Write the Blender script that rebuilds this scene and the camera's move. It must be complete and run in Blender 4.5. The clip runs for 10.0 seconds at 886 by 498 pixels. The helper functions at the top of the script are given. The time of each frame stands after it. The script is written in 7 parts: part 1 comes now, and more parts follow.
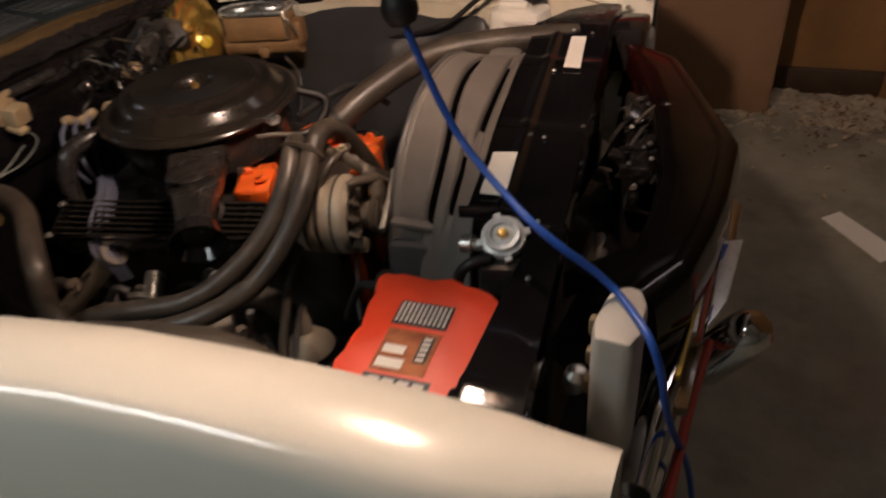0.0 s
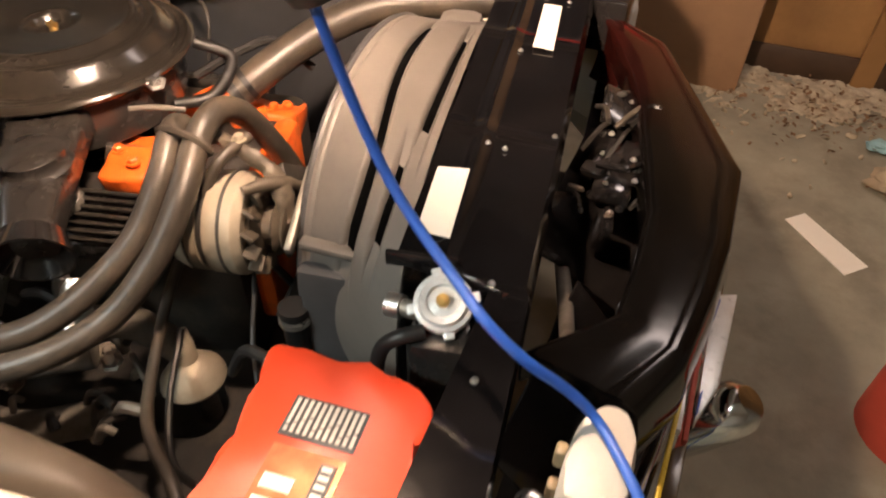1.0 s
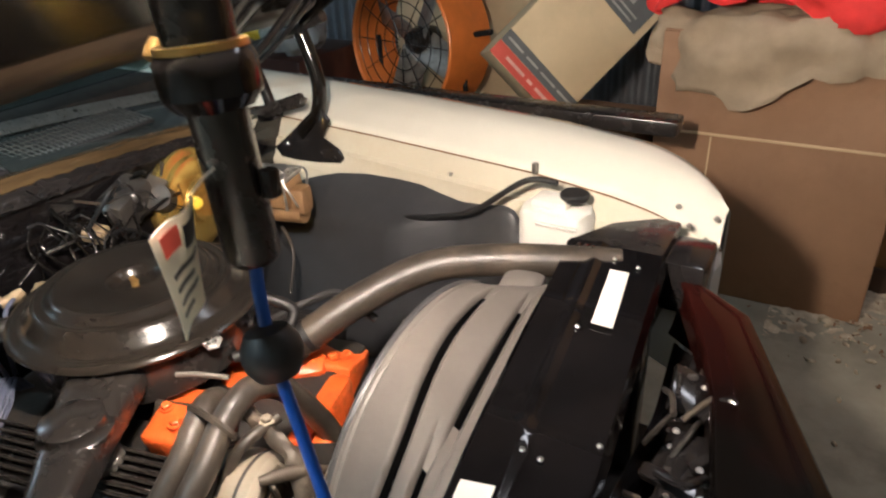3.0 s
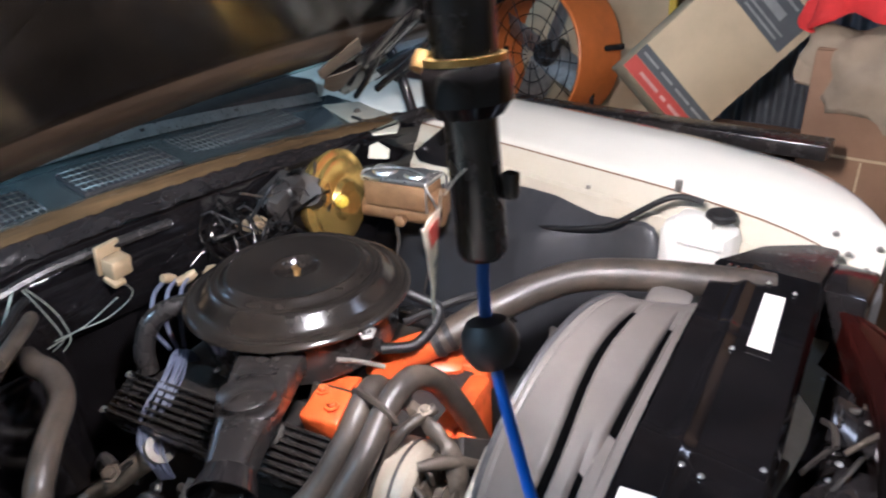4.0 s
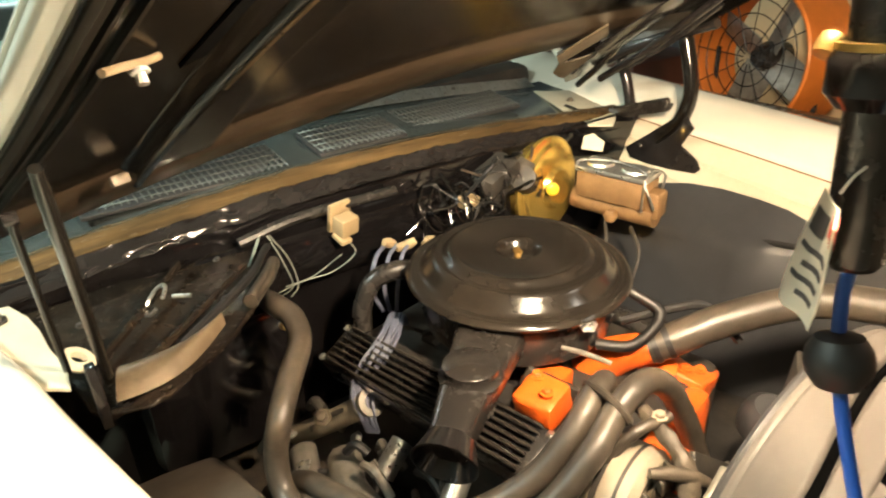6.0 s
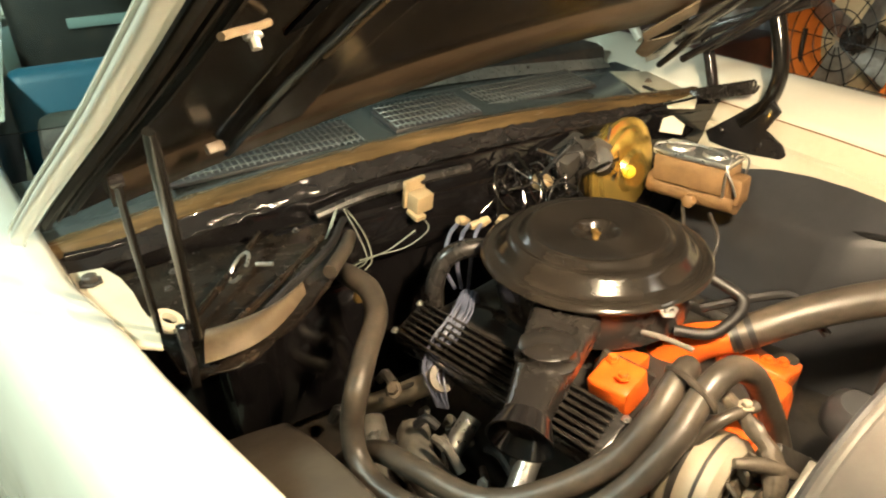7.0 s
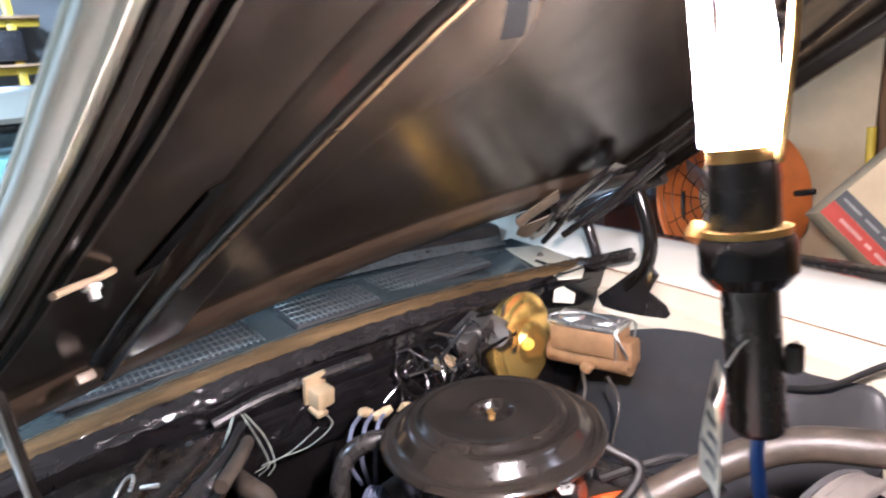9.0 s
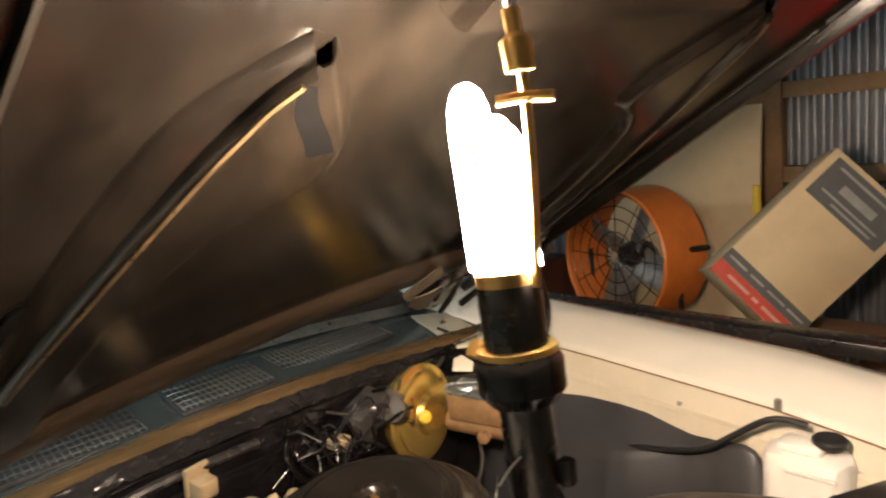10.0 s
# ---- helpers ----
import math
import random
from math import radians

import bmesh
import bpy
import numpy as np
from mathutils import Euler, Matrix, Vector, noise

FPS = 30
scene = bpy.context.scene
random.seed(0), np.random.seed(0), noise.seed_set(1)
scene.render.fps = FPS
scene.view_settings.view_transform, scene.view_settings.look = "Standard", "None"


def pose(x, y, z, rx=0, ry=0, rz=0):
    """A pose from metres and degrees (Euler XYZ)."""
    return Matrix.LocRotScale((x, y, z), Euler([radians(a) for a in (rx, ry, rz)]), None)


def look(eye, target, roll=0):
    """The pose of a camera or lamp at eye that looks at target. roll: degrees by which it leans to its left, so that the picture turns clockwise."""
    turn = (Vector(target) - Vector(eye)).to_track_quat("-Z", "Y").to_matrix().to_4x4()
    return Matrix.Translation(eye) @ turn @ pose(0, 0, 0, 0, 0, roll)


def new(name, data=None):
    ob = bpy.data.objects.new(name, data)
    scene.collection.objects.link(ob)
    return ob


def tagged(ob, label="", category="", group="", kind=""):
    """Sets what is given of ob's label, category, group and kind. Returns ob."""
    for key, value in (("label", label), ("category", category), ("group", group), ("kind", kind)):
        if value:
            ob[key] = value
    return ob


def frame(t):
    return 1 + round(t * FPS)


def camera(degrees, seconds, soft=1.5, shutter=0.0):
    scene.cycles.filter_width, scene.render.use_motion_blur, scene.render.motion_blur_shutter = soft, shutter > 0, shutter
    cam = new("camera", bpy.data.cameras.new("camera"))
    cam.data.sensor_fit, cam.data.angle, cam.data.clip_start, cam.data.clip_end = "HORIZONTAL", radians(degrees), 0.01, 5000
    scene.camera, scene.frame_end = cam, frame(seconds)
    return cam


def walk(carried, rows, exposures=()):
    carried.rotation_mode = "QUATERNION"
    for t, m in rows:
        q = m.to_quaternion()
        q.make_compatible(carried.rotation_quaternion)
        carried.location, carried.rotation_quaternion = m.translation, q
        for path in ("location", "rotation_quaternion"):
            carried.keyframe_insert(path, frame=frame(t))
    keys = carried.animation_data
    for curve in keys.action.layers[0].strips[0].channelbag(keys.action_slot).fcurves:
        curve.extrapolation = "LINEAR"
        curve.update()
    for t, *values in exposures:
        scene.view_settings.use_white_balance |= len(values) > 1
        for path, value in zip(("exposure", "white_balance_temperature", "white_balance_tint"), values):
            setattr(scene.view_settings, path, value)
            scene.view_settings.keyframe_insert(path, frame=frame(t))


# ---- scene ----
cam = camera(66.9, 10.0, soft=2.0, shutter=0.5)
PATH = [
    (0, (0.087, -0.006, 1.463), (-0.626, 1.417, 0.252), -6.9),
    (0.5, (0.018, 0.165, 1.43), (-0.524, 1.646, 0.201), -1.6),
    (1, (-0.023, 0.287, 1.408), (-0.521, 1.656, 0.037), 1.0),
    (1.2, (-0.001, 0.33, 1.412), (-0.632, 1.669, 0.068), -4.9),
    (1.5, (0.047, 0.393, 1.402), (-0.755, 1.68, 0.098), -6.4),
    (2, (0.069, 0.47, 1.418), (-0.815, 1.81, 0.226), -5.1),
    (2.2, (0.065, 0.482, 1.436), (-0.815, 1.888, 0.319), -4.5),
    (3.3, (0.004, 0.454, 1.509), (-0.971, 1.945, 0.601), -3.3),
    (3.5, (-0.004, 0.431, 1.506), (-1.044, 1.892, 0.62), -3.3),
    (4, (-0.041, 0.388, 1.516), (-1.21, 1.735, 0.61), -3.3),
    (4.5, (-0.068, 0.362, 1.511), (-1.307, 1.649, 0.613), -3.1),
    (5, (-0.102, 0.33, 1.512), (-1.409, 1.537, 0.597), -2.6),
    (5.5, (-0.134, 0.306, 1.509), (-1.526, 1.417, 0.599), -2.5),
    (6, (-0.152, 0.285, 1.506), (-1.611, 1.305, 0.596), -1.9),
    (6.2, (-0.158, 0.279, 1.506), (-1.635, 1.265, 0.588), -2.0),
    (7.3, (-0.175, 0.244, 1.494), (-1.726, 1.079, 0.546), -2.3),
    (7.5, (-0.17, 0.242, 1.496), (-1.738, 1.058, 0.561), -2.4),
    (8, (-0.174, 0.234, 1.523), (-1.821, 1.067, 0.751), -3.3),
    (8.5, (-0.147, 0.27, 1.559), (-1.772, 1.315, 1.043), -4.3),
    (9, (-0.096, 0.321, 1.547), (-1.662, 1.462, 1.05), -5.5),
    (9.5, (-0.043, 0.379, 1.575), (-1.586, 1.599, 1.214), -6.3),
    (10, (-0.017, 0.413, 1.591), (-1.475, 1.733, 1.23), -6.1),
]
EXPOSURES = [(0.0, -0.75, 6200, 32), (0.5, 0.35, 6500, 38), (1.0, 1.05, 6500, 29), (1.5, 1.35, 6500, 20), (2.2, 1.2, 6200, 14), (3.3, 0.65, 4900, 19),
             (4.5, 1.05, 4500, 21), (5.2, 1.2, 4500, 20), (5.7, 1.3, 5200, 18), (6.1, 1.5, 6500, 11), (7.5, 1.3, 6400, 9), (8.1, 1.5, 6200, 11), (8.5, 1.9, 4500, 32),
             (9.1, 1.4, 4900, 27), (9.6, 1.1, 5500, 26), (10.0, 0.5, 6000, 22)]
walk(cam, [(t, look(eye, target, roll)) for t, eye, target, roll in PATH], EXPOSURES)

# ---- world and lights ----
world = bpy.data.worlds.new("world")
scene.world = world
world.use_nodes = True
world.node_tree.nodes["Background"].inputs[0].default_value = (0.30, 0.33, 0.36, 1)
world.node_tree.nodes["Background"].inputs[1].default_value = 0.04

tubes = bpy.data.lights.new("unseen_ceiling_glow", "AREA")
tubes.shape, tubes.size, tubes.size_y, tubes.energy, tubes.color = "RECTANGLE", 1.2, 0.2, 38.0, (0.82, 1.0, 0.85)
new("unseen_ceiling_glow", tubes).matrix_world = pose(-1.5, -0.9, 2.60)
# Fill light added near the partition to lift floor and wall; source unseen.
floor_fill = bpy.data.lights.new("unseen_ceiling_glow", "AREA")
floor_fill.shape, floor_fill.size, floor_fill.size_y, floor_fill.energy, floor_fill.color = "RECTANGLE", 1.2, 0.2, 6.0, (1.0, 0.86, 0.66)
new("unseen_ceiling_glow", floor_fill).matrix_world = pose(0.6, 2.4, 2.60)

# Unseen light added over the rear to brighten cabinet, rack and wall.
rear_fill = bpy.data.lights.new("unseen_ceiling_glow", "AREA")
rear_fill.shape, rear_fill.size, rear_fill.size_y, rear_fill.energy, rear_fill.color = "RECTANGLE", 1.2, 0.2, 34.0, (0.86, 1.0, 0.95)
new("unseen_ceiling_glow", rear_fill).matrix_world = pose(-4.9, 0.6, 2.60)


# ---- materials ----
def mat(name, col, rough=0.5, metal=0.0, var=0.25, scale=9.0, bump=0.08, bscale=90.0, coat=0.0, spread=0.12, dirt=None, dirt_amount=0.45, dirt_scale=4.0, alpha=None, stretch=None):
    """A surface with two scales of variation: broad patches of tone (and dirt), and a fine grain in relief and gloss."""
    m = bpy.data.materials.new(name)
    m.use_nodes = True
    n, l = m.node_tree.nodes, m.node_tree.links
    b = n["Principled BSDF"]
    coord = n.new("ShaderNodeTexCoord")
    place = coord.outputs["Object"]
    if stretch:
        grain = n.new("ShaderNodeMapping")
        grain.inputs["Scale"].default_value = stretch
        l.new(place, grain.inputs["Vector"])
        place = grain.outputs[0]

    def noise_of(s, detail=5.0, rough_=0.6):
        t = n.new("ShaderNodeTexNoise")
        t.inputs["Scale"].default_value, t.inputs["Detail"].default_value, t.inputs["Roughness"].default_value = s, detail, rough_
        l.new(place, t.inputs["Vector"])
        return t.outputs["Fac"]

    broad, fine = noise_of(scale), noise_of(bscale, 3.0)
    ramp = n.new("ShaderNodeValToRGB")
    ramp.color_ramp.elements[0].position, ramp.color_ramp.elements[1].position = 0.3, 0.7
    ramp.color_ramp.elements[0].color = (*[c * (1 - var) for c in col], 1)
    ramp.color_ramp.elements[1].color = (*[min(1, c * (1 + var)) for c in col], 1)
    l.new(broad, ramp.inputs[0])
    out = ramp.outputs[0]
    if dirt:
        mask = n.new("ShaderNodeMapRange")
        mask.inputs["From Min"].default_value, mask.inputs["From Max"].default_value, mask.inputs["To Max"].default_value = 0.5, 0.72, dirt_amount
        l.new(noise_of(dirt_scale, 8.0, 0.7), mask.inputs["Value"])
        mix = n.new("ShaderNodeMixRGB")
        mix.inputs[2].default_value = (*dirt, 1)
        l.new(mask.outputs[0], mix.inputs[0])
        l.new(out, mix.inputs[1])
        out = mix.outputs[0]
    l.new(out, b.inputs["Base Color"])
    gloss = n.new("ShaderNodeMapRange")
    gloss.inputs["To Min"].default_value, gloss.inputs["To Max"].default_value = max(0.02, rough - spread), min(1.0, rough + spread)
    l.new(noise_of(scale * 2.7, 6.0), gloss.inputs["Value"])
    l.new(gloss.outputs[0], b.inputs["Roughness"])
    if bump:
        bp = n.new("ShaderNodeBump")
        bp.inputs["Strength"].default_value, bp.inputs["Distance"].default_value = bump, 0.004
        l.new(fine, bp.inputs["Height"])
        l.new(bp.outputs[0], b.inputs["Normal"])
    b.inputs["Metallic"].default_value = metal
    b.inputs["Coat Weight"].default_value, b.inputs["Coat Roughness"].default_value = coat, 0.06
    if alpha is not None:
        b.inputs["Transmission Weight"].default_value = alpha
    return m


WHITE_PAINT = mat("white_paint", (0.70, 0.675, 0.585), 0.22, var=0.03, scale=3, bump=0.01, coat=0.6, dirt=(0.55, 0.50, 0.40), dirt_amount=0.12)
PRIMER_WHITE = mat("dusty_white_paint", (0.55, 0.505, 0.39), 0.5, var=0.06, bump=0.03, dirt=(0.42, 0.34, 0.22), dirt_amount=0.4, dirt_scale=9)
BLACK_GLOSS = mat("black_gloss_paint", (0.014, 0.0125, 0.0125), 0.13, var=0.3, bump=0.03, spread=0.08, dirt=(0.035, 0.028, 0.022), dirt_amount=0.22)
HINGE_BLACK = mat("black_enamelled_steel", (0.0055, 0.005, 0.0045), 0.14, var=0.3, bump=0.02, spread=0.08, dirt=(0.014, 0.011, 0.008), dirt_amount=0.3)
LID_BLACK = mat("polished_black_enamel", (0.015, 0.0128, 0.0108), 0.19, var=0.3, bump=0.03, spread=0.08, dirt=(0.042, 0.033, 0.024), dirt_amount=0.55, dirt_scale=4)
SUPPORT_BLACK = mat("deep_black_enamel", (0.0055, 0.005, 0.0055), 0.10, var=0.3, bump=0.02, spread=0.05, dirt=(0.014, 0.011, 0.010), dirt_amount=0.35, dirt_scale=6)
WORN_HIGHLIGHT = mat("rubbed_edge_highlight", (0.050, 0.034, 0.016), 0.30, 0.45, var=0.6, scale=18, bump=0.05, dirt=(0.008, 0.006, 0.004), dirt_amount=0.75, dirt_scale=16)
BARE_DUSTY = mat("dusty_bare_sheet", (0.14, 0.105, 0.066), 0.36, 0.35, var=0.35, scale=9, bump=0.08, dirt=(0.035, 0.025, 0.016), dirt_amount=0.75, dirt_scale=7)
TAR = mat("tarry_grime", (0.012, 0.009, 0.007), 0.24, var=0.6, scale=22, bump=0.5, bscale=45, spread=0.15, dirt=(0.045, 0.030, 0.017), dirt_amount=0.5, dirt_scale=14)
VENT = mat("dull_vent_wire", (0.12, 0.125, 0.12), 0.3, 0.6, var=0.3, scale=25, bump=0.03)
FIN = mat("worn_fin_tops", (0.030, 0.027, 0.024), 0.2, 0.2, var=0.4, scale=25, bump=0.05, dirt=(0.16, 0.14, 0.11), dirt_amount=0.5, dirt_scale=18)
HOOD_DUSTY = mat("dusty_black_paint", (0.022, 0.015, 0.009), 0.34, var=0.5, scale=6, bump=0.08, dirt=(0.010, 0.008, 0.006), dirt_amount=0.7, dirt_scale=4, stretch=(2.0, 0.6, 2.0))
CAST_DARK = mat("greasy_cast_metal", (0.115, 0.092, 0.068), 0.5, 0.25, var=0.45, scale=22, bump=0.4, dirt=(0.03, 0.022, 0.015), dirt_amount=0.7, dirt_scale=20)
ZINC_WHITE = mat("bright_white_zinc", (0.82, 0.83, 0.83), 0.3, 0.12, var=0.08, scale=30, bump=0.05, dirt=(0.4, 0.38, 0.34), dirt_amount=0.3, dirt_scale=20)
RUST = mat("rust_stain", (0.16, 0.085, 0.035), 0.8, var=0.4, scale=30, bump=0.1)
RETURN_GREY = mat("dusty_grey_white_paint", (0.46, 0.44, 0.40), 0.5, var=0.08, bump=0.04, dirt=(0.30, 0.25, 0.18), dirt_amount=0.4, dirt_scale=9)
BLACK_SATIN = mat("black_satin_paint", (0.021, 0.019, 0.018), 0.26, var=0.35, bump=0.06, dirt=(0.05, 0.04, 0.03), dirt_amount=0.32, spread=0.1)
BLACK_DUSTY = mat("black_dusty_steel", (0.030, 0.027, 0.024), 0.5, var=0.45, bump=0.15, dirt=(0.13, 0.10, 0.07), dirt_amount=0.45, dirt_scale=7)
BLACK_TO_RED = mat("black_and_dark_red_paint", (0.0032, 0.0027, 0.0025), 0.12, var=0.4, scale=5, bump=0.02, spread=0.05)
RUBBER = mat("worn_rubber", (0.050, 0.041, 0.032), 0.42, var=0.4, scale=14, bump=0.15, dirt=(0.135, 0.102, 0.068), dirt_amount=0.5, dirt_scale=10)
RUBBER_DARK = mat("black_rubber", (0.012, 0.0115, 0.0115), 0.5, var=0.3, bump=0.1)
SHROUD = mat("dusty_plastic", (0.140, 0.125, 0.112), 0.46, var=0.12, scale=6, bump=0.06, dirt=(0.20, 0.178, 0.155), dirt_amount=0.45)
HOUSING_BROWN = mat("dusty_brown_black_paint", (0.060, 0.048, 0.036), 0.55, var=0.2, scale=5, bump=0.05, dirt=(0.10, 0.08, 0.06), dirt_amount=0.4, dirt_scale=4)
APRON_GREY = mat("dark_grey_plastic", (0.040, 0.041, 0.045), 0.40, var=0.2, scale=5, bump=0.04, dirt=(0.075, 0.070, 0.062), dirt_amount=0.4, dirt_scale=3)
SHROUD_DARK = mat("grey_plastic", (0.055, 0.055, 0.058), 0.42, var=0.2, bump=0.06, dirt=(0.12, 0.11, 0.10), dirt_amount=0.3)
ORANGE = mat("engine_orange_paint", (0.80, 0.13, 0.012), 0.38, var=0.18, scale=14, bump=0.12, dirt=(0.16, 0.055, 0.02), dirt_amount=0.7, dirt_scale=16)
BATTERY_RED = mat("orange_red_plastic", (0.78, 0.065, 0.018), 0.42, var=0.08, bump=0.04)
TAN_ALLOY = mat("dull_cast_alloy", (0.44, 0.38, 0.29), 0.5, 0.35, var=0.2, scale=12, bump=0.25, dirt=(0.20, 0.13, 0.07), dirt_amount=0.5, dirt_scale=12)
GREY_ALLOY = mat("grey_cast_alloy", (0.26, 0.24, 0.21), 0.45, 0.55, var=0.3, scale=16, bump=0.3, dirt=(0.09, 0.07, 0.05), dirt_amount=0.6, dirt_scale=14)
STEEL = mat("bright_zinc", (0.62, 0.62, 0.60), 0.3, 0.9, var=0.15, scale=30, bump=0.08, dirt=(0.3, 0.27, 0.22), dirt_amount=0.4, dirt_scale=20)
CHROME = mat("chrome", (0.72, 0.72, 0.72), 0.1, 1.0, var=0.06, bump=0.01, spread=0.06, dirt=(0.3, 0.25, 0.2), dirt_amount=0.25)
GOLD = mat("yellow_zinc_plate", (0.80, 0.54, 0.13), 0.24, 0.85, var=0.03, scale=3, bump=0.01, spread=0.03)
CAST_BROWN = mat("rusty_cast_iron", (0.25, 0.145, 0.062), 0.55, 0.15, var=0.22, scale=20, bump=0.3, dirt=(0.16, 0.085, 0.04), dirt_amount=0.5, dirt_scale=14)
BRASS = mat("brass", (0.65, 0.42, 0.14), 0.35, 0.9)
COWL_BROWN = mat("rubbed_brown_paint", (0.085, 0.054, 0.024), 0.24, var=0.5, scale=9, bump=0.06, dirt=(0.026, 0.020, 0.015), dirt_amount=0.75, dirt_scale=7, stretch=(5.0, 0.5, 5.0))
COWL_GREY = mat("dark_blue_grey_paint", (0.062, 0.074, 0.076), 0.10, 0.4, var=0.25, bump=0.015, spread=0.06, dirt=(0.04, 0.04, 0.038), dirt_amount=0.5, stretch=(2.0, 0.6, 2.0))
PLASTIC_WHITE = mat("cloudy_white_plastic", (0.74, 0.72, 0.66), 0.4, var=0.05, bump=0.02, dirt=(0.5, 0.44, 0.33), dirt_amount=0.3)
CREAM = mat("cream_plastic", (0.30, 0.225, 0.13), 0.45, var=0.12, bump=0.03)
BLUE_CORD = mat("blue_vinyl", (0.015, 0.085, 0.42), 0.38, var=0.08, bump=0.03)
PURPLE_WIRE = mat("blue_grey_silicone", (0.095, 0.105, 0.155), 0.42, var=0.15, bump=0.03)
THIN_WIRE = mat("pale_wire", (0.20, 0.22, 0.19), 0.5, var=0.3, bump=0.0)
PAPER = mat("white_label", (0.80, 0.77, 0.70), 0.5, var=0.04, bump=0.02, dirt=(0.66, 0.60, 0.50), dirt_amount=0.3)
INK = mat("printed_ink", (0.03, 0.03, 0.032), 0.5, bump=0.0)
# Near-black without gloss: paints the shade inside slots onto flat sheets.
SHADE_BLACK = mat("painted_slot_shade", (0.002, 0.002, 0.002), 1.0, bump=0.0, spread=0.0)
SHADE_BLACK.node_tree.nodes["Principled BSDF"].inputs["Specular IOR Level"].default_value = 0.0
INK_WHITE = mat("pale_print", (0.62, 0.58, 0.54), 0.45, bump=0.0)
CARD = mat("corrugated_card", (0.60, 0.46, 0.27), 0.75, var=0.08, scale=5, bump=0.06, bscale=160, dirt=(0.46, 0.34, 0.19), dirt_amount=0.3)
CARD_BROWN = mat("brown_card", (0.30, 0.175, 0.095), 0.8, var=0.12, scale=3, bump=0.06, bscale=140, dirt=(0.2, 0.11, 0.06), dirt_amount=0.4)
CARD_GREY = mat("grey_print", (0.10, 0.10, 0.095), 0.6, var=0.1, bump=0.03)
CARD_RED = mat("red_print", (0.52, 0.07, 0.04), 0.6, var=0.1, bump=0.03)
FAN_ORANGE = mat("orange_enamel", (0.72, 0.20, 0.03), 0.35, var=0.1, bump=0.02, dirt=(0.35, 0.12, 0.04), dirt_amount=0.4)
CLOTH_RED = mat("red_cloth", (0.66, 0.035, 0.025), 0.85, var=0.15, scale=12, bump=0.3, bscale=220)
CLOTH_BEIGE = mat("beige_cloth", (0.34, 0.265, 0.175), 0.85, var=0.15, scale=10, bump=0.3, bscale=220)
YELLOW = mat("yellow_paint", (0.70, 0.48, 0.03), 0.4, var=0.1)
WOOD_WALL = mat("varnished_hardboard", (0.31, 0.17, 0.065), 0.5, var=0.22, scale=2.5, bump=0.05, dirt=(0.13, 0.065, 0.025), dirt_amount=0.45, dirt_scale=2)
CONCRETE = mat("stained_concrete", (0.255, 0.235, 0.178), 0.75, var=0.22, scale=5.0, bump=0.25, bscale=120, dirt=(0.145, 0.122, 0.085), dirt_amount=0.75, dirt_scale=3.4)
ZINC_WALL = mat("galvanised_sheet", (0.30, 0.31, 0.33), 0.42, 0.6, var=0.18, scale=4, bump=0.05)
PLASTER = mat("grey_plaster", (0.33, 0.33, 0.31), 0.85, var=0.1, scale=2, bump=0.15)
TIMBER = mat("sawn_timber", (0.28, 0.17, 0.08), 0.7, var=0.25, scale=7, bump=0.2)
FLUFF = mat("pale_dust_and_chips", (0.42, 0.355, 0.255), 0.95, var=0.35, scale=16, bump=0.6, bscale=70, dirt=(0.18, 0.11, 0.06), dirt_amount=0.8, dirt_scale=9)
LEAF = mat("brown_leaf_litter", (0.16, 0.09, 0.045), 0.9, var=0.4, scale=20, bump=0.5)
TEAL = mat("blue_vinyl_trim", (0.022, 0.12, 0.19), 0.45, var=0.12, scale=5, bump=0.08)
TEAL_PALE = mat("pale_teal", (0.42, 0.55, 0.51), 0.5, var=0.1, bump=0.05)
BAG = mat("clear_film", (0.62, 0.60, 0.58), 0.22, var=0.15, bump=0.3, bscale=25, alpha=0.35)
HOOD_BLACK = mat("black_underside_paint", (0.0030, 0.0024, 0.0018), 0.20, var=0.6, scale=6, bump=0.025, spread=0.10, dirt=(0.008, 0.006, 0.004), dirt_amount=0.5, dirt_scale=4.5, stretch=(0.8, 1.6, 1.0))
FRAME_DUSTY = mat("dusty_worn_black_paint", (0.0045, 0.0036, 0.0025), 0.50, var=0.5, scale=9, bump=0.06, dirt=(0.004, 0.003, 0.002), dirt_amount=0.7, dirt_scale=9)
HOOD_TAN = mat("rubbed_tan_primer", (0.085, 0.066, 0.043), 0.5, var=0.35, scale=10, bump=0.06, dirt=(0.03, 0.024, 0.017), dirt_amount=0.7, dirt_scale=14)
BLACK_TO_RED.node_tree.nodes["Principled BSDF"].inputs["Specular IOR Level"].default_value = 0.25
# the black turns patchy dark red towards the panel's far end
ox = BLACK_TO_RED.node_tree
where, split, patch, blend = ox.nodes.new("ShaderNodeTexCoord"), ox.nodes.new("ShaderNodeSeparateXYZ"), ox.nodes.new("ShaderNodeTexNoise"), ox.nodes.new("ShaderNodeMixRGB")
patch.inputs["Scale"].default_value, patch.inputs["Detail"].default_value = 6.0, 6.0
add, ramp_y = ox.nodes.new("ShaderNodeMath"), ox.nodes.new("ShaderNodeMapRange")
add.operation = "MULTIPLY_ADD"
add.inputs[1].default_value = 0.35
ramp_y.inputs["From Min"].default_value, ramp_y.inputs["From Max"].default_value, ramp_y.inputs["To Max"].default_value = 0.30, 0.62, 0.70
blend.inputs[2].default_value = (0.030, 0.005, 0.0035, 1)
under = ox.nodes["Principled BSDF"].inputs["Base Color"].links[0].from_socket
ox.links.new(where.outputs["Object"], split.inputs[0])
ox.links.new(where.outputs["Object"], patch.inputs["Vector"])
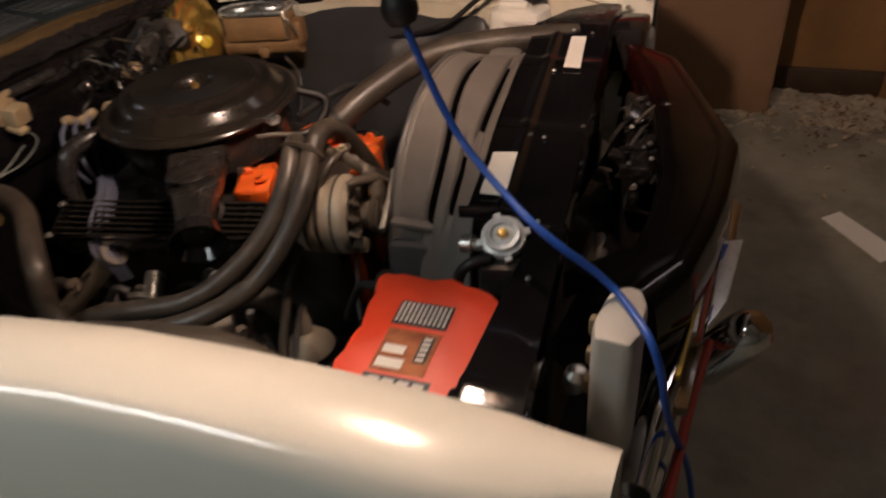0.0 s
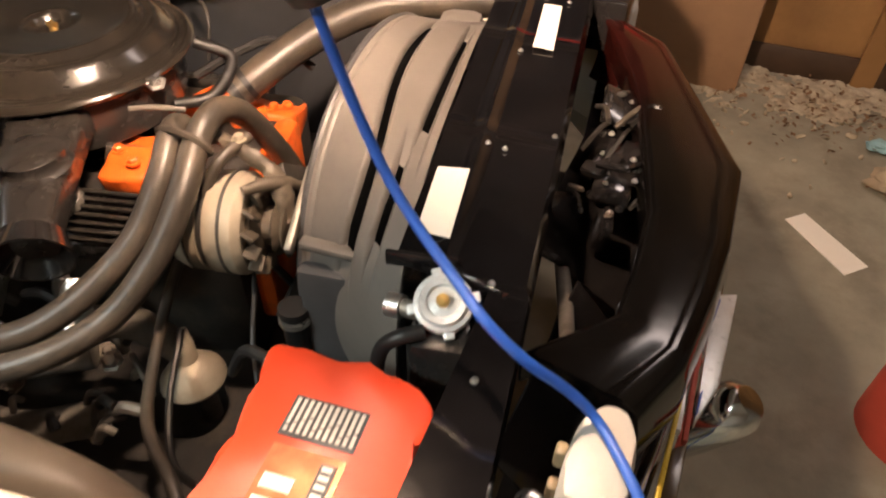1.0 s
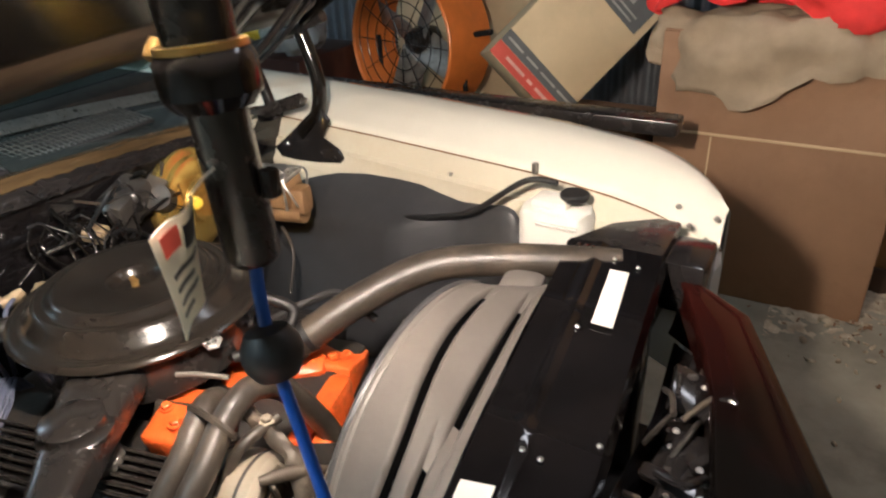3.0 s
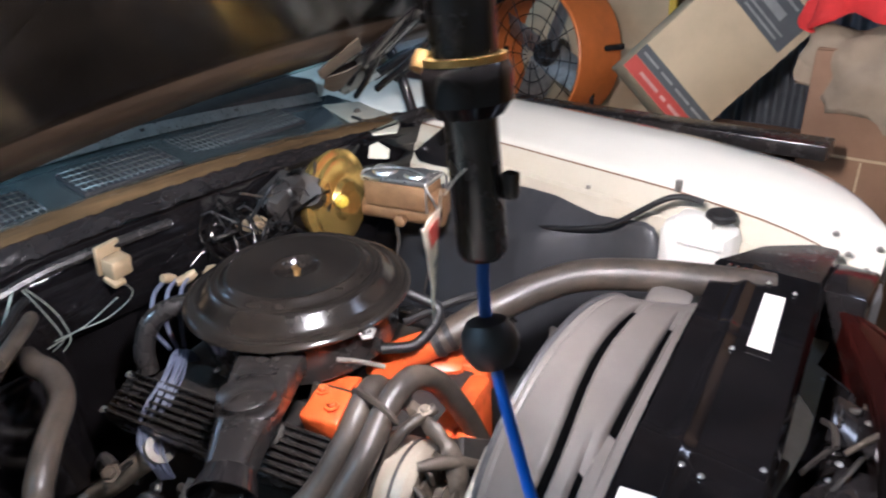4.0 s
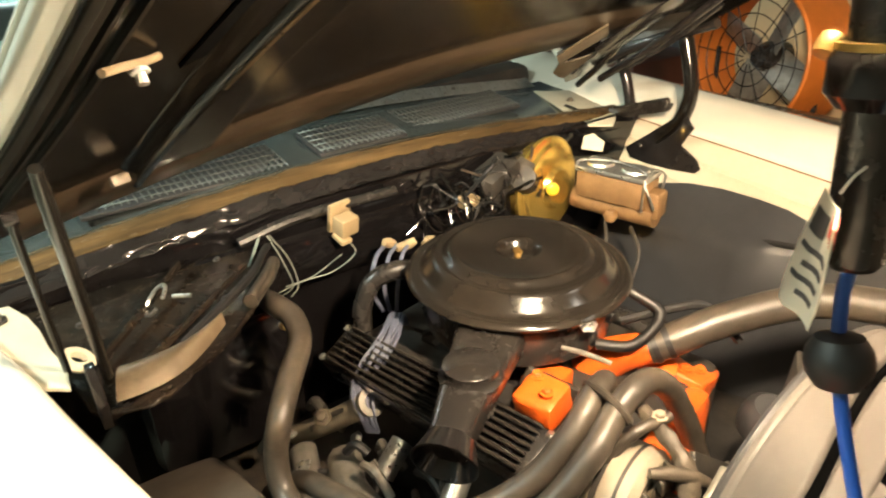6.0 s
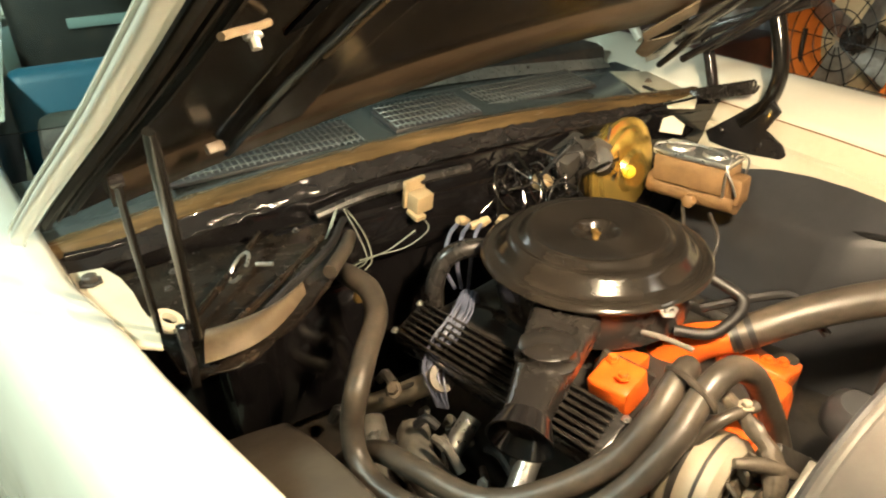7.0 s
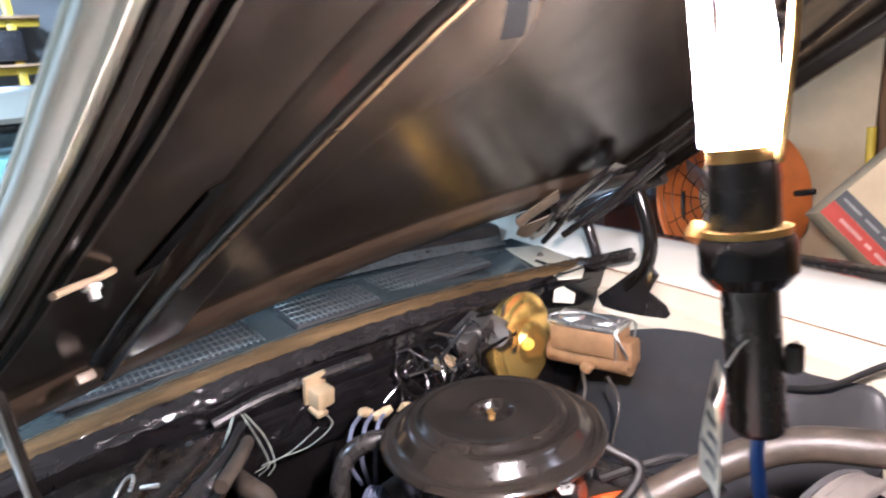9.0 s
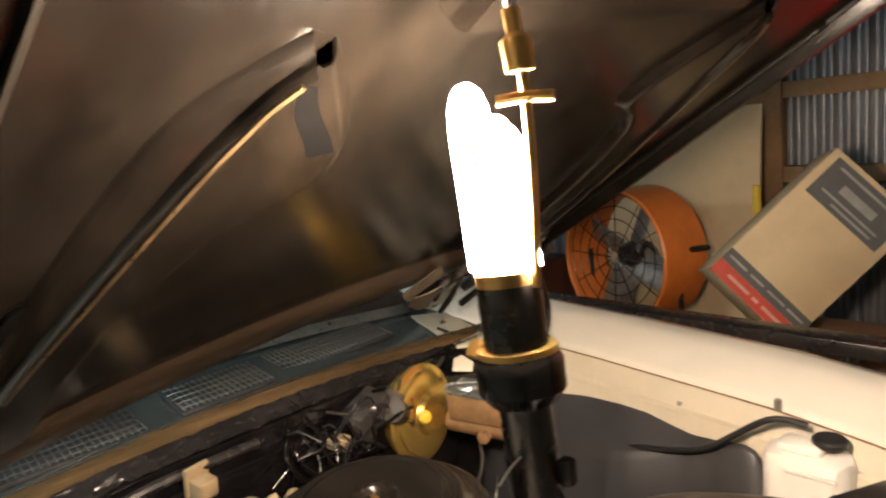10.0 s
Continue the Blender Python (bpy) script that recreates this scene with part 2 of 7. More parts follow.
ox.links.new(patch.outputs["Fac"], add.inputs[0])
ox.links.new(split.outputs["Y"], add.inputs[2])
ox.links.new(add.outputs[0], ramp_y.inputs["Value"])
ox.links.new(ramp_y.outputs[0], blend.inputs[0])
ox.links.new(under, blend.inputs[1])
ox.links.new(blend.outputs[0], ox.nodes["Principled BSDF"].inputs["Base Color"])
HOOD_BLACK.node_tree.nodes["Principled BSDF"].inputs["Specular IOR Level"].default_value = 0.23
FRAME_DUSTY.node_tree.nodes["Principled BSDF"].inputs["Specular IOR Level"].default_value = 0.10
THIN_PAPER = mat("thin_paper", (0.80, 0.76, 0.66), 0.6, var=0.08, bump=0.05)
tn = THIN_PAPER.node_tree
through_light, both = tn.nodes.new("ShaderNodeBsdfTranslucent"), tn.nodes.new("ShaderNodeMixShader")
through_light.inputs[0].default_value = (0.80, 0.74, 0.60, 1)
tn.links.new(tn.nodes["Principled BSDF"].outputs[0], both.inputs[1])
tn.links.new(through_light.outputs[0], both.inputs[2])
tn.links.new(both.outputs[0], tn.nodes["Material Output"].inputs[0])
GLASS = bpy.data.materials.new("window_glass")
GLASS.use_nodes = True
GLASS.node_tree.nodes["Principled BSDF"].inputs["Base Color"].default_value = (0.75, 0.9, 0.9, 1)
GLASS.node_tree.nodes["Principled BSDF"].inputs["Roughness"].default_value = 0.03
GLASS.node_tree.nodes["Principled BSDF"].inputs["Transmission Weight"].default_value = 1.0
GLASS.node_tree.nodes["Principled BSDF"].inputs["IOR"].default_value = 1.45


def glowing(name, col, power):
    m = bpy.data.materials.new(name)
    m.use_nodes = True
    b = m.node_tree.nodes["Principled BSDF"]
    b.inputs["Emission Color"].default_value, b.inputs["Emission Strength"].default_value = (*col, 1), power
    return m


BULB_GLOW = glowing("lit_bulb", (1.0, 0.77, 0.49), 1350.0)
TUBE_GLOW = glowing("lit_diffuser", (0.95, 1.0, 0.92), 3.0)

# ---- building helpers ----
BASE = {}
V = Vector


def finish(name, bm, material, sharp=38):
    bmesh.ops.recalc_face_normals(bm, faces=bm.faces)
    for f in bm.faces:
        f.smooth = True
    for e in bm.edges:
        e.smooth = len(e.link_faces) == 2 and e.calc_face_angle(0) < radians(sharp)
    me = bpy.data.meshes.new(name)
    bm.to_mesh(me)
    bm.free()
    me.materials.append(material)
    return me


def thing(name, base, label, category, group="", kind=""):
    ob = tagged(new(name), label, category, group, kind)
    ob.location = base
    BASE[ob] = V(base)
    return ob


def part(name, bm, material, parent, label="", sharp=38):
    bmesh.ops.translate(bm, verts=bm.verts, vec=-BASE[parent])
    ob = tagged(new(name, finish(name, bm, material, sharp)), label)
    ob.parent = parent
    BASE[ob] = BASE[parent]
    return ob


def piece(name, me, parent, at, turn=None):
    """One more object on a shared mesh."""
    ob = new(name, me)
    ob.parent = parent
    ob.matrix_basis = Matrix.Translation(V(at) - BASE[parent]) @ (turn or Matrix())
    BASE[ob] = V(at)
    return ob


def single(name, bm, material, base, label, category, group="", kind="", sharp=38):
    bmesh.ops.translate(bm, verts=bm.verts, vec=-V(base))
    ob = tagged(new(name, finish(name, bm, material, sharp)), label, category, group, kind)
    ob.location = base
    BASE[ob] = V(base)
    return ob


def B():
    return bmesh.new()


def box(bm, c, s, bev=0.0, turn=None, seg=2):
    """A block round c of size s, its edges rounded, turned about its middle."""
    m = Matrix.Translation(c) @ (turn or Matrix()) @ Matrix.Diagonal((*s, 1))
    vs = bmesh.ops.create_cube(bm, size=1.0, matrix=m)["verts"]
    if bev:
        es = list({e for v in vs for e in v.link_edges})
        bmesh.ops.bevel(bm, geom=es, offset=bev, segments=seg, affect="EDGES", profile=0.5)
    return bm


def aim(d, up=(0, 0, 1)):
    """A turn that takes z to d."""
    return V(d).to_track_quat("Z", "Y").to_matrix().to_4x4()


def lathe(bm, prof, c=(0, 0, 0), axis=(0, 0, 1), seg=36):
    m = Matrix.Translation(c) @ aim(axis)
    rings = []
    for r, z in prof:
        if r < 1e-5:
            rings.append([bm.verts.new(m @ V((0, 0, z)))])
        else:
            rings.append([bm.verts.new(m @ V((r * math.cos(2 * math.pi * k / seg), r * math.sin(2 * math.pi * k / seg), z))) for k in range(seg)])
    for a, b in zip(rings, rings[1:]):
        for k in range(seg):
            j = (k + 1) % seg
            if len(a) == 1 and len(b) == 1:
                continue
            if len(a) == 1:
                bm.faces.new((a[0], b[k], b[j]))
            elif len(b) == 1:
                bm.faces.new((a[k], a[j], b[0]))
            else:
                bm.faces.new((a[k], a[j], b[j], b[k]))
    for ring in (rings[0], rings[-1]):
        if len(ring) > 1 and prof[0] != prof[-1]:
            bm.faces.new(ring)
    return bm


def curve_through(pts, steps=7):
    p = [V(q) for q in pts]
    p = [2 * p[0] - p[1], *p, 2 * p[-1] - p[-2]]
    out = []
    for i in range(1, len(p) - 2):
        a, b, c, d = p[i - 1 : i + 3]
        for k in range(steps):
            t = k / steps
            out.append(0.5 * (2 * b + (c - a) * t + (2 * a - 5 * b + 4 * c - d) * t * t + (3 * b - a - 3 * c + d) * t**3))
    return out + [p[-2]]


def tube(bm, pts, r, seg=12, steps=7, hollow=False, rib=0.0):
    """A round hose along a smooth curve; r is one radius, or one for each point."""
    line = curve_through(pts, steps) if len(pts) > 2 else [V(q) for q in pts]
    n = len(line)
    radii = [float(q) for q in ([r] * n if isinstance(r, (int, float)) else np.interp(np.linspace(0, 1, n), np.linspace(0, 1, len(r)), r))]
    side, rings = None, []
    for i, q in enumerate(line):
        d = (line[min(i + 1, n - 1)] - line[max(i - 1, 0)]).normalized()
        side = d.orthogonal().normalized() if side is None else (side - d * side.dot(d)).normalized()
        other = d.cross(side)
        rr = radii[i] * (1 + (rib if i % 2 else 0))
        rings.append([bm.verts.new(q + rr * (math.cos(a) * side + math.sin(a) * other)) for a in (2 * math.pi * k / seg for k in range(seg))])
    for a, b in zip(rings, rings[1:]):
        for k in range(seg):
            bm.faces.new((a[k], a[(k + 1) % seg], b[(k + 1) % seg], b[k]))
    bm.faces.new(rings[0])
    bm.faces.new(rings[-1])
    return bm


def sheet(bm, place, nu, nv, th, wrap=False):
    """A bent sheet: place(u, v) for u, v from 0 to 1, with its thickness behind it."""
    e = 1e-3
    front, back = [], []
    for i in range(nu + 1):
        fr, bk = [], []
        for j in range(nv + 1):
            u, v = i / nu, j / nv
            p = V(place(u, v))
            du = V(place(min(u + e, 1), v)) - V(place(max(u - e, 0), v))
            dv = V(place(u, min(v + e, 1))) - V(place(u, max(v - e, 0)))
            nrm = du.cross(dv)
            nrm = nrm.normalized() if nrm.length > 1e-12 else V((0, 0, 1))
            fr.append(bm.verts.new(p))
            bk.append(bm.verts.new(p - nrm * th))
        front.append(fr)
        back.append(bk)
    for i in range(nu):
        for j in range(nv):
            bm.faces.new((front[i][j], front[i + 1][j], front[i + 1][j + 1], front[i][j + 1]))
            bm.faces.new((back[i][j], back[i][j + 1], back[i + 1][j + 1], back[i + 1][j]))
    for i in range(nu):
        bm.faces.new((front[i][0], back[i][0], back[i + 1][0], front[i + 1][0]))
        bm.faces.new((front[i][nv], front[i + 1][nv], back[i + 1][nv], back[i][nv]))
    for j in range(nv):
        bm.faces.new((front[0][j], front[0][j + 1], back[0][j + 1], back[0][j]))
        bm.faces.new((front[nu][j], back[nu][j], back[nu][j + 1], front[nu][j + 1]))
    return bm


def slab(bm, outline, z0, z1, bev=0.0, m=None):
    """A flat plate with an outline in its own x and y."""
    m = m or Matrix()
    low = [bm.verts.new(m @ V((x, y, z0))) for x, y in outline]
    top = [bm.verts.new(m @ V((x, y, z1))) for x, y in outline]
    k = len(outline)
    faces = [bm.faces.new(low[::-1]), bm.faces.new(top)]
    faces += [bm.faces.new((low[i], low[(i + 1) % k], top[(i + 1) % k], top[i])) for i in range(k)]
    if bev:
        es = list({e for f in faces for e in f.edges})
        bmesh.ops.bevel(bm, geom=es, offset=bev, segments=2, affect="EDGES", profile=0.5)
    return bm


def bolt(parent, at, axis=(0, 0, 1), r=0.008, material=None, name="bolt", label=""):
    bm = lathe(B(), [(r * 1.5, 0), (r * 1.5, r * 0.25), (r, r * 0.3), (r, r * 0.9), (r * 0.8, r * 1.1)], at, axis, 6)
    return part(name, bm, material or STEEL, parent, label)


def interp(x, xs, ys):
    return float(np.interp(x, xs, ys))


def wobble(p, s, a):
    return V(p) + a * noise.noise_vector(V(p) * s)

# ---- garage ----
single("floor", box(B(), (-1.0, 0.6, -0.06), (11.0, 9.0, 0.12)), CONCRETE, (-1, 0.6, 0), "stained grey concrete garage floor", "floor", kind="structure")
single("ceiling", box(B(), (-1.0, 0.6, 2.76), (11.0, 9.0, 0.12)), PLASTER, (-1, 0.6, 2.7), "plain grey plaster garage ceiling", "ceiling", kind="structure")


def corrugated(u, v):
    x = -6.3 + 8.2 * u
    return (x, 4.55 + 0.018 * math.sin(x * 2 * math.pi / 0.085), 2.7 * v)


single("wall_north", sheet(B(), corrugated, 780, 1, 0.004), ZINC_WALL, (-2.2, 4.55, 0), "grey corrugated sheet metal garage wall", "wall", kind="structure", sharp=80)
single("wall_south", box(B(), (-1.0, -3.5, 1.35), (11, 0.12, 2.7)), PLASTER, (-1, -3.5, 0), "grey plaster garage wall", "wall", kind="structure")
single("wall_east", box(B(), (4.3, 0.6, 1.35), (0.12, 9, 2.7)), PLASTER, (4.3, 0.6, 0), "grey plaster garage wall", "wall", kind="structure")
single("wall_west", box(B(), (-6.4, 0.6, 1.35), (0.12, 9, 2.7)), PLASTER, (-6.4, 0.6, 0), "grey plaster garage wall", "wall", kind="structure")
WALL_Y = 3.27
wall = single("wall_partition", box(B(), (1.75, WALL_Y + 0.03, 1.35), (4.3, 0.06, 2.7), 0.004), WOOD_WALL, (1.75, WALL_Y, 0), "brown varnished hardboard partition wall", "wall", kind="structure")
bm = box(B(), (1.75, WALL_Y - 0.012, 0.06), (4.3, 0.02, 0.12), 0.006)
single("baseboard", bm, mat("dark_stained_wood", (0.05, 0.028, 0.015), 0.5, bump=0.1), (1.75, WALL_Y, 0), "dark stained baseboard along the brown partition", "baseboard", kind="structure")
for x in (0.74, 1.9, 3.0):
    single("trim", box(B(), (x, WALL_Y - 0.015, 1.35), (0.09, 0.03, 2.7), 0.005), WOOD_WALL, (x, WALL_Y, 0), "brown wooden upright trim on the partition", "trim", kind="structure")
for z in (1.585, 1.11):
    single("beam", box(B(), (-2.2, 4.49, z), (8.2, 0.07, 0.09), 0.006), TIMBER, (-2.2, 4.49, z), "brown timber rail across the metal wall", "beam", kind="structure")
single("wall_post", box(B(), (-1.62, 4.48, 1.35), (0.20, 0.09, 2.7), 0.006), TIMBER, (-1.62, 4.48, 0), "dark timber post on the metal wall", "post", kind="structure")

# Fixtures out of view; the last two go with the added lights.
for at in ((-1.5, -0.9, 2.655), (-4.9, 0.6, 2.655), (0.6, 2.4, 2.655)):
    lt = thing("unseen_ceiling_light", at, "unseen white batten ceiling light, added, with a lit diffuser", "ceiling light", "garage ceiling lights")
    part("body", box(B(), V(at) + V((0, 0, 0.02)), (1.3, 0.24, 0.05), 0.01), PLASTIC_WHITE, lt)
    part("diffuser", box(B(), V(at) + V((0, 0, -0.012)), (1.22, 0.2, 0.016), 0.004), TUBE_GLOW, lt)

# ---- car body ----
NX, NY = [-2.9, -2.0, -1.57, -1.29, -1.10, -0.98, -0.84, -0.70, -0.55, -0.41, -0.25, -0.07, 0.05], [0.0, 0.084, 0.143, 0.185, 0.24, 0.268, 0.305, 0.345, 0.383, 0.405, 0.422, 0.434, 0.43]
CROWN_X, CROWN_Z = [-2.3, -1.5, -1.1, -0.7, -0.4, -0.05], [0.100, 0.086, 0.072, 0.047, 0.022, -0.008]
FX, FY = [-2.9, -1.3, -0.6, -0.27, -0.05], [2.07, 1.965, 1.92, 1.865, 1.81]
NEAR_SECTION = [(-0.012, 0.60), (-0.010, 0.80), (-0.006, 0.858), (0.0, 0.875), (0.010, 0.888), (0.06, 0.900), (0.112, 0.903), (0.128, 0.896), (0.16, 0.85), (0.185, 0.72), (0.20, 0.5), (0.19, 0.28)]
FAR_SECTION = [(0.006, 0.835), (0.007, 0.855), (0.011, 0.866), (0.022, 0.872), (0.06, 0.892), (0.12, 0.919), (0.175, 0.929), (0.225, 0.919), (0.27, 0.88), (0.300, 0.74), (0.31, 0.5), (0.30, 0.28)]
FAR_FLANGE = [(-0.080, 0.55), (-0.074, 0.70), (-0.070, 0.742), (-0.056, 0.758), (-0.050, 0.772), (-0.044, 0.797), (-0.032, 0.803), (-0.028, 0.812), (-0.010, 0.846), (-0.004, 0.853), (0.0, 0.851), (0.001, 0.835)]
car = thing("car", (-1.8, 1.11, 0.0), "white classic sedan with its hood open and engine bay bare", "car")


def along(section, lo, hi, rule):
    """A body panel: one section drawn along the car; rule(x) gives its inner edge, its width's share and its drop."""
    def place(u, v):
        x = lo + (hi - lo) * u
        k = v * (len(section) - 1)
        o, z = (float(np.interp(k, range(len(section)), [p[q] for p in section])) for q in (0, 1))
        y, share, drop, sign = rule(x)
        return (x, y + sign * o * (share if o > 0 else 1), z - drop)

    return place


def near_rule(x):
    k = min(1.0, max(0.0, (x + 0.14) / 0.18))
    return interp(x, NX, NY), 1 - 0.45 * k * k, 0.012 * k * k - interp(x, CROWN_X, CROWN_Z), -1


def far_rule(x):
    k = min(1.0, max(0.0, (x + 0.42) / 0.295))
    return interp(x, FX, FY), math.sqrt(max(0.02, 1 - k * k)), 0.045 * k * k - 0.60 * interp(x, CROWN_X, CROWN_Z) + 0.014, 1


near_fender = part("fender", sheet(B(), along(NEAR_SECTION, -2.3, 0.045, near_rule), 60, len(NEAR_SECTION) - 1, 0.004), WHITE_PAINT, car, "glossy white front fender", 50)
far_fender = part("fender", sheet(B(), along(FAR_SECTION, -2.3, -0.135, far_rule), 70, len(FAR_SECTION) - 1, -0.004), WHITE_PAINT, car, "glossy white front fender", 50)
flange_far = part("inner_flange", sheet(B(), along(FAR_FLANGE, -1.9, -0.15, far_rule), 60, len(FAR_FLANGE) - 1, -0.004), PRIMER_WHITE, car, "dusty cream inner flange", 30)
for x, dz in ((-0.592, 0.012), (-0.83, -0.05), (-0.235, 0.004), (-0.20, -0.03), (-0.16, -0.05), (-0.15, 0.0), (-1.32, -0.02)):
    y = interp(x, FX, FY)
    bm = box(B(), (x, y - 0.012 + dz * 0.3, 0.872 + dz), (0.014, 0.014, 0.03), 0.003) if x in (-0.592, -0.83) else lathe(B(), [(0.007, 0), (0.007, 0.002), (0.005, 0.003), (0.005, 0.006), (0, 0.007)], (x, y + 0.01 + dz, 0.862 + dz * 0.6), (0, -0.5, 1), 6)
    part("bolt", bm, GREY_ALLOY, far_fender)

seam = []
for k in range(40):
    x = -1.85 + 1.72 * k / 39
    y, share, drop, sign = far_rule(x)
    seam.append((x, y + 0.0035, 0.852 - drop + 0.001 * noise.noise(V((x * 30, 0, 0)))))
part("seam", tube(B(), [(x, y, z + 0.003) for x, y, z in seam], 0.0026, 6, 1), RUST, far_fender, "rust stained seam")
for off, zz in ((-0.050, 0.772), (-0.031, 0.804)):
    part("crease", tube(B(), [(x, y - 0.0035 + off - 0.002, zz + z - 0.852) for x, y, z in seam[:36]], 0.0016, 6, 1), RUST, far_fender, "dusty crease")

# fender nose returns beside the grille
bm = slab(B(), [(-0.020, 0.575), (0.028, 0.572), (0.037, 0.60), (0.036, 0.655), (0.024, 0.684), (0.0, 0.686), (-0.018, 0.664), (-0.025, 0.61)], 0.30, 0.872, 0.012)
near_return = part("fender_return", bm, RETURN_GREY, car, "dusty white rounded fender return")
for k in range(3):
    part("clip", box(B(), (-0.028, 0.635 - 0.012 * k, 0.835 - 0.045 * k), (0.012, 0.016, 0.026), 0.004), CREAM, near_return)
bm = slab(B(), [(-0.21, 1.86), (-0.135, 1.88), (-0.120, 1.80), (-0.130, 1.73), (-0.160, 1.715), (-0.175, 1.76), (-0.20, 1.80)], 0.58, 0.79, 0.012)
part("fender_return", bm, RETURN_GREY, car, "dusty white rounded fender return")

# radiator support, black
def sup(y, k):
    """x of the support's rear edge (0), seam (1), front edge (2) at y."""
    return (-0.268 - 0.150 * (y - 0.81), -0.212 - 0.142 * (y - 0.80), -0.10 - 0.115 * (y - 0.78))[k]


def support_top(u, v):
    y = 0.44 + 1.19 * u
    rear = sup(y, 0) if y > 0.795 else -0.148
    x = rear + (sup(y, 2) - rear) * v
    s = (x - sup(y, 1)) / 0.012
    z = 0.868 + 0.006 * math.exp(-s * s) - 0.008 * (v > 0.97) - 0.02 * max(0, v - 0.97) / 0.03
    t = (y % 0.31) / 0.31 - 0.5
    return (x, y, z + 0.004 * math.exp(-(t / 0.03) ** 2))


support = part("radiator_support", sheet(B(), support_top, 90, 40, -0.012), SUPPORT_BLACK, car, "glossy black radiator support panel", 60)
for y in (0.44, 1.60):
    part("side_bracket", box(B(), ((sup(y, 1) + sup(y, 2)) / 2, y, 0.60), (0.10, 0.05, 0.52), 0.008), BLACK_GLOSS, support)
for y, k, d in ((1.05, 1, -0.02), (1.045, 1, 0.006), (1.10, 2, -0.015), (1.335, 1, 0.0), (1.575, 1, 0.03), (1.56, 1, 0.075), (0.66, 1, 0.02), (0.79, 1, 0.02), (1.36, 1, 0.05)):
    bolt(support, ((-0.17 - 0.185 * (y - 0.80) if k == 1 else sup(y, 2)) + d, y, 0.871), r=0.0032)
bm = B()
for k in range(3):
    box(bm, (-0.36 + 0.014 * k, 1.585, 0.876), (0.009, 0.016, 0.012), 0.003)
part("clip", bm, CHROME, support, "bright spring clip")
for corners in ([(-0.258, 0.838), (-0.216, 0.840), (-0.238, 0.978), (-0.280, 0.968)], [(-0.252, 1.350), (-0.216, 1.350), (-0.243, 1.530), (-0.278, 1.528)]):
    bm = slab(B(), corners, 0.8740, 0.8752)
    part("sticker", bm, PAPER, support, "blank white paper sticker")
# far end stand of the support, with a folded gusset
bm = slab(B(), [(-0.40, 1.62), (-0.34, 1.74), (-0.26, 1.80), (-0.21, 1.80), (-0.21, 1.60)], 0.70, 0.865, 0.006)
part("gusset", bm, BLACK_SATIN, support)
part("gusset", box(B(), (-0.17, 1.70, 0.80), (0.08, 0.13, 0.11), 0.01), BLACK_GLOSS, support)

# pointed header panel over the grille
OUT = [(-0.19, 1.685), (-0.045, 1.58), (0.030, 1.40), (0.110, 1.205), (0.104, 1.03), (0.092, 0.93), (0.070, 0.81), (0.030, 0.725)]
INN = [(-0.155, 1.62), (-0.090, 1.46), (-0.050, 1.33), (-0.018, 1.17), (0.002, 1.06), (0.002, 0.95), (-0.006, 0.85), (-0.095, 0.755)]


def header(u, v):
    k = np.linspace(0, 1, len(OUT))
    ox, oy = np.interp(u, k, [p[0] for p in OUT]), np.interp(u, k, [p[1] for p in OUT])
    ix, iy = np.interp(u, k, [p[0] for p in INN]), np.interp(u, k, [p[1] for p in INN])
    if v < 0.12:
        return (ix, iy, 0.76 + 0.05 * v / 0.12)
    if v < 0.7:
        t = (v - 0.12) / 0.58
        return (ix + (ox - ix) * t, iy + (oy - iy) * t, 0.81 + 0.005 * math.sin(t * math.pi) + 0.003 * math.exp(-((t - 0.86) / 0.06) ** 2))
    t = (v - 0.7) / 0.3
    return (ox + 0.012 * math.sin(t * 3.14), oy, 0.81 - 0.15 * t)


head = part("header_panel", sheet(B(), header, 70, 44, -0.006), BLACK_TO_RED, car, "black header panel, patchy dark red towards its far end", 45)
bm = B()
tube(bm, [(0.125, 1.22, 0.655), (0.120, 1.05, 0.64), (0.100, 0.95, 0.635), (0.085, 0.83, 0.63), (0.062, 0.68, 0.63), (0.055, 0.55, 0.62)], 0.022, 14)
grille = part("grille", bm, CHROME, car, "chrome grille moulding")
bm = B()
tube(bm, [(-0.03, 1.60, 0.64), (0.05, 1.42, 0.65), (0.125, 1.22, 0.655)], 0.02, 12)
part("moulding", bm, CHROME, grille)
slat = finish("slat", tube(B(), [(0, 0, -0.10), (0, 0, 0.10)], 0.006, 6), CHROME)
for k in range(16):
    u = k / 15
    piece("slat", slat, grille, (0.105 - 0.055 * u, 1.20 - 0.60 * u, 0.53))
bm = B()
tube(bm, [(-0.04, 0.42, 0.43), (0.02, 0.62, 0.46), (0.055, 0.90, 0.46), (0.065, 1.2, 0.46), (-0.01, 1.50, 0.46), (-0.12, 1.80, 0.45)], [0.05, 0.06, 0.06, 0.06, 0.06, 0.05], 16)
bumper = part("bumper", bm, CHROME, car, "chrome front bumper")
bm = lathe(B(), [(0.0, 0.062), (0.024, 0.059), (0.038, 0.044), (0.044, 0.0), (0.040, -0.1), (0.0, -0.11)], (0.170, 0.945, 0.565), (0.5, 0.0, 0.85), 20)
part("bumper_guard", bm, CHROME, bumper)
part("pinstripe", tube(B(), [(0.125, 0.92, 0.57), (0.11, 0.78, 0.56), (0.10, 0.62, 0.55), (0.09, 0.5, 0.54)], 0.008, 8), CARD_RED, grille, "red plastic strip")

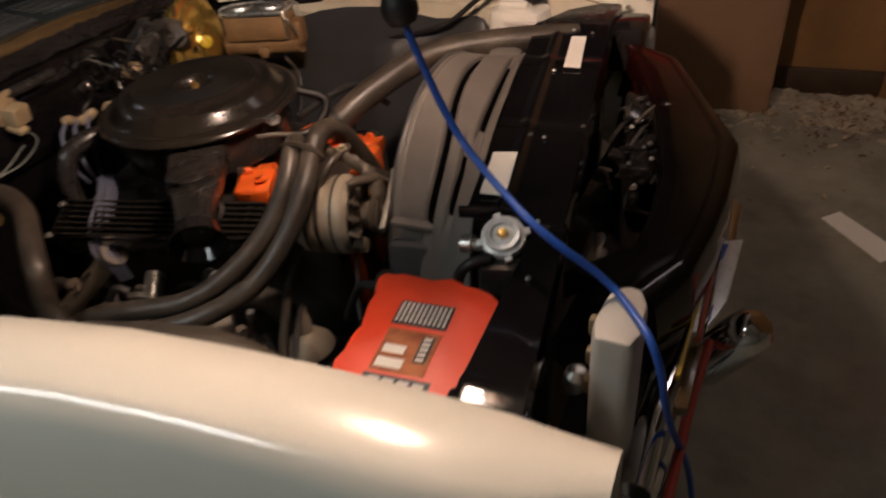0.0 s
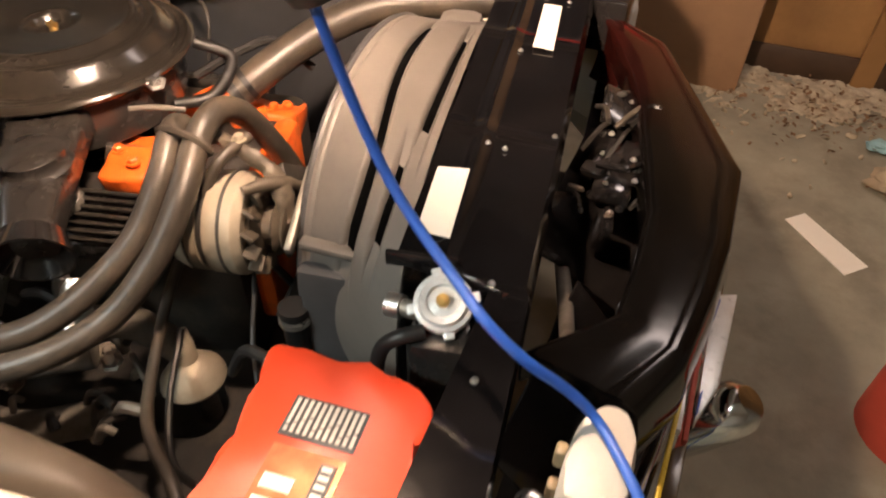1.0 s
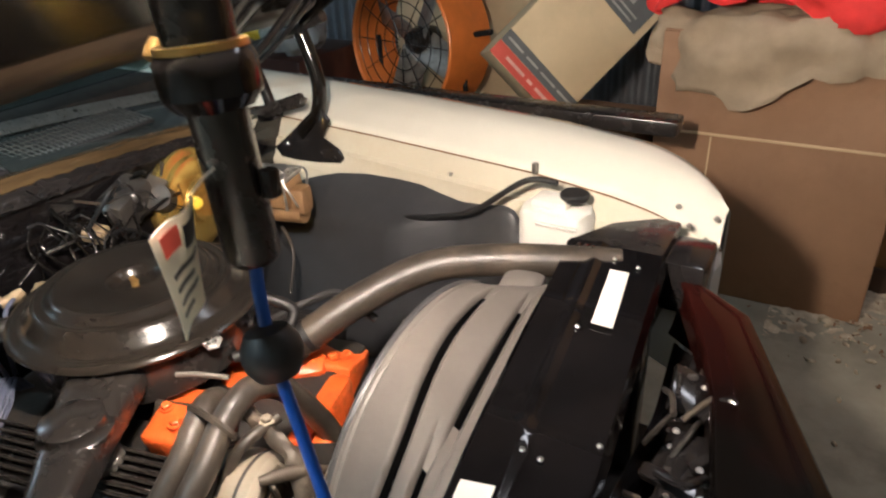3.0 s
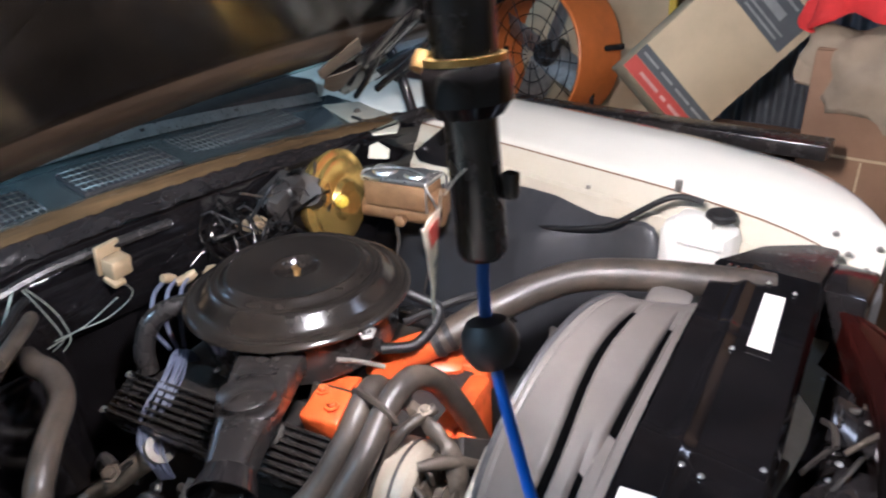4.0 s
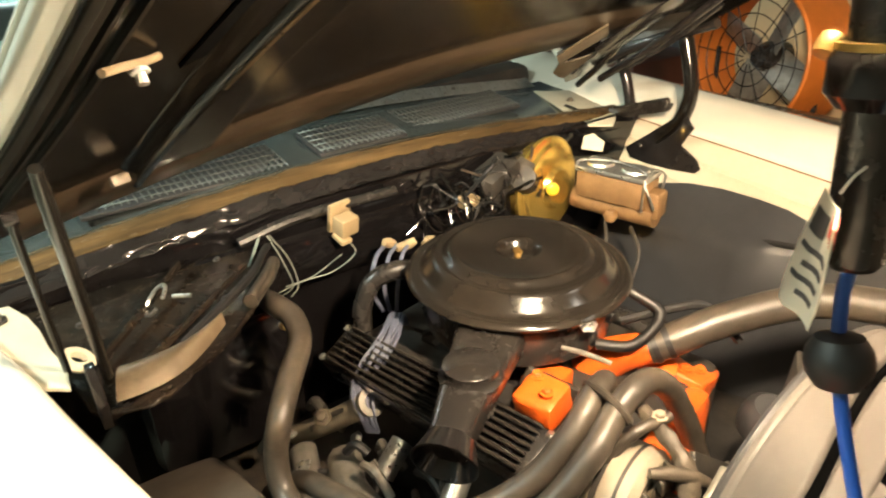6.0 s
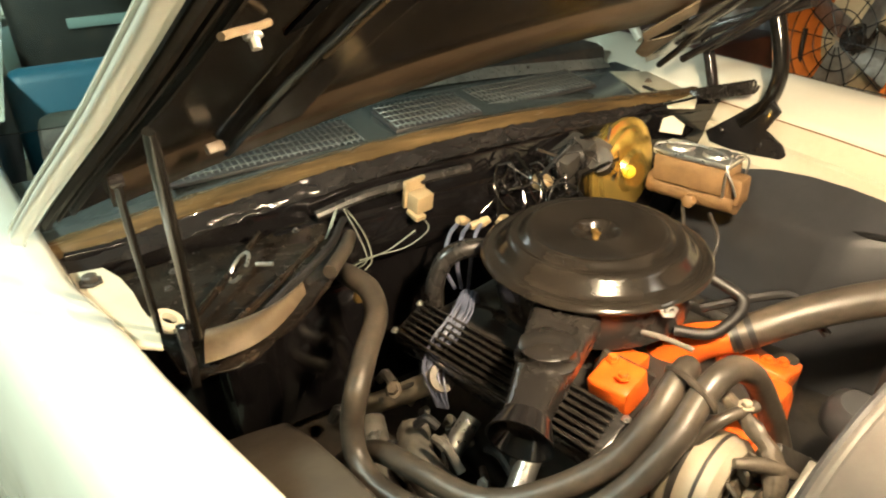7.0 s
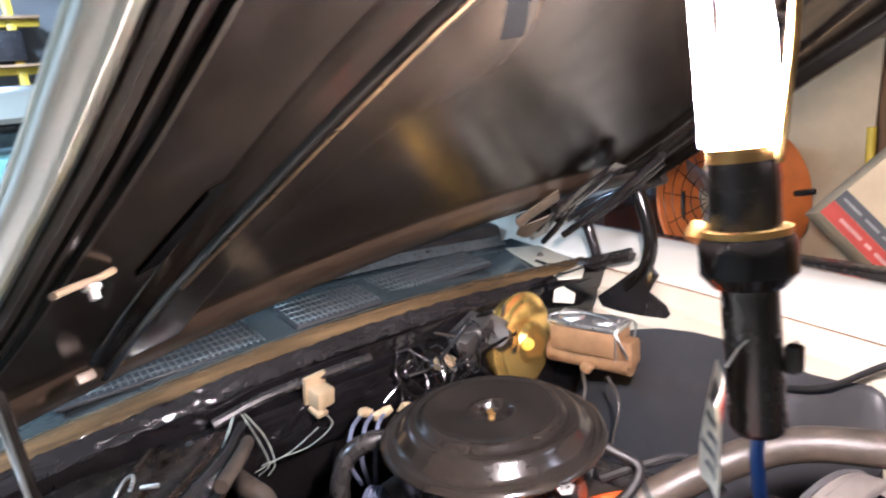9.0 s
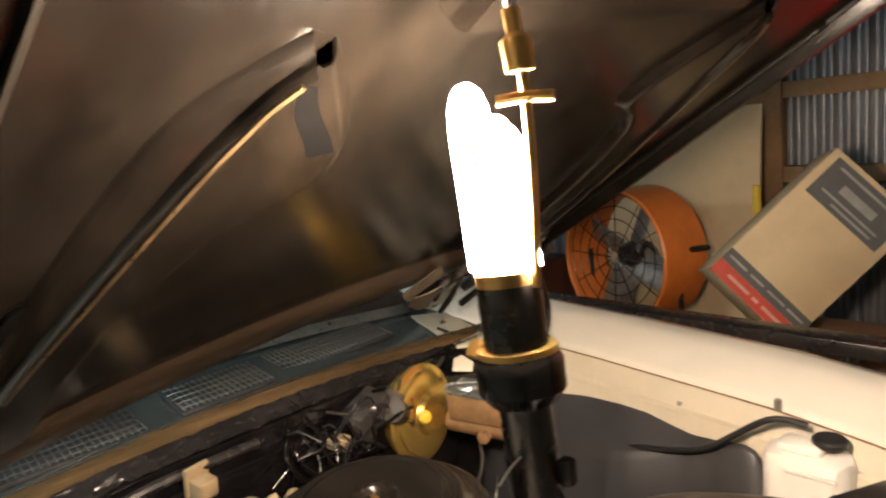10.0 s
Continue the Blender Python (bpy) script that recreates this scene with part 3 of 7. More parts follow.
# White plate with red, yellow, blue and white stripes beside the grille.
bm = slab(B(), [(0.118, 1.045), (0.151, 1.060), (0.137, 0.885), (0.112, 0.812)], 0.690, 0.702, 0.003)
trim_plate = part("striped_plate", bm, ZINC_WHITE, grille, "bright white trim plate")
for q, col in (([(0.106, 1.00), (0.113, 1.00), (0.107, 0.785), (0.101, 0.785)], CARD_RED), ([(0.098, 0.955), (0.103, 0.955), (0.086, 0.70), (0.080, 0.70)], YELLOW), ([(0.119, 1.030), (0.128, 1.036), (0.122, 0.995), (0.116, 0.985)], BLUE_CORD),
               ([(0.114, 0.860), (0.118, 0.868), (0.115, 0.832), (0.112, 0.825)], BLUE_CORD)):
    part("stripe", slab(B(), q, 0.694, 0.705, 0.001), col, trim_plate)
part("stripe", slab(B(), [(0.094, 0.90), (0.100, 0.90), (0.099, 0.80), (0.090, 0.80)], 0.690, 0.700, 0.001), ZINC_WHITE, trim_plate)
part("lens", slab(B(), [(0.094, 0.785), (0.112, 0.800), (0.104, 0.66), (0.084, 0.66)], 0.664, 0.682, 0.003), mat("smoked_lens", (0.10, 0.065, 0.03), 0.2, bump=0.02), grille, "dull brown plastic lens")

# dark space in front of the radiator: hood latch, brackets, horns
latch = part("hood_latch", box(B(), (-0.060, 1.22, 0.752), (0.06, 0.15, 0.03), 0.005), BLACK_GLOSS, car)
tube(bm := B(), [(-0.06, 1.30, 0.79), (-0.03, 1.33, 0.815), (0.0, 1.30, 0.80), (0.0, 1.24, 0.78)], 0.008, 8)
part("hook", bm, BLACK_GLOSS, latch)
tube(bm := B(), [(-0.09, 1.16, 0.80), (-0.05, 1.14, 0.815), (-0.03, 1.18, 0.80)], 0.006, 8)
part("lever", bm, BLACK_GLOSS, latch)
for p in ((-0.07, 1.37, 0.795), (-0.03, 1.33, 0.79), (-0.04, 1.19, 0.80), (-0.01, 1.23, 0.79), (-0.03, 1.15, 0.79), (-0.085, 1.25, 0.8)):
    bolt(latch, p, r=0.0038)
part("plate", box(B(), (-0.075, 1.36, 0.78), (0.09, 0.09, 0.012), 0.003, pose(0, 0, 0, 12, 20, 10)), BLACK_GLOSS, latch)
# Added strut; stands in for the pale sliver between support and header.
bm = tube(B(), [(-0.050, 0.78, 0.800), (-0.075, 0.92, 0.73), (-0.12, 1.15, 0.61), (-0.19, 1.50, 0.43)], [0.008, 0.011, 0.012, 0.010], 10)
part("brace", bm, GREY_ALLOY, car, "grey strut added for the pale sliver in the gap")
# Added panel and sheets: they keep the cavity dark and hide the floor.
part("lower_panel", box(B(), (0.0, 1.08, 0.40), (0.22, 1.3, 0.02), 0.004), BLACK_DUSTY, car)
bm = sheet(B(), lambda u, v: (-0.16 + 0.03 * u + (0.17 + 0.03 * math.sin(u * math.pi)) * v - 0.08 * max(0, u - 0.6), 1.05 + 0.55 * u, 0.70 - 0.10 * v + 0.008 * noise.noise(V((u * 9, v * 5, 0)))), 24, 12, 0.004)
part("cavity_dark_sheet", bm, BLACK_GLOSS, car, "black sheet added to darken the grille cavity", 50)
bm = sheet(B(), lambda u, v: (-0.10 + 0.03 * u + 0.12 * v, 0.66 + 0.30 * u, 0.74 - 0.14 * v), 12, 8, 0.004)
part("cavity_dark_sheet", bm, BLACK_GLOSS, car, "black sheet added to darken the grille cavity", 50)
for x, y, z, sx, sy, sz, rz in ((-0.05, 1.44, 0.71, 0.035, 0.03, 0.06, 25), (-0.09, 1.50, 0.74, 0.05, 0.02, 0.03, 40), (-0.06, 1.12, 0.71, 0.02, 0.05, 0.06, 12), (-0.10, 1.28, 0.72, 0.02, 0.08, 0.03, -10)):
    bracket = part("bracket", box(B(), (x, y, z), (sx, sy, sz), 0.008, pose(0, 0, 0, 8, 14, rz)), BLACK_GLOSS, latch)
    bolt(latch, (x + 0.006, y, z + sz / 2 + 0.004), r=0.0038)
rng = random.Random(31)
for k in range(34):
    x, y, z = rng.uniform(-0.115, -0.02), rng.uniform(1.10, 1.47), rng.uniform(0.735, 0.80)
    if k % 3 == 0:
        bm = box(B(), (x, y, z), (rng.uniform(0.008, 0.035), rng.uniform(0.008, 0.04), rng.uniform(0.004, 0.018)), 0.002, pose(0, 0, 0, rng.uniform(-30, 30), rng.uniform(-30, 30), rng.uniform(0, 90)), 1)
        part("plate", bm, rng.choice([BLACK_DUSTY, BLACK_GLOSS, CAST_DARK]), latch)
    elif k % 3 == 1:
        q = V((x, y, z))
        d = V((rng.uniform(-0.03, 0.03), rng.uniform(-0.06, 0.06), rng.uniform(-0.03, 0.01)))
        part("rod", tube(B(), [q - d, q + V((0.004, 0, 0.012)), q + d], rng.uniform(0.002, 0.005), 7, 4), rng.choice([BLACK_SATIN, BLACK_DUSTY, CAST_DARK]), latch)
    else:
        bolt(latch, (x, y, z), (rng.uniform(-0.4, 0.4), rng.uniform(-0.4, 0.4), 1), rng.uniform(0.003, 0.006), rng.choice([CAST_DARK, STEEL, BLACK_GLOSS]))
bm = lathe(B(), [(0.0, 0.0), (0.022, 0.004), (0.024, 0.03), (0.016, 0.045), (0.0, 0.048)], (-0.11, 0.60, 0.74), (0.2, 0, 1), 16)
part("rubber_bumper", bm, RUBBER_DARK, car)
part("rubber_bumper", lathe(B(), [(0.0, 0.0), (0.016, 0.004), (0.018, 0.03), (0.01, 0.04), (0.0, 0.042)], (-0.05, 0.62, 0.72), (0.2, 0, 1), 16), STEEL, car, "bright steel stud")

# inner fenders, firewall, cowl
def near_apron(u, v):
    x = -1.44 + 1.36 * u
    y = interp(x, NX, NY) + 0.014 + 0.03 * v
    bulge = 0.10 * math.exp(-(((x + 0.70) / 0.30) ** 2)) * (v**0.8)
    return (x, y + bulge, 0.86 - 0.56 * v)


part("inner_fender", sheet(B(), near_apron, 40, 16, 0.006), BLACK_DUSTY, car, "dusty black inner fender", 60)


ARCH_X, ARCH_Z = [-1.22, -1.05, -0.90, -0.79, -0.63, -0.52, -0.44, -0.39, -0.345], [0.57, 0.67, 0.743, 0.790, 0.832, 0.852, 0.845, 0.80, 0.70]


def wheel_bulge(u, v):
    x = -1.22 + 0.875 * u
    top = interp(x, ARCH_X, ARCH_Z)
    y0 = interp(x, NX, NY) + 0.022
    k = min(1, v / 0.5)
    w = max(0, (v - 0.5) / 0.5)
    return (x, y0 + (0.462 - y0) * k + 0.045 * math.sin(w * math.pi / 2), top + 0.010 * math.sin(k * math.pi) - 0.012 * w - (top - 0.40) * w**2.0)


part("wheel_housing", sheet(B(), wheel_bulge, 40, 20, 0.006), HOUSING_BROWN, car, "dusty black wheel housing", 60)


APRON_X = [-1.44, -1.29, -1.20, -1.09, -0.98, -0.90, -0.83, -0.77, -0.71, -0.64, -0.61, -0.59]
APRON_TOP = [0.70, 0.757, 0.785, 0.803, 0.809, 0.808, 0.794, 0.785, 0.790, 0.802, 0.792, 0.755]
APRON_CREASE = [0.62, 0.66, 0.68, 0.695, 0.712, 0.730, 0.748, 0.764, 0.782, 0.795, 0.785, 0.748]


def far_apron(u, v):
    x = -1.44 + 0.85 * u
    top, crease = interp(x, APRON_X, APRON_TOP), interp(x, APRON_X, APRON_CREASE)
    y0 = interp(x, FX, FY) - 0.080
    y1 = y0 - 0.10 * min(1, (top - crease) / 0.09) - 0.004
    k = min(1, v / 0.35)
    if k < 1:
        w = k - 0.10 * math.sin(k * math.pi)
        return (x, y0 + (y1 - y0) * w, top + (crease - top) * k + 0.010 * math.sin(k * math.pi) * (top - crease) / 0.1)
    w = (v - 0.35) / 0.65
    return (x, y1 - 0.012 * math.sin(min(1, w * 4) * math.pi / 2) - 0.10 * w, crease - (crease - 0.30) * w)


part("inner_fender", sheet(B(), far_apron, 70, 34, -0.006), APRON_GREY, car, "smooth dark grey plastic inner fender", 45)

FW = -1.47
firewall = part("firewall", box(B(), (FW - 0.02, 1.08, 0.60), (0.03, 1.80, 0.64), 0.006), SUPPORT_BLACK, car, "glossy black firewall")
part("firewall_step", box(B(), (FW + 0.012, 1.06, 0.80), (0.04, 1.0, 0.14), 0.018), SUPPORT_BLACK, firewall)
part("drip_rail", tube(B(), [(FW + 0.03, 0.66, 0.885), (FW + 0.03, 0.80, 0.905), (FW + 0.03, 1.05, 0.905)], 0.012, 8), BLACK_SATIN, firewall)


def cowl_z(y):
    return 0.925 + 0.055 * math.sin(max(0, min(1, (y - 0.15) / 1.75)) * math.pi)


def cowl_lip(u, v):
    y = 0.16 + 1.78 * u
    a = math.pi * (0.05 + 1.1 * v)
    return (FW + 0.012 - 0.10 * v - 0.02 * u, y, cowl_z(y) - 0.055 + 0.055 * math.sin(a * 0.62) + 0.004 * noise.noise(V((y * 22, v * 6, 0))))


cowl = part("cowl", sheet(B(), lambda u, v: cowl_lip(u, 0.30 + 0.70 * v), 90, 10, -0.005), COWL_BROWN, car, "rubbed brown cowl edge", 60)


def cowl_skirt(u, v):
    x, y, z = cowl_lip(u, 0.30 * v)
    return (x + 0.004 * noise.noise(V((y * 30, v * 5, 3))), y, z + 0.004 * noise.noise(V((y * 45, v * 9, 7))))


part("cowl_skirt", sheet(B(), cowl_skirt, 140, 8, -0.005), BLACK_GLOSS, cowl, "glossy black uneven cowl skirt", 60)


def cowl_plate(u, v):
    y = 0.10 + 1.90 * u
    return (FW - 0.105 - 0.02 * u - 0.36 * v, y, cowl_z(y) - 0.03 + 0.030 * v)


part("cowl_panel", sheet(B(), cowl_plate, 40, 6, 0.006), COWL_GREY, car, "blue grey painted cowl panel", 60)
part("cowl_strip", sheet(B(), lambda u, v: (-1.865 - 0.03 * u - 0.045 * v, 0.20 + 1.72 * u, cowl_z(0.20 + 1.72 * u) + 0.006 + 0.022 * v), 40, 4, 0.003), STEEL, cowl, "bright steel strip")
for y in (0.55, 0.93, 1.26, 1.58):
    bolt(cowl, (-1.885 - 0.02 * y, y, cowl_z(y) + 0.017), r=0.006, material=BLACK_DUSTY)
bm = slab(B(), [(-1.88, 1.90), (-1.62, 1.80), (-1.47, 1.745), (-1.425, 1.80), (-1.50, 1.90), (-1.80, 2.0)], 0.914, 0.920, 0.002)
corner = part("corner_plate", bm, PRIMER_WHITE, car, "dusty cream plate at the cowl corner")
part("slot", tube(B(), [(-1.66, 1.84, 0.922), (-1.60, 1.825, 0.924), (-1.545, 1.81, 0.922)], 0.006, 8), BLACK_SATIN, corner, "black rubber plug")
bolt(corner, (-1.70, 1.90, 0.920), r=0.009, material=CAST_DARK)
bm = slab(B(), [(-0.03, -0.02), (0.03, -0.025), (0.035, 0.005), (0.0, 0.03), (-0.025, 0.02)], -0.002, 0.002, 0.001, Matrix.Translation((-1.43, 1.72, 0.88)) @ pose(0, 0, 0, 50, 0, 40))
part("gusset", bm, PRIMER_WHITE, cowl, "dusty cream gusset")
vent = finish("vent_slat", box(B(), (0, 0, 0), (0.150, 0.0035, 0.004), 0.001, None, 1), VENT)
rail = finish("vent_rail", box(B(), (0, 0, 0), (0.0035, 0.44, 0.004), 0.001, None, 1), VENT)
for y0, y1 in ((0.40, 0.88), (0.96, 1.22), (1.28, 1.68)):
    ym = (y0 + y1) / 2
    vx = -1.712 if ym < 1.3 else -1.775
    bm = box(B(), (vx, ym, cowl_z(ym) - 0.013), (0.150, y1 - y0, 0.01), 0.003, pose(0, 0, 0, 0, 6.5, 2 if y0 < 0.9 else 0))
    grid = part("vent_grille", bm, INK, cowl, "black cowl vent grille")
    n = int((y1 - y0) / 0.0155)
    for k in range(n):
        y = y0 + 0.008 + k * (y1 - y0 - 0.016) / (n - 1)
        piece("vent_slat", vent, grid, (vx, y, cowl_z(ym) - 0.004), pose(0, 0, 0, 0, 6.5, 0))
    for d in (-0.062, -0.031, 0.0, 0.031, 0.062):
        piece("vent_rail", rail, grid, (vx + d, ym, cowl_z(ym) - 0.003 - d * 0.11), pose(0, 0, 0, 0, 0, 0) @ Matrix.Diagonal((1, (y1 - y0) / 0.45, 1, 1)))

# windscreen, roof and cabin
def screen(u, v):
    y = 0.05 + 2.08 * u
    bow = 0.07 * (1 - (2 * u - 1) ** 2)
    return (-2.10 - 0.44 * v + bow * (1 - 0.4 * v), y + (0.5 - u) * 0.16 * v, 1.0 + 0.54 * v)


glass = part("windscreen", sheet(B(), screen, 24, 8, 0.005), GLASS, car, "clear glass windscreen", 60)
glass.visible_shadow = False
def roof_top(u, v):
    y = 0.10 + 2.0 * u
    c = 1 - (2 * u - 1) ** 2
    e = min(1.0, v / 0.10)
    return (-2.50 + 0.07 * c - 1.42 * v - 0.03 * e, y, 1.545 + 0.085 * math.sin(e * math.pi / 2) * (1 - 0.6 * (2 * u - 1) ** 6) + 0.03 * math.sin(v * math.pi))


part("roof", sheet(B(), roof_top, 24, 40, 0.02), WHITE_PAINT, car, "white painted roof", 60)
for y0, y1 in ((0.045, 0.10), (2.14, 2.08)):
    part("pillar", tube(B(), [(-1.98, y0, 0.98), (-2.26, (y0 + y1) / 2, 1.27), (-2.54, y1, 1.56)], 0.018, 10), CHROME if y0 < 1 else WHITE_PAINT, car, "bright pillar trim" if y0 < 1 else "")
part("header_rail", tube(B(), [(-2.53, 0.14, 1.515), (-2.46, 1.1, 1.525), (-2.53, 2.06, 1.515)], 0.022, 10), BLACK_SATIN, car)
part("rear_seat", box(B(), (-3.86, 1.1, 0.90), (0.16, 1.9, 0.56), 0.05, None, 3), BLACK_DUSTY, car, "dark rear seat back")
part("parcel_strip", box(B(), (-3.765, 0.56, 1.01), (0.02, 0.36, 0.045), 0.006), TEAL_PALE, car, "pale teal trim strip")
part("door_trim", box(B(), (-3.1, 0.035, 0.74), (1.9, 0.05, 0.46), 0.01), BLACK_DUSTY, car, "dark door trim")
dash = part("dashboard", box(B(), (-2.18, 1.1, 0.88), (0.34, 1.84, 0.20), 0.04), BLACK_DUSTY, car, "dark vinyl dashboard")
for y in (0.46, 1.72):
    part("seat", box(B(), (-2.95, y, 0.71), (0.16, 0.72, 0.56), 0.06, pose(0, 0, 0, 0, -12, 0), 3), TEAL, car, "blue vinyl seat back")
part("cabin_floor", box(B(), (-3.0, 1.1, 0.30), (2.6, 1.8, 0.04), 0.01), BLACK_DUSTY, car)
part("mirror", box(B(), (-2.42, 0.56, 1.405), (0.03, 0.16, 0.04), 0.016), BLACK_SATIN, car, "black rear view mirror")
# rear of the body
REAR_Y = 0.055
for far in (False, True):
    def side(u, v, far=far):
        x = -5.15 + 2.87 * u
        t = max(0.0, (-4.7 - x) / 0.45)
        o = interp(v, [0, 0.08, 0.2, 0.35, 0.6, 1.0], [0.06, 0.02, -0.06, -0.115, -0.125, -0.10]) + 0.10 * t * t
        z = interp(v, [0, 0.08, 0.2, 0.35, 0.6, 1.0], [0.985, 0.985, 0.95, 0.80, 0.55, 0.28])
        y = REAR_Y + o
        return (x, 2.19 - y if far else y, z)
    part("quarter_panel", sheet(B(), side, 24, 20, -0.004 if far else 0.004), WHITE_PAINT, car, "white body side", 60)
part("trunk_lid", sheet(B(), lambda u, v: (-4.25 - 0.9 * u, 0.12 + 1.95 * v, 1.0 + 0.02 * math.sin(v * math.pi) - 0.05 * u * u), 12, 12, 0.01), WHITE_PAINT, car, "white trunk lid", 60)
part("tail_panel", box(B(), (-5.13, 1.095, 0.66), (0.05, 1.9, 0.62), 0.02), WHITE_PAINT, car)
rear = part("rear_window", sheet(B(), lambda u, v: (-3.95 - 0.42 * u, 0.22 + 1.75 * v, 1.52 - 0.50 * u), 8, 10, 0.005), GLASS, car, "clear glass rear window", 60)
rear.visible_shadow = False
for y0, y1 in ((0.10, 0.16), (2.09, 2.03)):
    part("rear_pillar", tube(B(), [(-3.85, y1, 1.54), (-4.1, (y0 + y1) / 2, 1.25), (-4.4, y0, 0.99)], [0.03, 0.05, 0.06], 10), WHITE_PAINT, car)
part("wiper", tube(B(), [(-1.93, 0.25, 1.005), (-1.94, 0.45, 1.03), (-1.96, 0.75, 1.06)], 0.008, 6), BLACK_SATIN, car)
part("underbody", box(B(), (-0.85, 1.1, 0.32), (1.3, 1.3, 0.05), 0.01), BLACK_DUSTY, car)
part("sill_plate", box(B(), (-1.90, 1.06, 0.66), (0.06, 1.7, 0.5), 0.01), BLACK_SATIN, car)
part("tyre", lathe(B(), [(0.2, -0.1), (0.31, -0.1), (0.335, -0.06), (0.335, 0.06), (0.31, 0.1), (0.2, 0.1)], (-0.74, 0.25, 0.335), (0, 1, 0), 40), RUBBER_DARK, car)
part("tyre", lathe(B(), [(0.2, -0.1), (0.31, -0.1), (0.335, -0.06), (0.335, 0.06), (0.31, 0.1), (0.2, 0.1)], (-0.74, 2.02, 0.335), (0, 1, 0), 40), RUBBER_DARK, car)
for y in (0.25, 2.02):
    part("tyre", lathe(B(), [(0.2, -0.1), (0.31, -0.1), (0.335, -0.06), (0.335, 0.06), (0.31, 0.1), (0.2, 0.1)], (-3.7, y, 0.335), (0, 1, 0), 40), RUBBER_DARK, car)

# near inner flange and mounts by the hinge
bm = slab(B(), [(-1.40, 0.185), (-1.30, 0.20), (-1.10, 0.255), (-1.075, 0.285), (-1.14, 0.29), (-1.20, 0.275), (-1.27, 0.272), (-1.33, 0.262), (-1.39, 0.24)], 0.912, 0.919, 0.002)
flange = part("flange", bm, PRIMER_WHITE, car, "dusty cream inner flange")
bolt(flange, (-1.34, 0.215, 0.92), r=0.014, material=BLACK_DUSTY)
bm = lathe(B(), [(0.013, 0), (0.024, 0.0), (0.027, 0.006), (0.024, 0.012), (0.013, 0.012), (0.013, 0)], (-1.16, 0.303, 0.905), (0.2, 0.5, 0.8), 18)
part("washer", bm, PRIMER_WHITE, flange)

# ---- hood ----
def hz(x, y):
    return 1.958 + 0.602 * x + 0.075 * (y - 1.11) - 0.0888 * (y - 1.11) ** 2


def hy(x):
    return interp(x, [-1.27, -1.1, -0.91, -0.77, -0.6, -0.45, 0.1], [0.155, 0.215, 0.29, 0.335, 0.385, 0.42, 0.52])


hood = thing("hood", (-1.55, 1.11, 1.0), "raised white car hood with a black underside", "hood")


def skin(u, v):
    x = -1.29 + 1.43 * u
    y0 = hy(x)
    y = y0 + (1.90 - y0) * v
    return (x, y, hz(x, y) + 0.036)


part("outer_panel", sheet(B(), skin, 24, 24, 0.004), WHITE_PAINT, hood, "white outer panel", 60)


def inner_skin(u, v):
    x = -1.27 + 1.38 * u
    y0 = hy(x) + 0.012
    y = y0 + (1.885 - y0) * v
    return (x, y, hz(x, y) + 0.022)


part("inner_panel", sheet(B(), inner_skin, 40, 40, 0.004), HOOD_BLACK, hood, "black inner panel", 60)


def on_hood(x, y, d=0.0):
    return (x, y, hz(x, y) + d)


def rib(pts, w, h, name, material, label=""):
    """A pressed rib under the hood along points given in plan."""
    line = curve_through([V((x, y, 0)) for x, y in pts], 6)
    bm, rings = B(), []
    prof = [(-1.0, 0.03), (-0.8, 0.012), (-0.55, 0.0), (0.55, 0.0), (0.8, 0.012), (1.0, 0.03)]
    for i, q in enumerate(line):
        d = (line[min(i + 1, len(line) - 1)] - line[max(i - 1, 0)]).normalized()
        s = V((-d.y, d.x, 0))
        rings.append([bm.verts.new(on_hood((q + s * w * a / 2).x, (q + s * w * a / 2).y, 0.026 - h + h * c / 0.03)) for a, c in prof])
    for a, b in zip(rings, rings[1:]):
        for k in range(len(prof) - 1):
            bm.faces.new((a[k], a[k + 1], b[k + 1], b[k]))
        bm.faces.new((a[0], b[0], b[-1], a[-1]))
    bm.faces.new(rings[0])
    bm.faces.new(rings[-1])
    return part(name, bm, material, hood, label, 50)


def edge_path(off, far=False, step=0.0):
    xs = (-1.25, -1.10, -0.90, -0.70, -0.60, -0.50, -0.478, -0.462, -0.44, -0.25, 0.08)
    return [(x, 1.90 - off - step * (x > -0.47)) if far else (x, hy(x) + off + step * (x > -0.47)) for x in xs]


# rolled white edges and the black frame just inside them
for far in (False, True):
    def lip(u, v, far=far):
        x = -1.29 + 1.42 * u
        o = 0.014 * v - 0.022 + 0.005 * math.sin(v * math.pi * 3)
        y = 1.90 - o if far else hy(x) + o
        return (x, y, hz(x, y) + 0.038 - 0.034 * v)
    part("edge", sheet(B(), lip, 40, 20, 0.004), WHITE_PAINT, hood, "rolled white edge", 60)
    for v0 in (0.30, 0.66):
        part("edge_seam", tube(B(), [V(lip(k / 24, v0)) + V((0, 0.0006 if far else -0.0006, -0.0006)) for k in range(25)], 0.0016, 6, 1), RUBBER_DARK, hood, "dark folded seam")
    rib(edge_path(0.023, far), 0.014, 0.018, "frame_rib", FRAME_DUSTY, "dusty black frame rib")
    rib(edge_path(0.040, far), 0.007, 0.015, "frame_rib", FRAME_DUSTY, "dusty black frame rib")
    rib(edge_path(0.063, far, 0.008), 0.008, 0.015, "frame_rib", FRAME_DUSTY, "dusty black frame rib")
# Deeper far rib, added to hide the lit white lip behind it.
rib(edge_path(0.030, True), 0.032, 0.040, "frame_rib", HOOD_BLACK)


def mirrored(pts):
    return [(x, 2.22 - y) for x, y in pts]


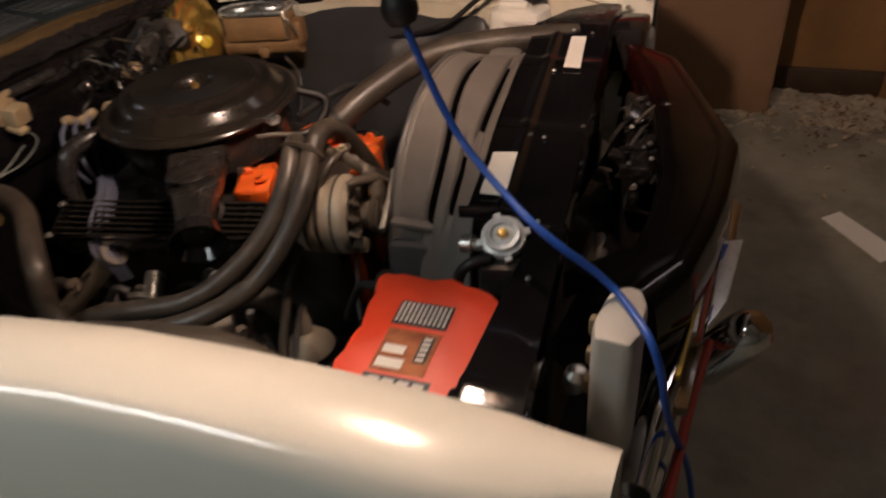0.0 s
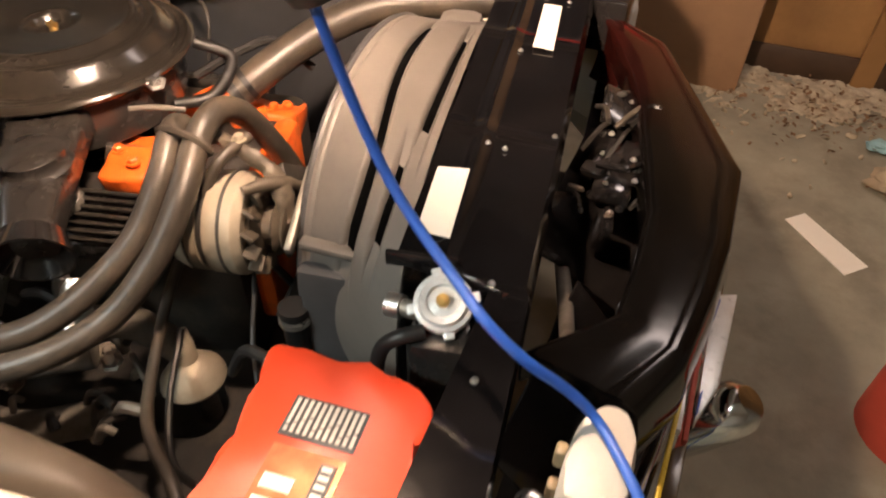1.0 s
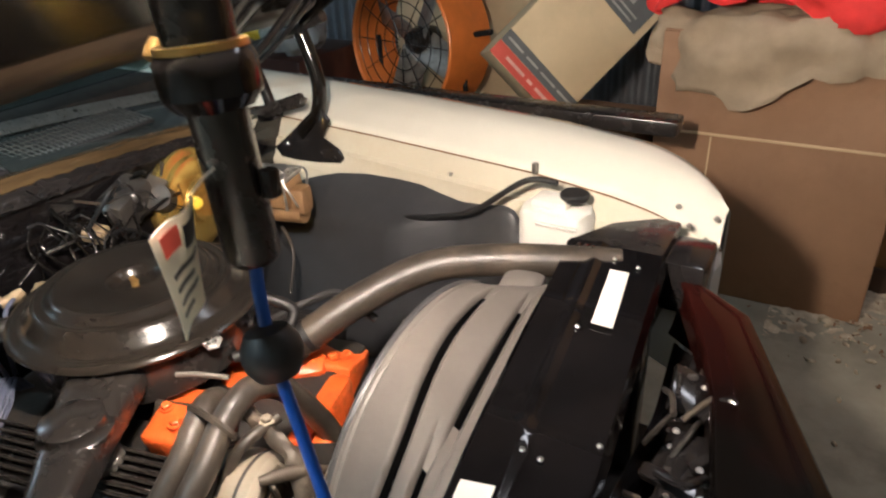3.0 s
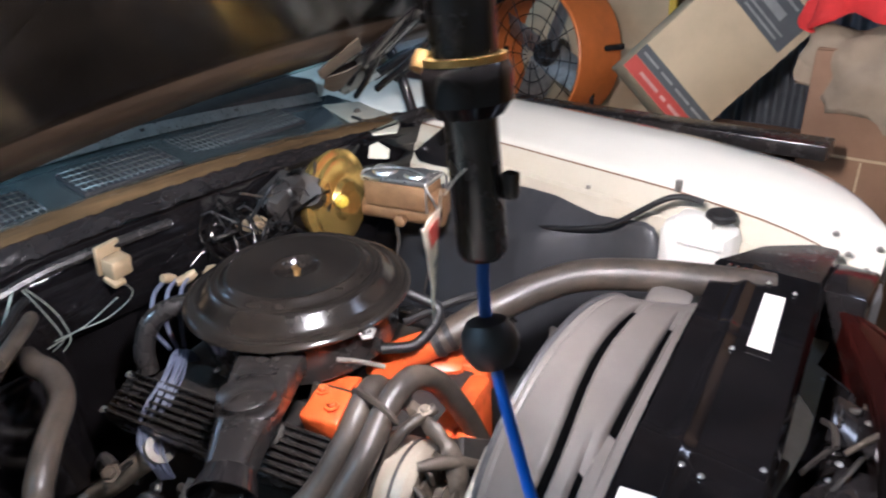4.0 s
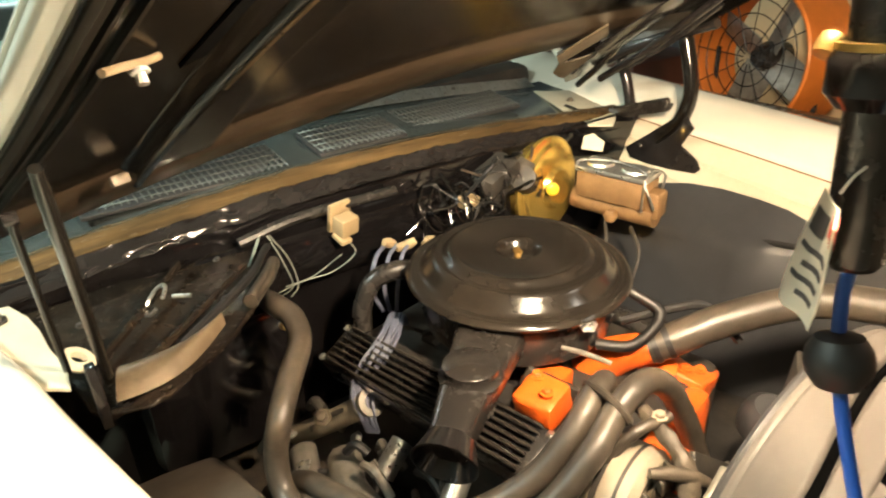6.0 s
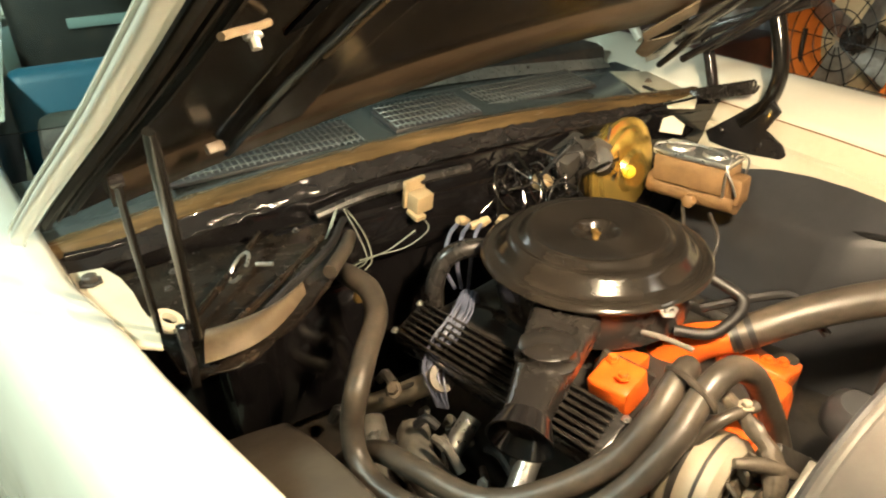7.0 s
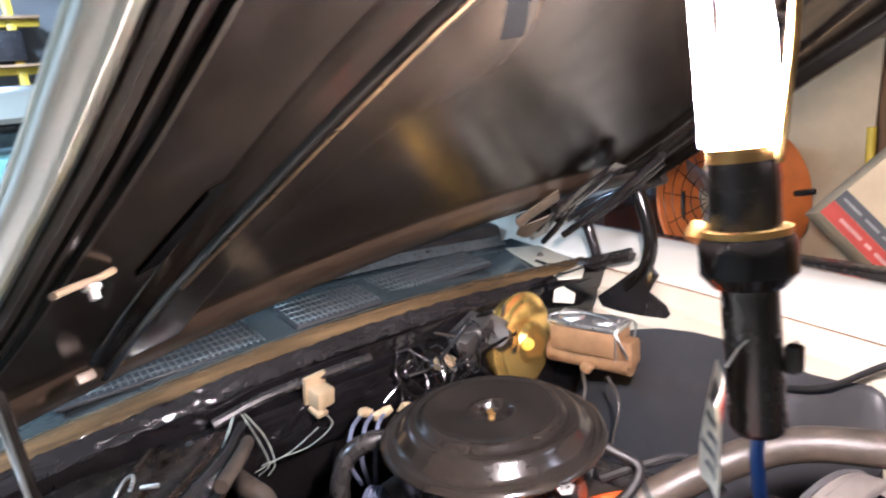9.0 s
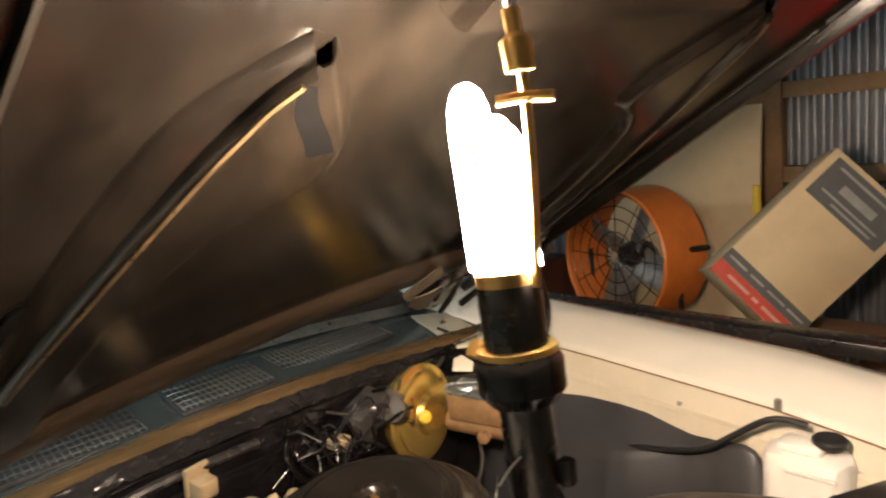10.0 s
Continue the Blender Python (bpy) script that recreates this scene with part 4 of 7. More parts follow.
# the near and far braces: outer foot, raised edge, inner crease and inner foot at ten stations from the rear to the rounded front
STATIONS = [((-1.20, 0.420), (-1.20, 0.455), (-1.22, 0.535), (-1.22, 0.580)), ((-1.00, 0.460), (-1.00, 0.492), (-1.02, 0.555), (-1.03, 0.595)), ((-0.86, 0.490), (-0.84, 0.535), (-0.87, 0.577), (-0.88, 0.628)),
            ((-0.723, 0.521), (-0.723, 0.575), (-0.725, 0.633), (-0.75, 0.680)), ((-0.61, 0.551), (-0.648, 0.600), (-0.666, 0.664), (-0.69, 0.735)), ((-0.537, 0.577), (-0.585, 0.622), (-0.628, 0.697), (-0.668, 0.795)),
            ((-0.497, 0.599), (-0.530, 0.641), (-0.601, 0.735), (-0.640, 0.828)), ((-0.473, 0.625), (-0.498, 0.656), (-0.572, 0.757), (-0.577, 0.812)), ((-0.455, 0.655), (-0.473, 0.668), (-0.500, 0.715), (-0.515, 0.773)),
            ((-0.435, 0.690), (-0.445, 0.695), (-0.452, 0.705), (-0.446, 0.716))]
RISE_V, RISE = (0.0, 0.04, 0.12, 0.27, 0.32, 0.345, 0.40, 0.84, 0.90, 0.96, 1.0), (0.026, 0.018, 0.012, 0.006, -0.008, -0.008, 0.003, 0.003, 0.004, 0.016, 0.026)


def brace(flip):
    lines = [curve_through([(*s[k], 0) for s in STATIONS], 5) for k in range(4)]

    def at(u, v):
        i = u * (len(lines[0]) - 1)
        k = min(int(i), len(lines[0]) - 2)
        w = i - k
        p = [q[k].lerp(q[k + 1], w) for q in lines]
        c = v * 3
        j = min(int(c), 2)
        q = p[j].lerp(p[j + 1], c - j)
        y = 2.22 - q.y if flip else q.y
        return on_hood(q.x, y, interp(v, RISE_V, RISE))

    return at


for flip in (False, True):
    m = mirrored if flip else (lambda p: p)
    part("brace", sheet(B(), brace(flip), 54, 45, -0.003 if flip else 0.003), HOOD_BLACK, hood, "pressed black brace", 35)
    rib(m([(-0.470, 0.486), (-0.483, 0.532), (-0.498, 0.585)]), 0.012, 0.006, "cross_rib", HOOD_BLACK)
    face = brace(flip)

    def slot_face(u, v, face=face):
        w = 0.77 + 0.185 * u
        lo, hi = 0.66 - 0.17 * u, 0.86 - 0.15 * u
        p = V(face(w, lo + (hi - lo) * v))
        return (p.x, p.y, p.z - 0.0025)

    # The slot's dark depth is a black sheet on the brace.
    part("slot", sheet(B(), slot_face, 10, 6, 0.001), SHADE_BLACK, hood, "slot in the brace, its shade a black sheet")
    # Rubbed creases; strips also carry the lamp's golden highlight as colour.
    for v0, u0, u1, w0 in ((0.333, 0.18, 0.97, 0.0042), (0.12, 0.30, 0.93, 0.0022), (0.90, 0.38, 0.93, 0.0026)):
        part("worn_edge_highlight", tube(B(), [V(face(u0 + (u1 - u0) * k / 14, v0)) + V((0, 0, 0.0005)) for k in range(15)], w0, 6, 2), WORN_HIGHLIGHT, hood, "rubbed brown crease with the lamp highlight painted on")
for q in ([(-0.86, 0.465), (-0.72, 0.515), (-0.71, 0.535), (-0.85, 0.49)], [(-1.03, 0.50), (-0.90, 0.55), (-0.90, 0.58), (-1.02, 0.535)]):
    bm = sheet(B(), lambda u, v, q=q: on_hood(*[(1 - u) * ((1 - v) * q[0][i] + v * q[3][i]) + u * ((1 - v) * q[1][i] + v * q[2][i]) for i in (0, 1)], 0.0165), 6, 3, 0.003)
    part("slot", bm, SHADE_BLACK, hood, "slot in the frame, its shade a black sheet")
rib([(-0.40, 0.84), (-0.42, 1.11), (-0.40, 1.38)], 0.10, 0.035, "cross_rib", HOOD_BLACK)
rib([(-0.05, 0.56), (-0.02, 1.11), (-0.05, 1.64)], 0.12, 0.035, "cross_rib", HOOD_BLACK)
rib([(-1.21, 0.28), (-1.21, 0.70), (-1.21, 1.11), (-1.21, 1.52), (-1.21, 1.84)], 0.13, 0.03, "rear_rib", HOOD_DUSTY, "dusty black rear crossmember")
rib([(-0.42, 0.86), (-0.20, 0.88), (-0.02, 0.90)], 0.05, 0.03, "rib", HOOD_BLACK)
part("bolt", lathe(B(), [(0.009, 0), (0.009, 0.003), (0.005, 0.004), (0.005, 0.013), (0, 0.014)], (-0.772, 0.410, 1.390), (0.5, 0, -0.85), 8), STEEL, hood)
part("striker", tube(B(), [(-0.730, 0.374, 1.399), (-0.755, 0.394, 1.397), (-0.785, 0.420, 1.394), (-0.806, 0.436, 1.393)], 0.0038, 8), BARE_DUSTY, hood, "bent dull tan bracket")
part("bumper_block", box(B(), (-1.10, 0.42, 1.19), (0.012, 0.028, 0.016), 0.004, pose(0, 0, 0, 0, -31, 20)), CAST_DARK, hood, "tan rubber block")

# ---- hood hinges ----
for side in ("near", "far"):
    if side == "near":
        hinge = part("hinge", tube(B(), [(-0.838, 0.316, 1.305), (-0.862, 0.318, 1.265), (-0.95, 0.325, 1.12), (-1.03, 0.331, 0.985), (-1.055, 0.333, 0.93)], [0.0065, 0.008, 0.008, 0.0075, 0.007], 16), HINGE_BLACK, hood, "black steel hinge arm")
        part("arm", tube(B(), [(-1.02, 0.285, 1.20), (-1.05, 0.285, 1.13), (-1.10, 0.288, 0.98), (-1.125, 0.289, 0.915)], 0.0055, 14), HINGE_BLACK, hinge)
        part("pivot", lathe(B(), [(0, -0.008), (0.008, -0.008), (0.009, 0), (0.008, 0.008), (0, 0.008)], (-1.02, 0.285, 1.20), (0, 1, 0), 16), BLACK_GLOSS, hinge)
        part("plate", slab(B(), [(-1.18, 0.84), (-1.06, 0.84), (-1.03, 0.90), (-1.05, 0.955), (-1.075, 0.95), (-1.10, 0.91), (-1.16, 0.905)], 0.308, 0.322, 0.002, Matrix(((1, 0, 0, 0), (0, 0, 1, 0), (0, 1, 0, 0), (0, 0, 0, 1)))), BLACK_GLOSS, hinge)
    else:
        hinge = part("hinge", tube(B(), [(-1.335, 1.92, 1.24), (-1.30, 1.92, 1.16), (-1.27, 1.92, 1.07), (-1.265, 1.92, 1.0), (-1.29, 1.92, 0.93), (-1.35, 1.92, 0.87)], 0.021, 16), HINGE_BLACK, hood, "black steel hinge arm")
        part("arm", tube(B(), [(-1.55, 1.93, 1.13), (-1.50, 1.93, 1.02), (-1.46, 1.93, 0.90)], 0.017, 14), BLACK_GLOSS, hinge)
        part("link", tube(B(), [(-1.60, 1.90, 1.05), (-1.42, 1.90, 1.14), (-1.20, 1.90, 1.22)], 0.016, 10), BLACK_GLOSS, hinge)
        part("link", tube(B(), [(-1.66, 1.92, 1.02), (-1.5, 1.92, 1.12), (-1.34, 1.92, 1.16)], 0.010, 10), BLACK_GLOSS, hinge)
        part("plate", slab(B(), [(-1.46, 0.82), (-1.38, 0.88), (-1.27, 0.97), (-1.23, 0.93), (-1.27, 0.87), (-1.21, 0.845), (-1.19, 0.82), (-1.21, 0.795), (-1.30, 0.785), (-1.44, 0.79)], 1.905, 1.915, 0.003, Matrix(((1, 0, 0, 0), (0, 0, 1, 0), (0, 1, 0, 0), (0, 0, 0, 1)))), BLACK_GLOSS, hinge)
        for x, z in ((-1.22, 0.82), (-1.27, 0.83), (-1.40, 0.84)):
            bolt(hinge, (x, 1.903, z), (0, -1, 0), 0.009, BLACK_GLOSS)
        for q, d, mt, lab in (([(-1.265, 1.395), (-1.13, 1.405), (-1.20, 1.485), (-1.30, 1.45)], -0.012, HOOD_TAN, "rubbed tan hinge bracket"), ([(-1.40, 1.52), (-1.33, 1.47), (-1.29, 1.57), (-1.43, 1.615)], -0.010, HOOD_TAN, "rubbed tan hinge bracket"),
                              ([(-1.30, 1.43), (-1.22, 1.48), (-1.47, 1.80), (-1.56, 1.73)], 0.004, BLACK_GLOSS, "black hinge strap"), ([(-1.24, 1.49), (-1.02, 1.47), (-1.05, 1.56), (-1.30, 1.62)], -0.020, BLACK_GLOSS, "black hinge strap")):
            bm = sheet(B(), lambda u, v, q=q, d=d: on_hood(*[(1 - u) * ((1 - v) * q[0][i] + v * q[3][i]) + u * ((1 - v) * q[1][i] + v * q[2][i]) for i in (0, 1)], d - 0.014 * math.sin(v * math.pi) * (1 - 0.6 * u)), 8, 8, 0.004)
            part("bracket", bm, mt, hinge, lab, 60)
        for a, b, r in (((-1.48, 1.79), (-1.05, 1.68), 0.011), ((-1.44, 1.83), (-1.10, 1.75), 0.008), ((-1.50, 1.72), (-1.16, 1.52), 0.009)):
            part("link", tube(B(), [on_hood(*a, -0.03), on_hood((a[0] + b[0]) / 2, (a[1] + b[1]) / 2, -0.036), on_hood(*b, -0.02)], r, 10), BLACK_GLOSS, hinge)
        n = 30
        coil = [V((-1.66 + 0.34 * k / (n * 8), 1.905 + 0.018 * math.cos(k * math.pi / 4), 0.868 + 0.115 * k / (n * 8) + 0.018 * math.sin(k * math.pi / 4))) for k in range(n * 8 + 1)]
        part("spring", tube(B(), coil, 0.0042, 6, 1), BLACK_SATIN, hinge, "black coil spring")

# ---- engine ----
ENG = 13.0  # the engine's lie in plan, degrees
eturn = pose(0, 0, 0, 0, 0, ENG)
engine = thing("engine", (-0.95, 1.08, 0.40), "dusty black and orange V8 engine", "engine")
bm = box(B(), (-1.0, 1.08, 0.50), (0.66, 0.46, 0.34), 0.03, eturn)
part("block", bm, BLACK_DUSTY, engine, "black greasy engine block")


def valve_cover(c, tilt, fins, hw=0.075):
    m = Matrix.Translation(c) @ eturn @ pose(0, 0, 0, tilt, 0, 0)
    bm = B()
    slab(bm, [(-0.26, -hw), (0.26, -hw), (0.26, hw), (-0.26, hw)], -0.045, 0.03, 0.012, m)
    cover = part("valve_cover", bm, BLACK_SATIN, engine, "black finned alloy valve cover")
    if fins:
        fin = finish("fin", box(B(), (0, 0, 0), (0.48, 0.0055, 0.018), 0.0018, None, 1), FIN)
        for k in range(7):
            piece("fin", fin, cover, m @ V((0, -0.042 + 0.014 * k, 0.036)), eturn @ pose(0, 0, 0, tilt, 0, 0))
        for x in (-0.255, 0.255):
            for y in (-0.04, 0.04):
                bolt(cover, m @ V((x, y, 0.028)), (0, 0, 1), 0.006)
        part("filler_cap", lathe(B(), [(0.026, 0), (0.03, 0.005), (0.03, 0.02), (0.02, 0.028), (0, 0.03)], m @ V((0.12, 0.02, 0.034)), m.to_3x3() @ V((0, 0, 1)), 20), GREY_ALLOY, cover, "dull metal filler cap")
    return cover


valve_cover((-1.0, 0.835, 0.668), 24, True, 0.05)
valve_cover((-1.14, 1.38, 0.60), -26, False)
# intake, water outlet and the front of the engine, orange
bm = box(B(), (-1.07, 1.09, 0.64), (0.32, 0.28, 0.08), 0.03, eturn)
part("intake_manifold", bm, BLACK_SATIN, engine, "black intake manifold")
bm = box(B(), (-0.82, 0.955, 0.722), (0.080, 0.075, 0.060), 0.008, eturn @ pose(0, 0, 0, 12, 0, 0))
box(bm, (-0.865, 1.01, 0.705), (0.07, 0.08, 0.05), 0.007, eturn)
bmesh.ops.subdivide_edges(bm, edges=[e for e in bm.edges if e.calc_length() > 0.03], cuts=2)
for v in bm.verts:
    v.co = wobble(v.co, 24, 0.005)
part("intake_end", bm, ORANGE, engine, "orange painted casting")
outlet = part("water_outlet", tube(B(), [(-0.905, 1.12, 0.60), (-0.892, 1.155, 0.645), (-0.868, 1.178, 0.680), (-0.835, 1.192, 0.712), (-0.79, 1.222, 0.738)], [0.044, 0.043, 0.044, 0.036, 0.029], 18), ORANGE, engine, "orange painted water outlet")
bolt(outlet, (-0.86, 1.13, 0.66), (0.1, -0.2, 1), 0.008)
bm = box(B(), (-0.775, 1.285, 0.625), (0.13, 0.11, 0.10), 0.008, eturn @ pose(0, 0, 0, -16, 8, 0))
box(bm, (-0.785, 1.235, 0.665), (0.08, 0.05, 0.06), 0.016, eturn @ pose(0, 0, 0, 20, 0, 30))
bmesh.ops.subdivide_edges(bm, edges=[e for e in bm.edges if e.calc_length() > 0.04], cuts=2)
for v in bm.verts:
    v.co = wobble(v.co, 20, 0.007)
part("clip", box(B(), (-0.835, 0.985, 0.728), (0.10, 0.014, 0.05), 0.005, eturn @ pose(0, 0, 0, 0, 20, 24)), BLACK_DUSTY, engine)
part("pump_housing", bm, ORANGE, engine, "orange painted pump housing")
bm = box(B(), (-0.655, 1.10, 0.56), (0.05, 0.26, 0.30), 0.02, eturn)
part("timing_cover", bm, ORANGE, engine, "orange painted timing cover")
bm = box(B(), (-0.60, 1.06, 0.66), (0.04, 0.10, 0.10), 0.014, eturn @ pose(0, 0, 0, 20, 0, 0))
part("pump_flange", bm, ORANGE, engine, "orange painted flange")
for p in ((-0.80, 0.945, 0.757), (-0.845, 0.965, 0.757), (-0.75, 1.275, 0.684), (-0.735, 1.30, 0.677), (-0.60, 1.09, 0.72)):
    bolt(engine, p, r=0.009, material=ORANGE)
bm = lathe(B(), [(0.0, 0.0), (0.05, 0.0), (0.052, 0.02), (0.045, 0.055), (0.03, 0.07), (0.0, 0.072)], (-0.62, 1.36, 0.58), (0.2, -0.2, 1), 20)
part("pulley_cap", bm, SHROUD_DARK, engine, "dark grey round pump cap")
# belt, fan and pulleys in front
part("pulley", lathe(B(), [(0.02, 0), (0.085, 0.0), (0.07, 0.012), (0.085, 0.024), (0.02, 0.024)], (-0.575, 1.13, 0.56), (0.97, 0.22, 0), 28), GREY_ALLOY, engine)
for k in range(6):
    a = k * math.pi / 3 + 0.35
    d = V((0, math.cos(a), math.sin(a)))
    bm = box(B(), V((-0.52, 1.16, 0.60)) + d * 0.16, (0.012, 0.09, 0.22), 0.004, pose(0, 0, 0, math.degrees(a) - 90, 0, 0) @ pose(0, 0, 0, 0, 0, 28))
    part("fan_blade", bm, BLACK_DUSTY, engine)
part("belt", tube(B(), [(-0.555, 0.96, 0.80), (-0.55, 1.03, 0.74), (-0.545, 1.12, 0.66), (-0.54, 1.13, 0.50), (-0.545, 1.0, 0.50), (-0.55, 0.90, 0.68)], 0.007, 6), RUBBER_DARK, engine)
# exhaust manifold and plumbing on the near side
for pts, r, mt in (([(-1.36, 0.69, 0.40), (-1.25, 0.718, 0.495), (-1.105, 0.758, 0.628)], 0.024, TAN_ALLOY), ([(-1.12, 0.70, 0.50), (-1.02, 0.66, 0.52), (-0.90, 0.67, 0.53), (-0.80, 0.74, 0.52)], 0.036, GREY_ALLOY),
                   ([(-1.25, 0.66, 0.45), (-1.1, 0.62, 0.43), (-0.9, 0.60, 0.43), (-0.74, 0.66, 0.46)], 0.03, GREY_ALLOY), ([(-1.02, 0.78, 0.58), (-1.0, 0.72, 0.54)], 0.022, STEEL),
                   ([(-0.86, 0.80, 0.60), (-0.83, 0.74, 0.55)], 0.022, STEEL), ([(-0.72, 0.70, 0.66), (-0.70, 0.76, 0.60), (-0.68, 0.80, 0.50)], 0.026, GREY_ALLOY)):
    part("exhaust_pipe", tube(B(), pts, r, 14), mt, engine, "grey metal pipe")
part("pipe_collar", lathe(B(), [(0.023, 0), (0.029, 0.0), (0.029, 0.010), (0.026, 0.012), (0.026, 0.022), (0.030, 0.024), (0.030, 0.032), (0.016, 0.034), (0.012, 0.020)], (-1.118, 0.754, 0.616), (0.215, 0.06, 0.20), 18), GREY_ALLOY, engine)
rng = random.Random(4)
for k in range(44):
    p = V((rng.uniform(-1.28, -0.66), rng.uniform(0.60, 0.78), rng.uniform(0.46, 0.60)))
    if rng.random() < 0.5:
        bolt(engine, p, (rng.uniform(-0.5, 0.5), rng.uniform(-1, 0), 0.6), rng.uniform(0.008, 0.014), rng.choice([STEEL, GREY_ALLOY, CAST_DARK]))
    else:
        q = p + V((rng.uniform(-0.1, 0.1), rng.uniform(-0.05, 0.05), rng.uniform(-0.04, 0.05)))
        part("fitting", tube(B(), [p, (p + q) / 2 + V((0, 0, 0.02)), q], rng.uniform(0.005, 0.012), 8, 4), rng.choice([GREY_ALLOY, RUBBER_DARK, BLACK_DUSTY]), engine)
# spark plug leads
leads = thing("spark_plug_leads", (-1.15, 0.80, 0.62), "bundle of blue grey spark plug leads over the valve cover", "wires")
for k in range(9):
    f = k / 8 - 0.5
    j = 0.006 * math.sin(k * 2.4)
    g = 0.010 * math.sin(k * 4.1 + 1)
    part("lead", tube(B(), [(-1.235 + 0.015 * f, 0.925 + 0.02 * f, 0.68), (-1.195 + 0.024 * f, 0.890 + 0.016 * f, 0.738 + j), (-1.154 + 0.03 * f, 0.846 + 0.022 * f + 0 * g, 0.73 + -1 * j), (-1.131 + 0.036 * f, 0.79 + 0.026 * f + 0.6 * g, 0.701 + 1 * j), (-1.124 + 0.034 * f, 0.755 + 0.026 * f + 0.6 * g, 0.652 + -1 * j), (-1.089 + 0.024 * f, 0.742 + 0.02 * f + 0.3 * g, 0.618 + 1 * j), (-1.087 + 0.016 * f, 0.752 + 0.016 * f + 0 * g, 0.57 + 0 * j)], 0.0030, 8), PURPLE_WIRE, leads)
leads_b = thing("distributor_leads", (-1.30, 1.0, 0.80), "pale blue grey ignition leads with cream boots", "wires")
rng = random.Random(21)
for k in range(3):
    o = V((0.020 * k, 0.022 * k, 0.004 * k))
    part("lead", tube(B(), [V((-1.345, 0.955, 0.822)) + o, V((-1.315, 0.915, 0.815)) + o, V((-1.295, 0.888, 0.76)) + o, V((-1.28, 0.905, 0.70)) + o * 0.5], 0.0045, 7), PURPLE_WIRE, leads_b)
for k in range(7):
    c = V((-1.335 + 0.014 * k + rng.uniform(-0.012, 0.012), 0.965 + 0.022 * k + rng.uniform(-0.012, 0.012), 0.825 + rng.uniform(-0.014, 0.010)))
    d = V((rng.uniform(-0.4, 0.6), rng.uniform(-1, 0.4), rng.uniform(-0.3, 0.5))).normalized() * 0.016
    part("boot", tube(B(), [c - d, c, c + d], [0.008, 0.012, 0.009], 9, 3), CREAM, leads_b, "cream rubber boot")

# ---- air cleaner ----
AC = V((-1.043, 1.091, 0.895))
ac = thing("air_cleaner", AC - V((0, 0, 0.15)), "round black air cleaner with a pressed lid and snorkel", "air cleaner")
lid = lathe(B(), [(0, -0.020), (0.034, -0.020), (0.040, -0.008), (0.046, -0.001), (0.052, 0.0), (0.110, -0.001), (0.128, 0.003), (0.136, 0.004), (0.143, 0.0), (0.149, -0.008), (0.157, -0.010), (0.164, -0.006), (0.170, -0.007), (0.178, -0.016),
                   (0.190, -0.034), (0.198, -0.040), (0.206, -0.041), (0.215, -0.039), (0.224, -0.043), (0.2275, -0.049), (0.223, -0.055), (0.2, -0.05), (0, -0.05)], AC, (0, 0, 1), 96)
lid = part("lid", lid, LID_BLACK, ac, "glossy black pressed lid", 60)
bm = lathe(B(), [(0.0, -0.052), (0.198, -0.052), (0.20, -0.11), (0.192, -0.15), (0.0, -0.155)], AC, (0, 0, 1), 72)
part("base", bm, BLACK_SATIN, ac)
nut = lathe(B(), [(0.007, -0.012), (0.007, -0.004), (0.004, 0.0), (0.003, 0.010), (0, 0.011)], AC - V((0, 0, 0.010)), (0, 0, 1), 10)
box(nut, AC + V((0.006, 0, -0.008)), (0.010, 0.003, 0.010), 0.002, pose(0, 0, 0, 0, 25, 30))
box(nut, AC + V((-0.006, 0, -0.008)), (0.010, 0.003, 0.010), 0.002, pose(0, 0, 0, 0, -25, 30))
part("wing_nut", nut, BRASS, lid, "brass wing nut")
bm, rings = B(), []
for c, w, h in (((-0.995, 1.01, 0.800), 0.140, 0.060), ((-0.935, 0.930, 0.802), 0.128, 0.060), ((-0.880, 0.855, 0.797), 0.106, 0.064), ((-0.830, 0.785, 0.787), 0.082, 0.070), ((-0.788, 0.728, 0.775), 0.066, 0.068)):
    d = V((0.6, -0.8, 0))
    s = V((0.8, 0.6, 0))
    rings.append([bm.verts.new(V(c) + s * (w / 2) * (abs(math.cos(a)) ** 0.5) * (1 if math.cos(a) >= 0 else -1) + V((0, 0, h / 2)) * (abs(math.sin(a)) ** 0.5) * (1 if math.sin(a) >= 0 else -1)) for a in (2 * math.pi * k / 28 for k in range(28))])
for a, b in zip(rings, rings[1:]):
    for k in range(28):
        bm.faces.new((a[k], a[(k + 1) % 28], b[(k + 1) % 28], b[k]))
bm.faces.new(rings[0]), bm.faces.new(rings[-1])
snorkel = part("snorkel", bm, BLACK_SATIN, ac, "black tapered intake snorkel", 50)
part("valve_ring", lathe(B(), [(0.0, 0.0), (0.052, 0.0), (0.054, 0.010), (0.048, 0.015), (0.046, 0.024), (0.047, 0.032), (0.042, 0.036), (0.0, 0.037)], (-0.858, 0.826, 0.807), (0, 0, 1), 40), BLACK_SATIN, snorkel)
part("mouth", lathe(B(), [(0.030, 0.0), (0.040, 0.0), (0.050, 0.03), (0.054, 0.04), (0.050, 0.04), (0.030, 0.005)], (-0.79, 0.735, 0.775), (0.55, -0.75, -0.25), 28), BLACK_GLOSS, snorkel)
part("hose_stub", tube(B(), [(-1.22, 0.99, 0.80), (-1.25, 0.93, 0.81), (-1.27, 0.88, 0.79), (-1.27, 0.85, 0.74), (-1.26, 0.84, 0.69)], 0.021, 14), BLACK_SATIN, ac)
part("breather_hose", tube(B(), [(-0.86, 1.22, 0.83), (-0.80, 1.24, 0.80), (-0.80, 1.17, 0.76), (-0.85, 1.12, 0.755)], 0.011, 10), RUBBER_DARK, ac)
